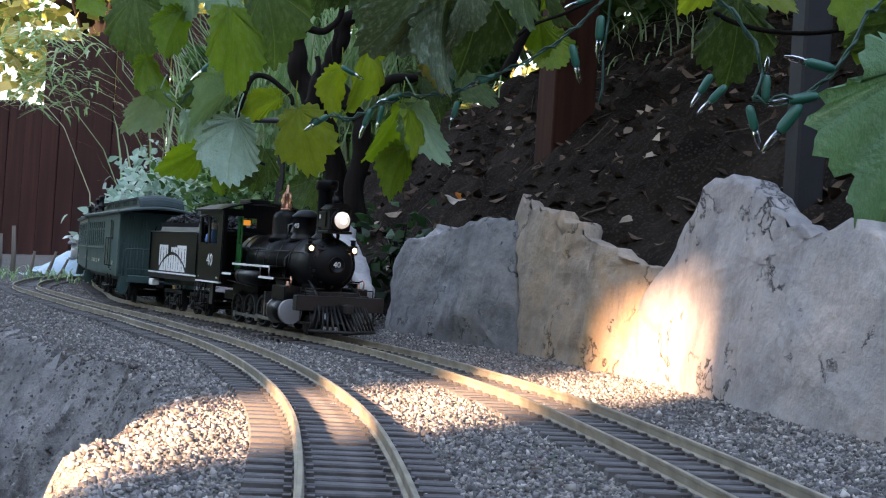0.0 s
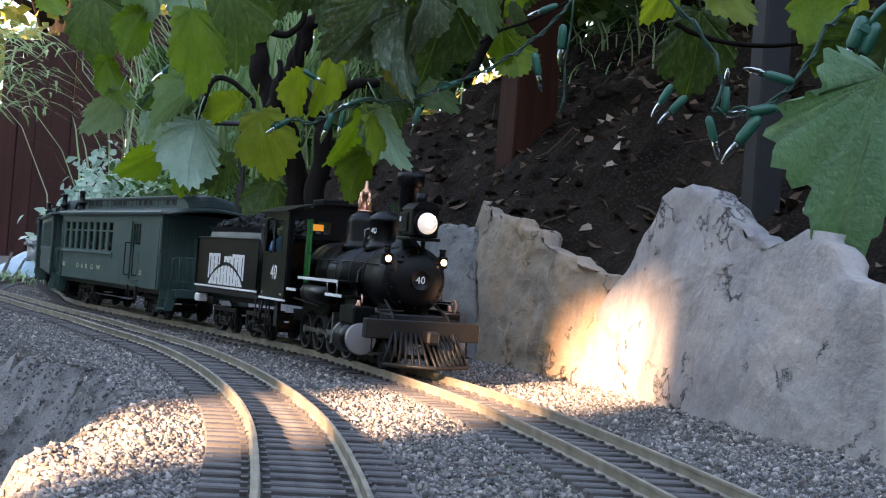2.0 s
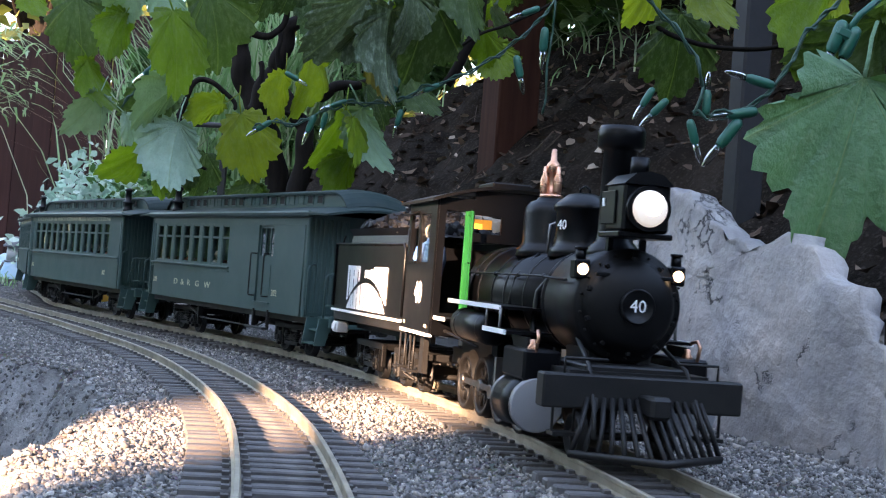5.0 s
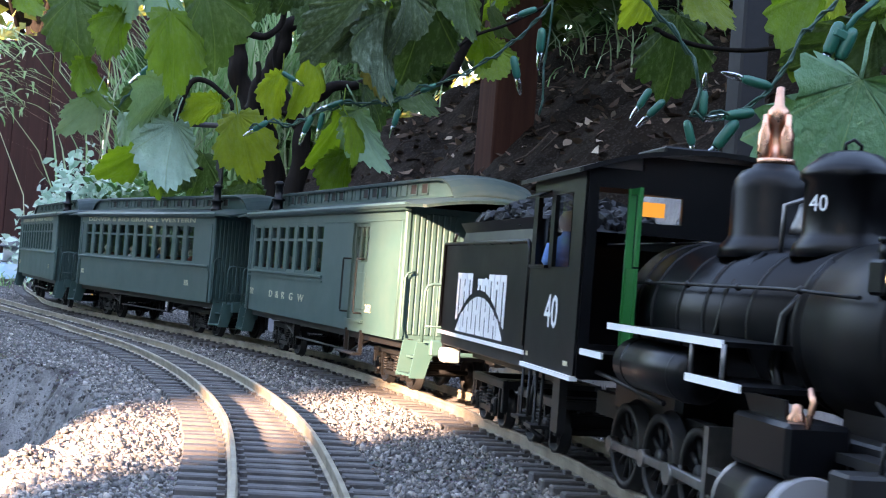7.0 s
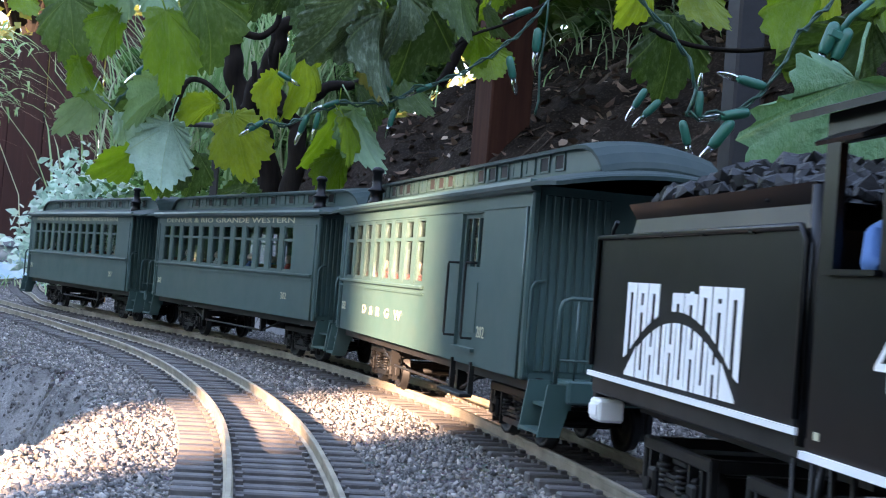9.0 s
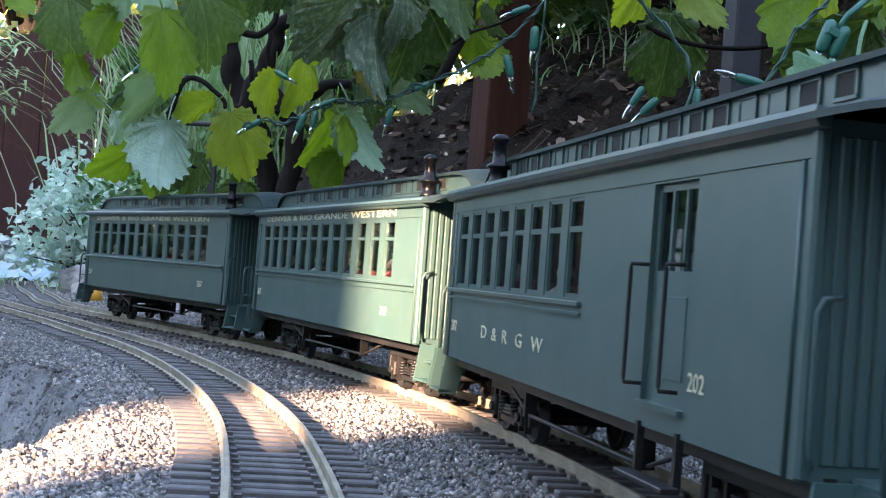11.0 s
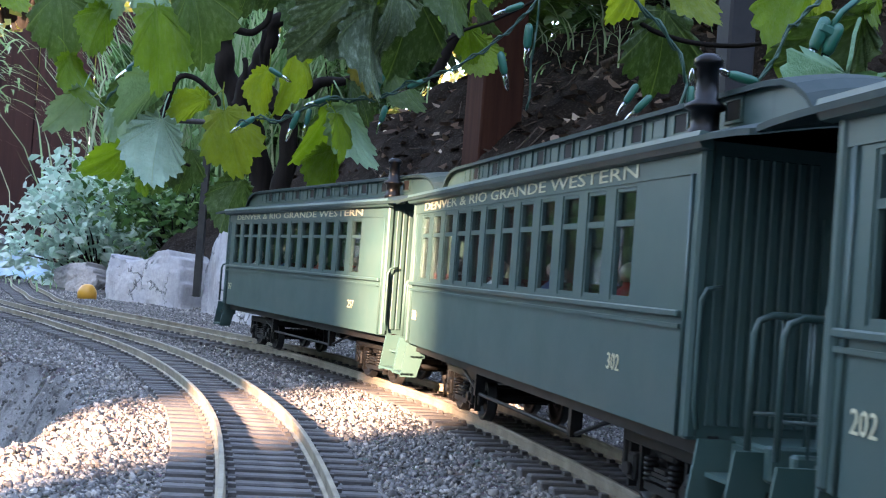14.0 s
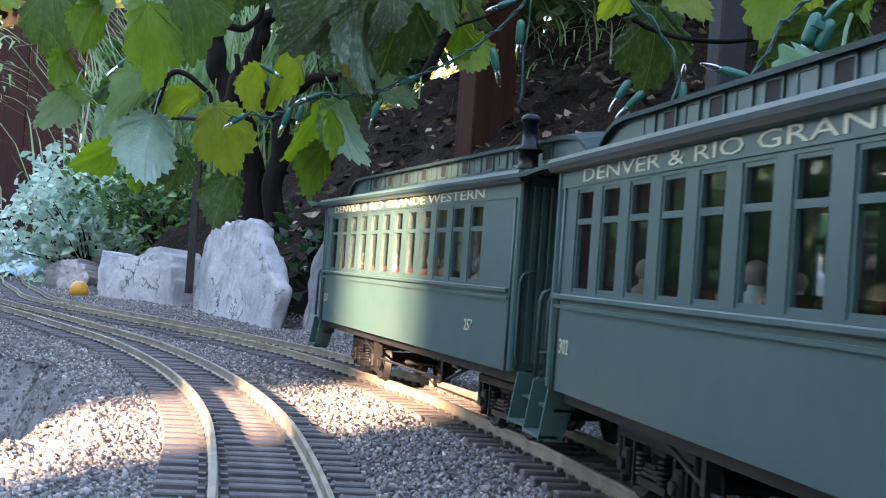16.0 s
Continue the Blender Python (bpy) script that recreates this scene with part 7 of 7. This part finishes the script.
def tender():
    t = tagged(new("tender"), "black model tender heaped with coal, white emblem on its side", "tender", "train")
    h, w, z0, z1 = 0.100, 0.057, 0.056, 0.1165
    bm = bmesh.new()
    prof = [(-h, -w + 0.004), (-h + 0.004, -w), (h - 0.004, -w), (h, -w + 0.004), (h, w - 0.004), (h - 0.004, w), (-h + 0.004, w), (-h, w - 0.004)]
    loft(bm, [[(x, y, z) for x, y in prof] for z in (z0, z1)])
    body = part("tank", bm, BLACK, t)
    bm = bmesh.new()
    for s in (-1, 1):
        tube(bm, [(-h + 0.002, s * (w + 0.0006), z0 + 0.004), (-h + 0.002, s * (w + 0.0006), z1), (h - 0.006, s * (w + 0.0006), z1 + 0.0005), (h - 0.002, s * (w + 0.0006), z1 - 0.004), (h - 0.002, s * (w + 0.0006), z0 + 0.004)], 0.0012, 6)
        for x in (-0.06, -0.02, 0.02, 0.06):
            box(bm, (0.003, 0.0016, 0.0022), (x, s * (w + 0.0008), z1))
        # flared boards of the coal bunker
        loft(bm, [[(x, s * (w - 0.004), z1), (x, s * (w - 0.006), z1 + 0.008), (x, s * (w - 0.002), z1 + 0.014), (x, s * (w - 0.004), z1 + 0.014), (x, s * (w - 0.008), z1 + 0.008), (x, s * (w - 0.006), z1)] for x in (-h + 0.030, h - 0.004)])
        cyl(bm, 0.0042, (h - 0.003, s * (w - 0.005), z0 - 0.004), (h - 0.003, s * (w - 0.005), z1 + 0.013), 12)
        tube(bm, [(-h - 0.003, s * 0.050, 0.050), (-h - 0.003, s * 0.050, z1 + 0.004), (-h + 0.002, s * 0.050, z1 + 0.008)], 0.0010, 6)
    box(bm, (0.003, 2 * w - 0.012, 0.014), (-h + 0.031, 0, z1 + 0.007))
    part("bunker_board", bm, BLACK, t)
    rng = random.Random(5)
    bm = bmesh.new()
    sheet(bm, lambda u, v: Vector((-h + 0.032 + u * (2 * h - 0.040), (v * 2 - 1) * (w - 0.008), z1 + 0.009 + 0.021 * math.sin(math.pi * min(1, u * 0.8 + 0.2)) * math.sin(math.pi * v) ** 0.5)), np.linspace(0, 1, 10), np.linspace(0, 1, 8))
    for _ in range(330):
        u, v = rng.random(), rng.random()
        p = Vector((-h + 0.032 + u * (2 * h - 0.042), (v * 2 - 1) * (w - 0.008), z1 + 0.0105 + 0.021 * math.sin(math.pi * min(1, u * 0.8 + 0.2)) * math.sin(math.pi * v) ** 0.5))
        r = rng.uniform(0.0022, 0.0050)
        res = bmesh.ops.create_icosphere(bm, subdivisions=1, radius=r, matrix=Matrix.Translation(p) @ Euler([rng.uniform(0, 6) for _ in range(3)]).to_matrix().to_4x4())
        for q in res["verts"]:
            q.co += Vector([rng.uniform(-0.4, 0.4) * r for _ in range(3)])
    tagged(part("coal", bm, COAL, t, "heap of black coal"), kind="stuff")
    for s in (-1, 1):
        bm = bmesh.new()
        box(bm, (2 * h, 0.0012, 0.0022), (0, s * (w + 0.0010), z0 + 0.0005))
        part("white_stripe", bm, WHITE, body)
        emblem(body, s, w)
    bm = bmesh.new()
    box(bm, (2 * h + 0.006, 2 * w - 0.004, 0.008), (0, 0, 0.0515), bevel=0.001)
    box(bm, (0.006, 0.106, 0.012), (-h - 0.004, 0, 0.048), bevel=0.001)
    for s in (-1, 1):
        box(bm, (2 * h, 0.004, 0.008), (0, s * 0.030, 0.044))
        tube(bm, [(h + 0.004, s * 0.050, 0.052), (h + 0.002, s * 0.052, 0.030), (h - 0.006, s * 0.050, 0.016), (h + 0.008, s * 0.046, 0.012)], 0.0013, 6)
        tube(bm, [(h - 0.006, s * 0.055, 0.048), (h - 0.006, s * 0.055, 0.022), (h + 0.006, s * 0.055, 0.022), (h + 0.006, s * 0.055, 0.048)], 0.0009, 6)
        box(bm, (0.014, 0.010, 0.0018), (h, s * 0.055, 0.022))
    box(bm, (0.040, 0.010, 0.007), (h + 0.010, 0, 0.036))
    part("tender_frame", bm, IRON, t)
    for s in (-1, 1):
        bm = bmesh.new()
        box(bm, (0.014, 0.012, 0.010), (-h + 0.006, s * 0.050, 0.0405), bevel=0.0012)
        box(bm, (0.010, 0.001, 0.005), (-h + 0.006, s * 0.0565, 0.0405), bevel=0.0003)
        part("journal_light", bm, WHITE, t, "small white box under the tender corner")
    small = truck_frame(0.022, 0.0122, 0.031)
    wm = wheel_mesh(0.0122)
    for e in (-1, 1):
        q = part("truck", small, IRON, t)
        q.location = (e * 0.053, 0, 0)
        for k in (-1, 1):
            wheelset(t, wm, 0.0122, e * 0.053 + k * 0.022)
    return t


def emblem(body, s, w):
    """White painted emblem: two rows of plain upright blocks, the lower under an arch, the upper flaring down at its ends."""
    bm = bmesh.new()
    cx, cz, wd, ht = 0.000, 0.0785, 0.114, 0.038

    def arch(x):
        return cz - ht / 2 + 0.004 + 0.021 * max(0.0, 1 - (2.1 * (x - cx) / wd) ** 2)

    def block(xa, xb, la, lb, ha, hb):
        y = s * (w + 0.0002)
        loft(bm, [[(xa, y + s * d, la), (xb, y + s * d, lb), (xb, y + s * d, hb), (xa, y + s * d, ha)] for d in (0, 0.0004)])

    top = cz + ht / 2
    n = 9
    for k in range(n):
        if k == 3:
            continue
        a, b = cx - wd / 2 + wd * k / n + 0.0006, cx - wd / 2 + wd * (k + 1) / n - 0.0006
        dip = 0.003 if 3 < k < 6 else 0.0
        la, lb = arch(a) + 0.003, arch(b) + 0.003
        third = (b - a) * 0.36
        block(a, a + third, la, arch(a + third) + 0.003, top - dip, top - dip)
        block(b - third, b, arch(b - third) + 0.003, lb, top - dip, top - dip)
        block(a + third, b - third, top - 0.004 - dip, top - 0.004 - dip, top - dip, top - dip)
        if k % 2:
            mid = (la + top) / 2
            block(a + third, b - third, mid, mid, mid + 0.003, mid + 0.003)
    base = cz - ht / 2
    n = 8
    for k in range(n):
        a, b = cx - wd * 0.36 + wd * 0.72 * k / n + 0.0005, cx - wd * 0.36 + wd * 0.72 * (k + 1) / n - 0.0005
        third = (b - a) * 0.36
        block(a, a + third, base, base, arch(a) - 0.0012, arch(a + third) - 0.0012)
        block(b - third, b, base, base, arch(b - third) - 0.0012, arch(b) - 0.0012)
        q = (base + arch((a + b) / 2)) / 2 if k % 2 else base
        block(a + third, b - third, q, q, q + 0.0032, q + 0.0032)
    for e in (-1, 1):
        block(*sorted((cx + e * wd * 0.37, cx + e * wd * 0.475)), base, base, *((arch(cx + wd * 0.37), base + 0.001) if e > 0 else (base + 0.001, arch(cx + wd * 0.37))))
    part("emblem", bm, WHITE, body, "white painted emblem with an arch")


tend = tender()

# ---- movement along the inner track ----
SPEED, START = 0.1617, 7.8043


def run_of(t):
    """Place along the track of the middle coach's front end."""
    late = np.interp(t, (0, 1, 2, 3, 4, 5, 6, 7), (0.115, 0.086, 0.061, 0.038, 0.018, 0.007, 0.002, 0.0))
    return START + SPEED * (t - 9) + 0.0008 * (t - 9) ** 2 - float(late)


def on_track(front, length, inset):
    a, b = LINE_R.at(front - inset), LINE_R.at(front - length + inset)
    m = (a + b) / 2
    return pose(m[0], m[1], 0, 0, 0, math.degrees(math.atan2(a[1] - b[1], a[0] - b[0])))


TRAIN = [(coach_mid[0], L_COACH, 0.0, 0.077), (coach_end[0], L_COACH, -0.580, 0.077), (combine[0], L_COMB, 0.584, 0.077), (tend, 0.200, 0.905, 0.047), (eng, 0.385, 1.262, 0.105)]


def motions():
    for thing, length, ahead, inset in TRAIN:
        walk(thing, [(k / 4, on_track(run_of(k / 4) + ahead, length, inset)) for k in range(65)])
    for wheel, r, x in WHEELS:
        walk(wheel, [(k / 10, pose(x, 0, r, 0, math.degrees((run_of(k / 10) - START) / r), 0)) for k in range(161)])
    for k, rod in enumerate(RODS):
        rows = []
        for i in range(321):
            a = (run_of(i / 20) - START) / 0.0203
            rows.append((i / 20, pose(0.0092 * math.cos(a) + (0.0 if k % 2 == 0 else 0.0), 0, 0.0203 - 0.0092 * math.sin(a))))
        walk(rod, rows)

# ---- tracks, with their ties ----
track("track_inner", "weathered brass model railway track with dark ties, carrying the train", LINE_R, 5.0, 9.3)
track("track_outer", "weathered brass model railway track with dark ties along the gravel edge", LINE_L, 4.6, 9.6)


motions()
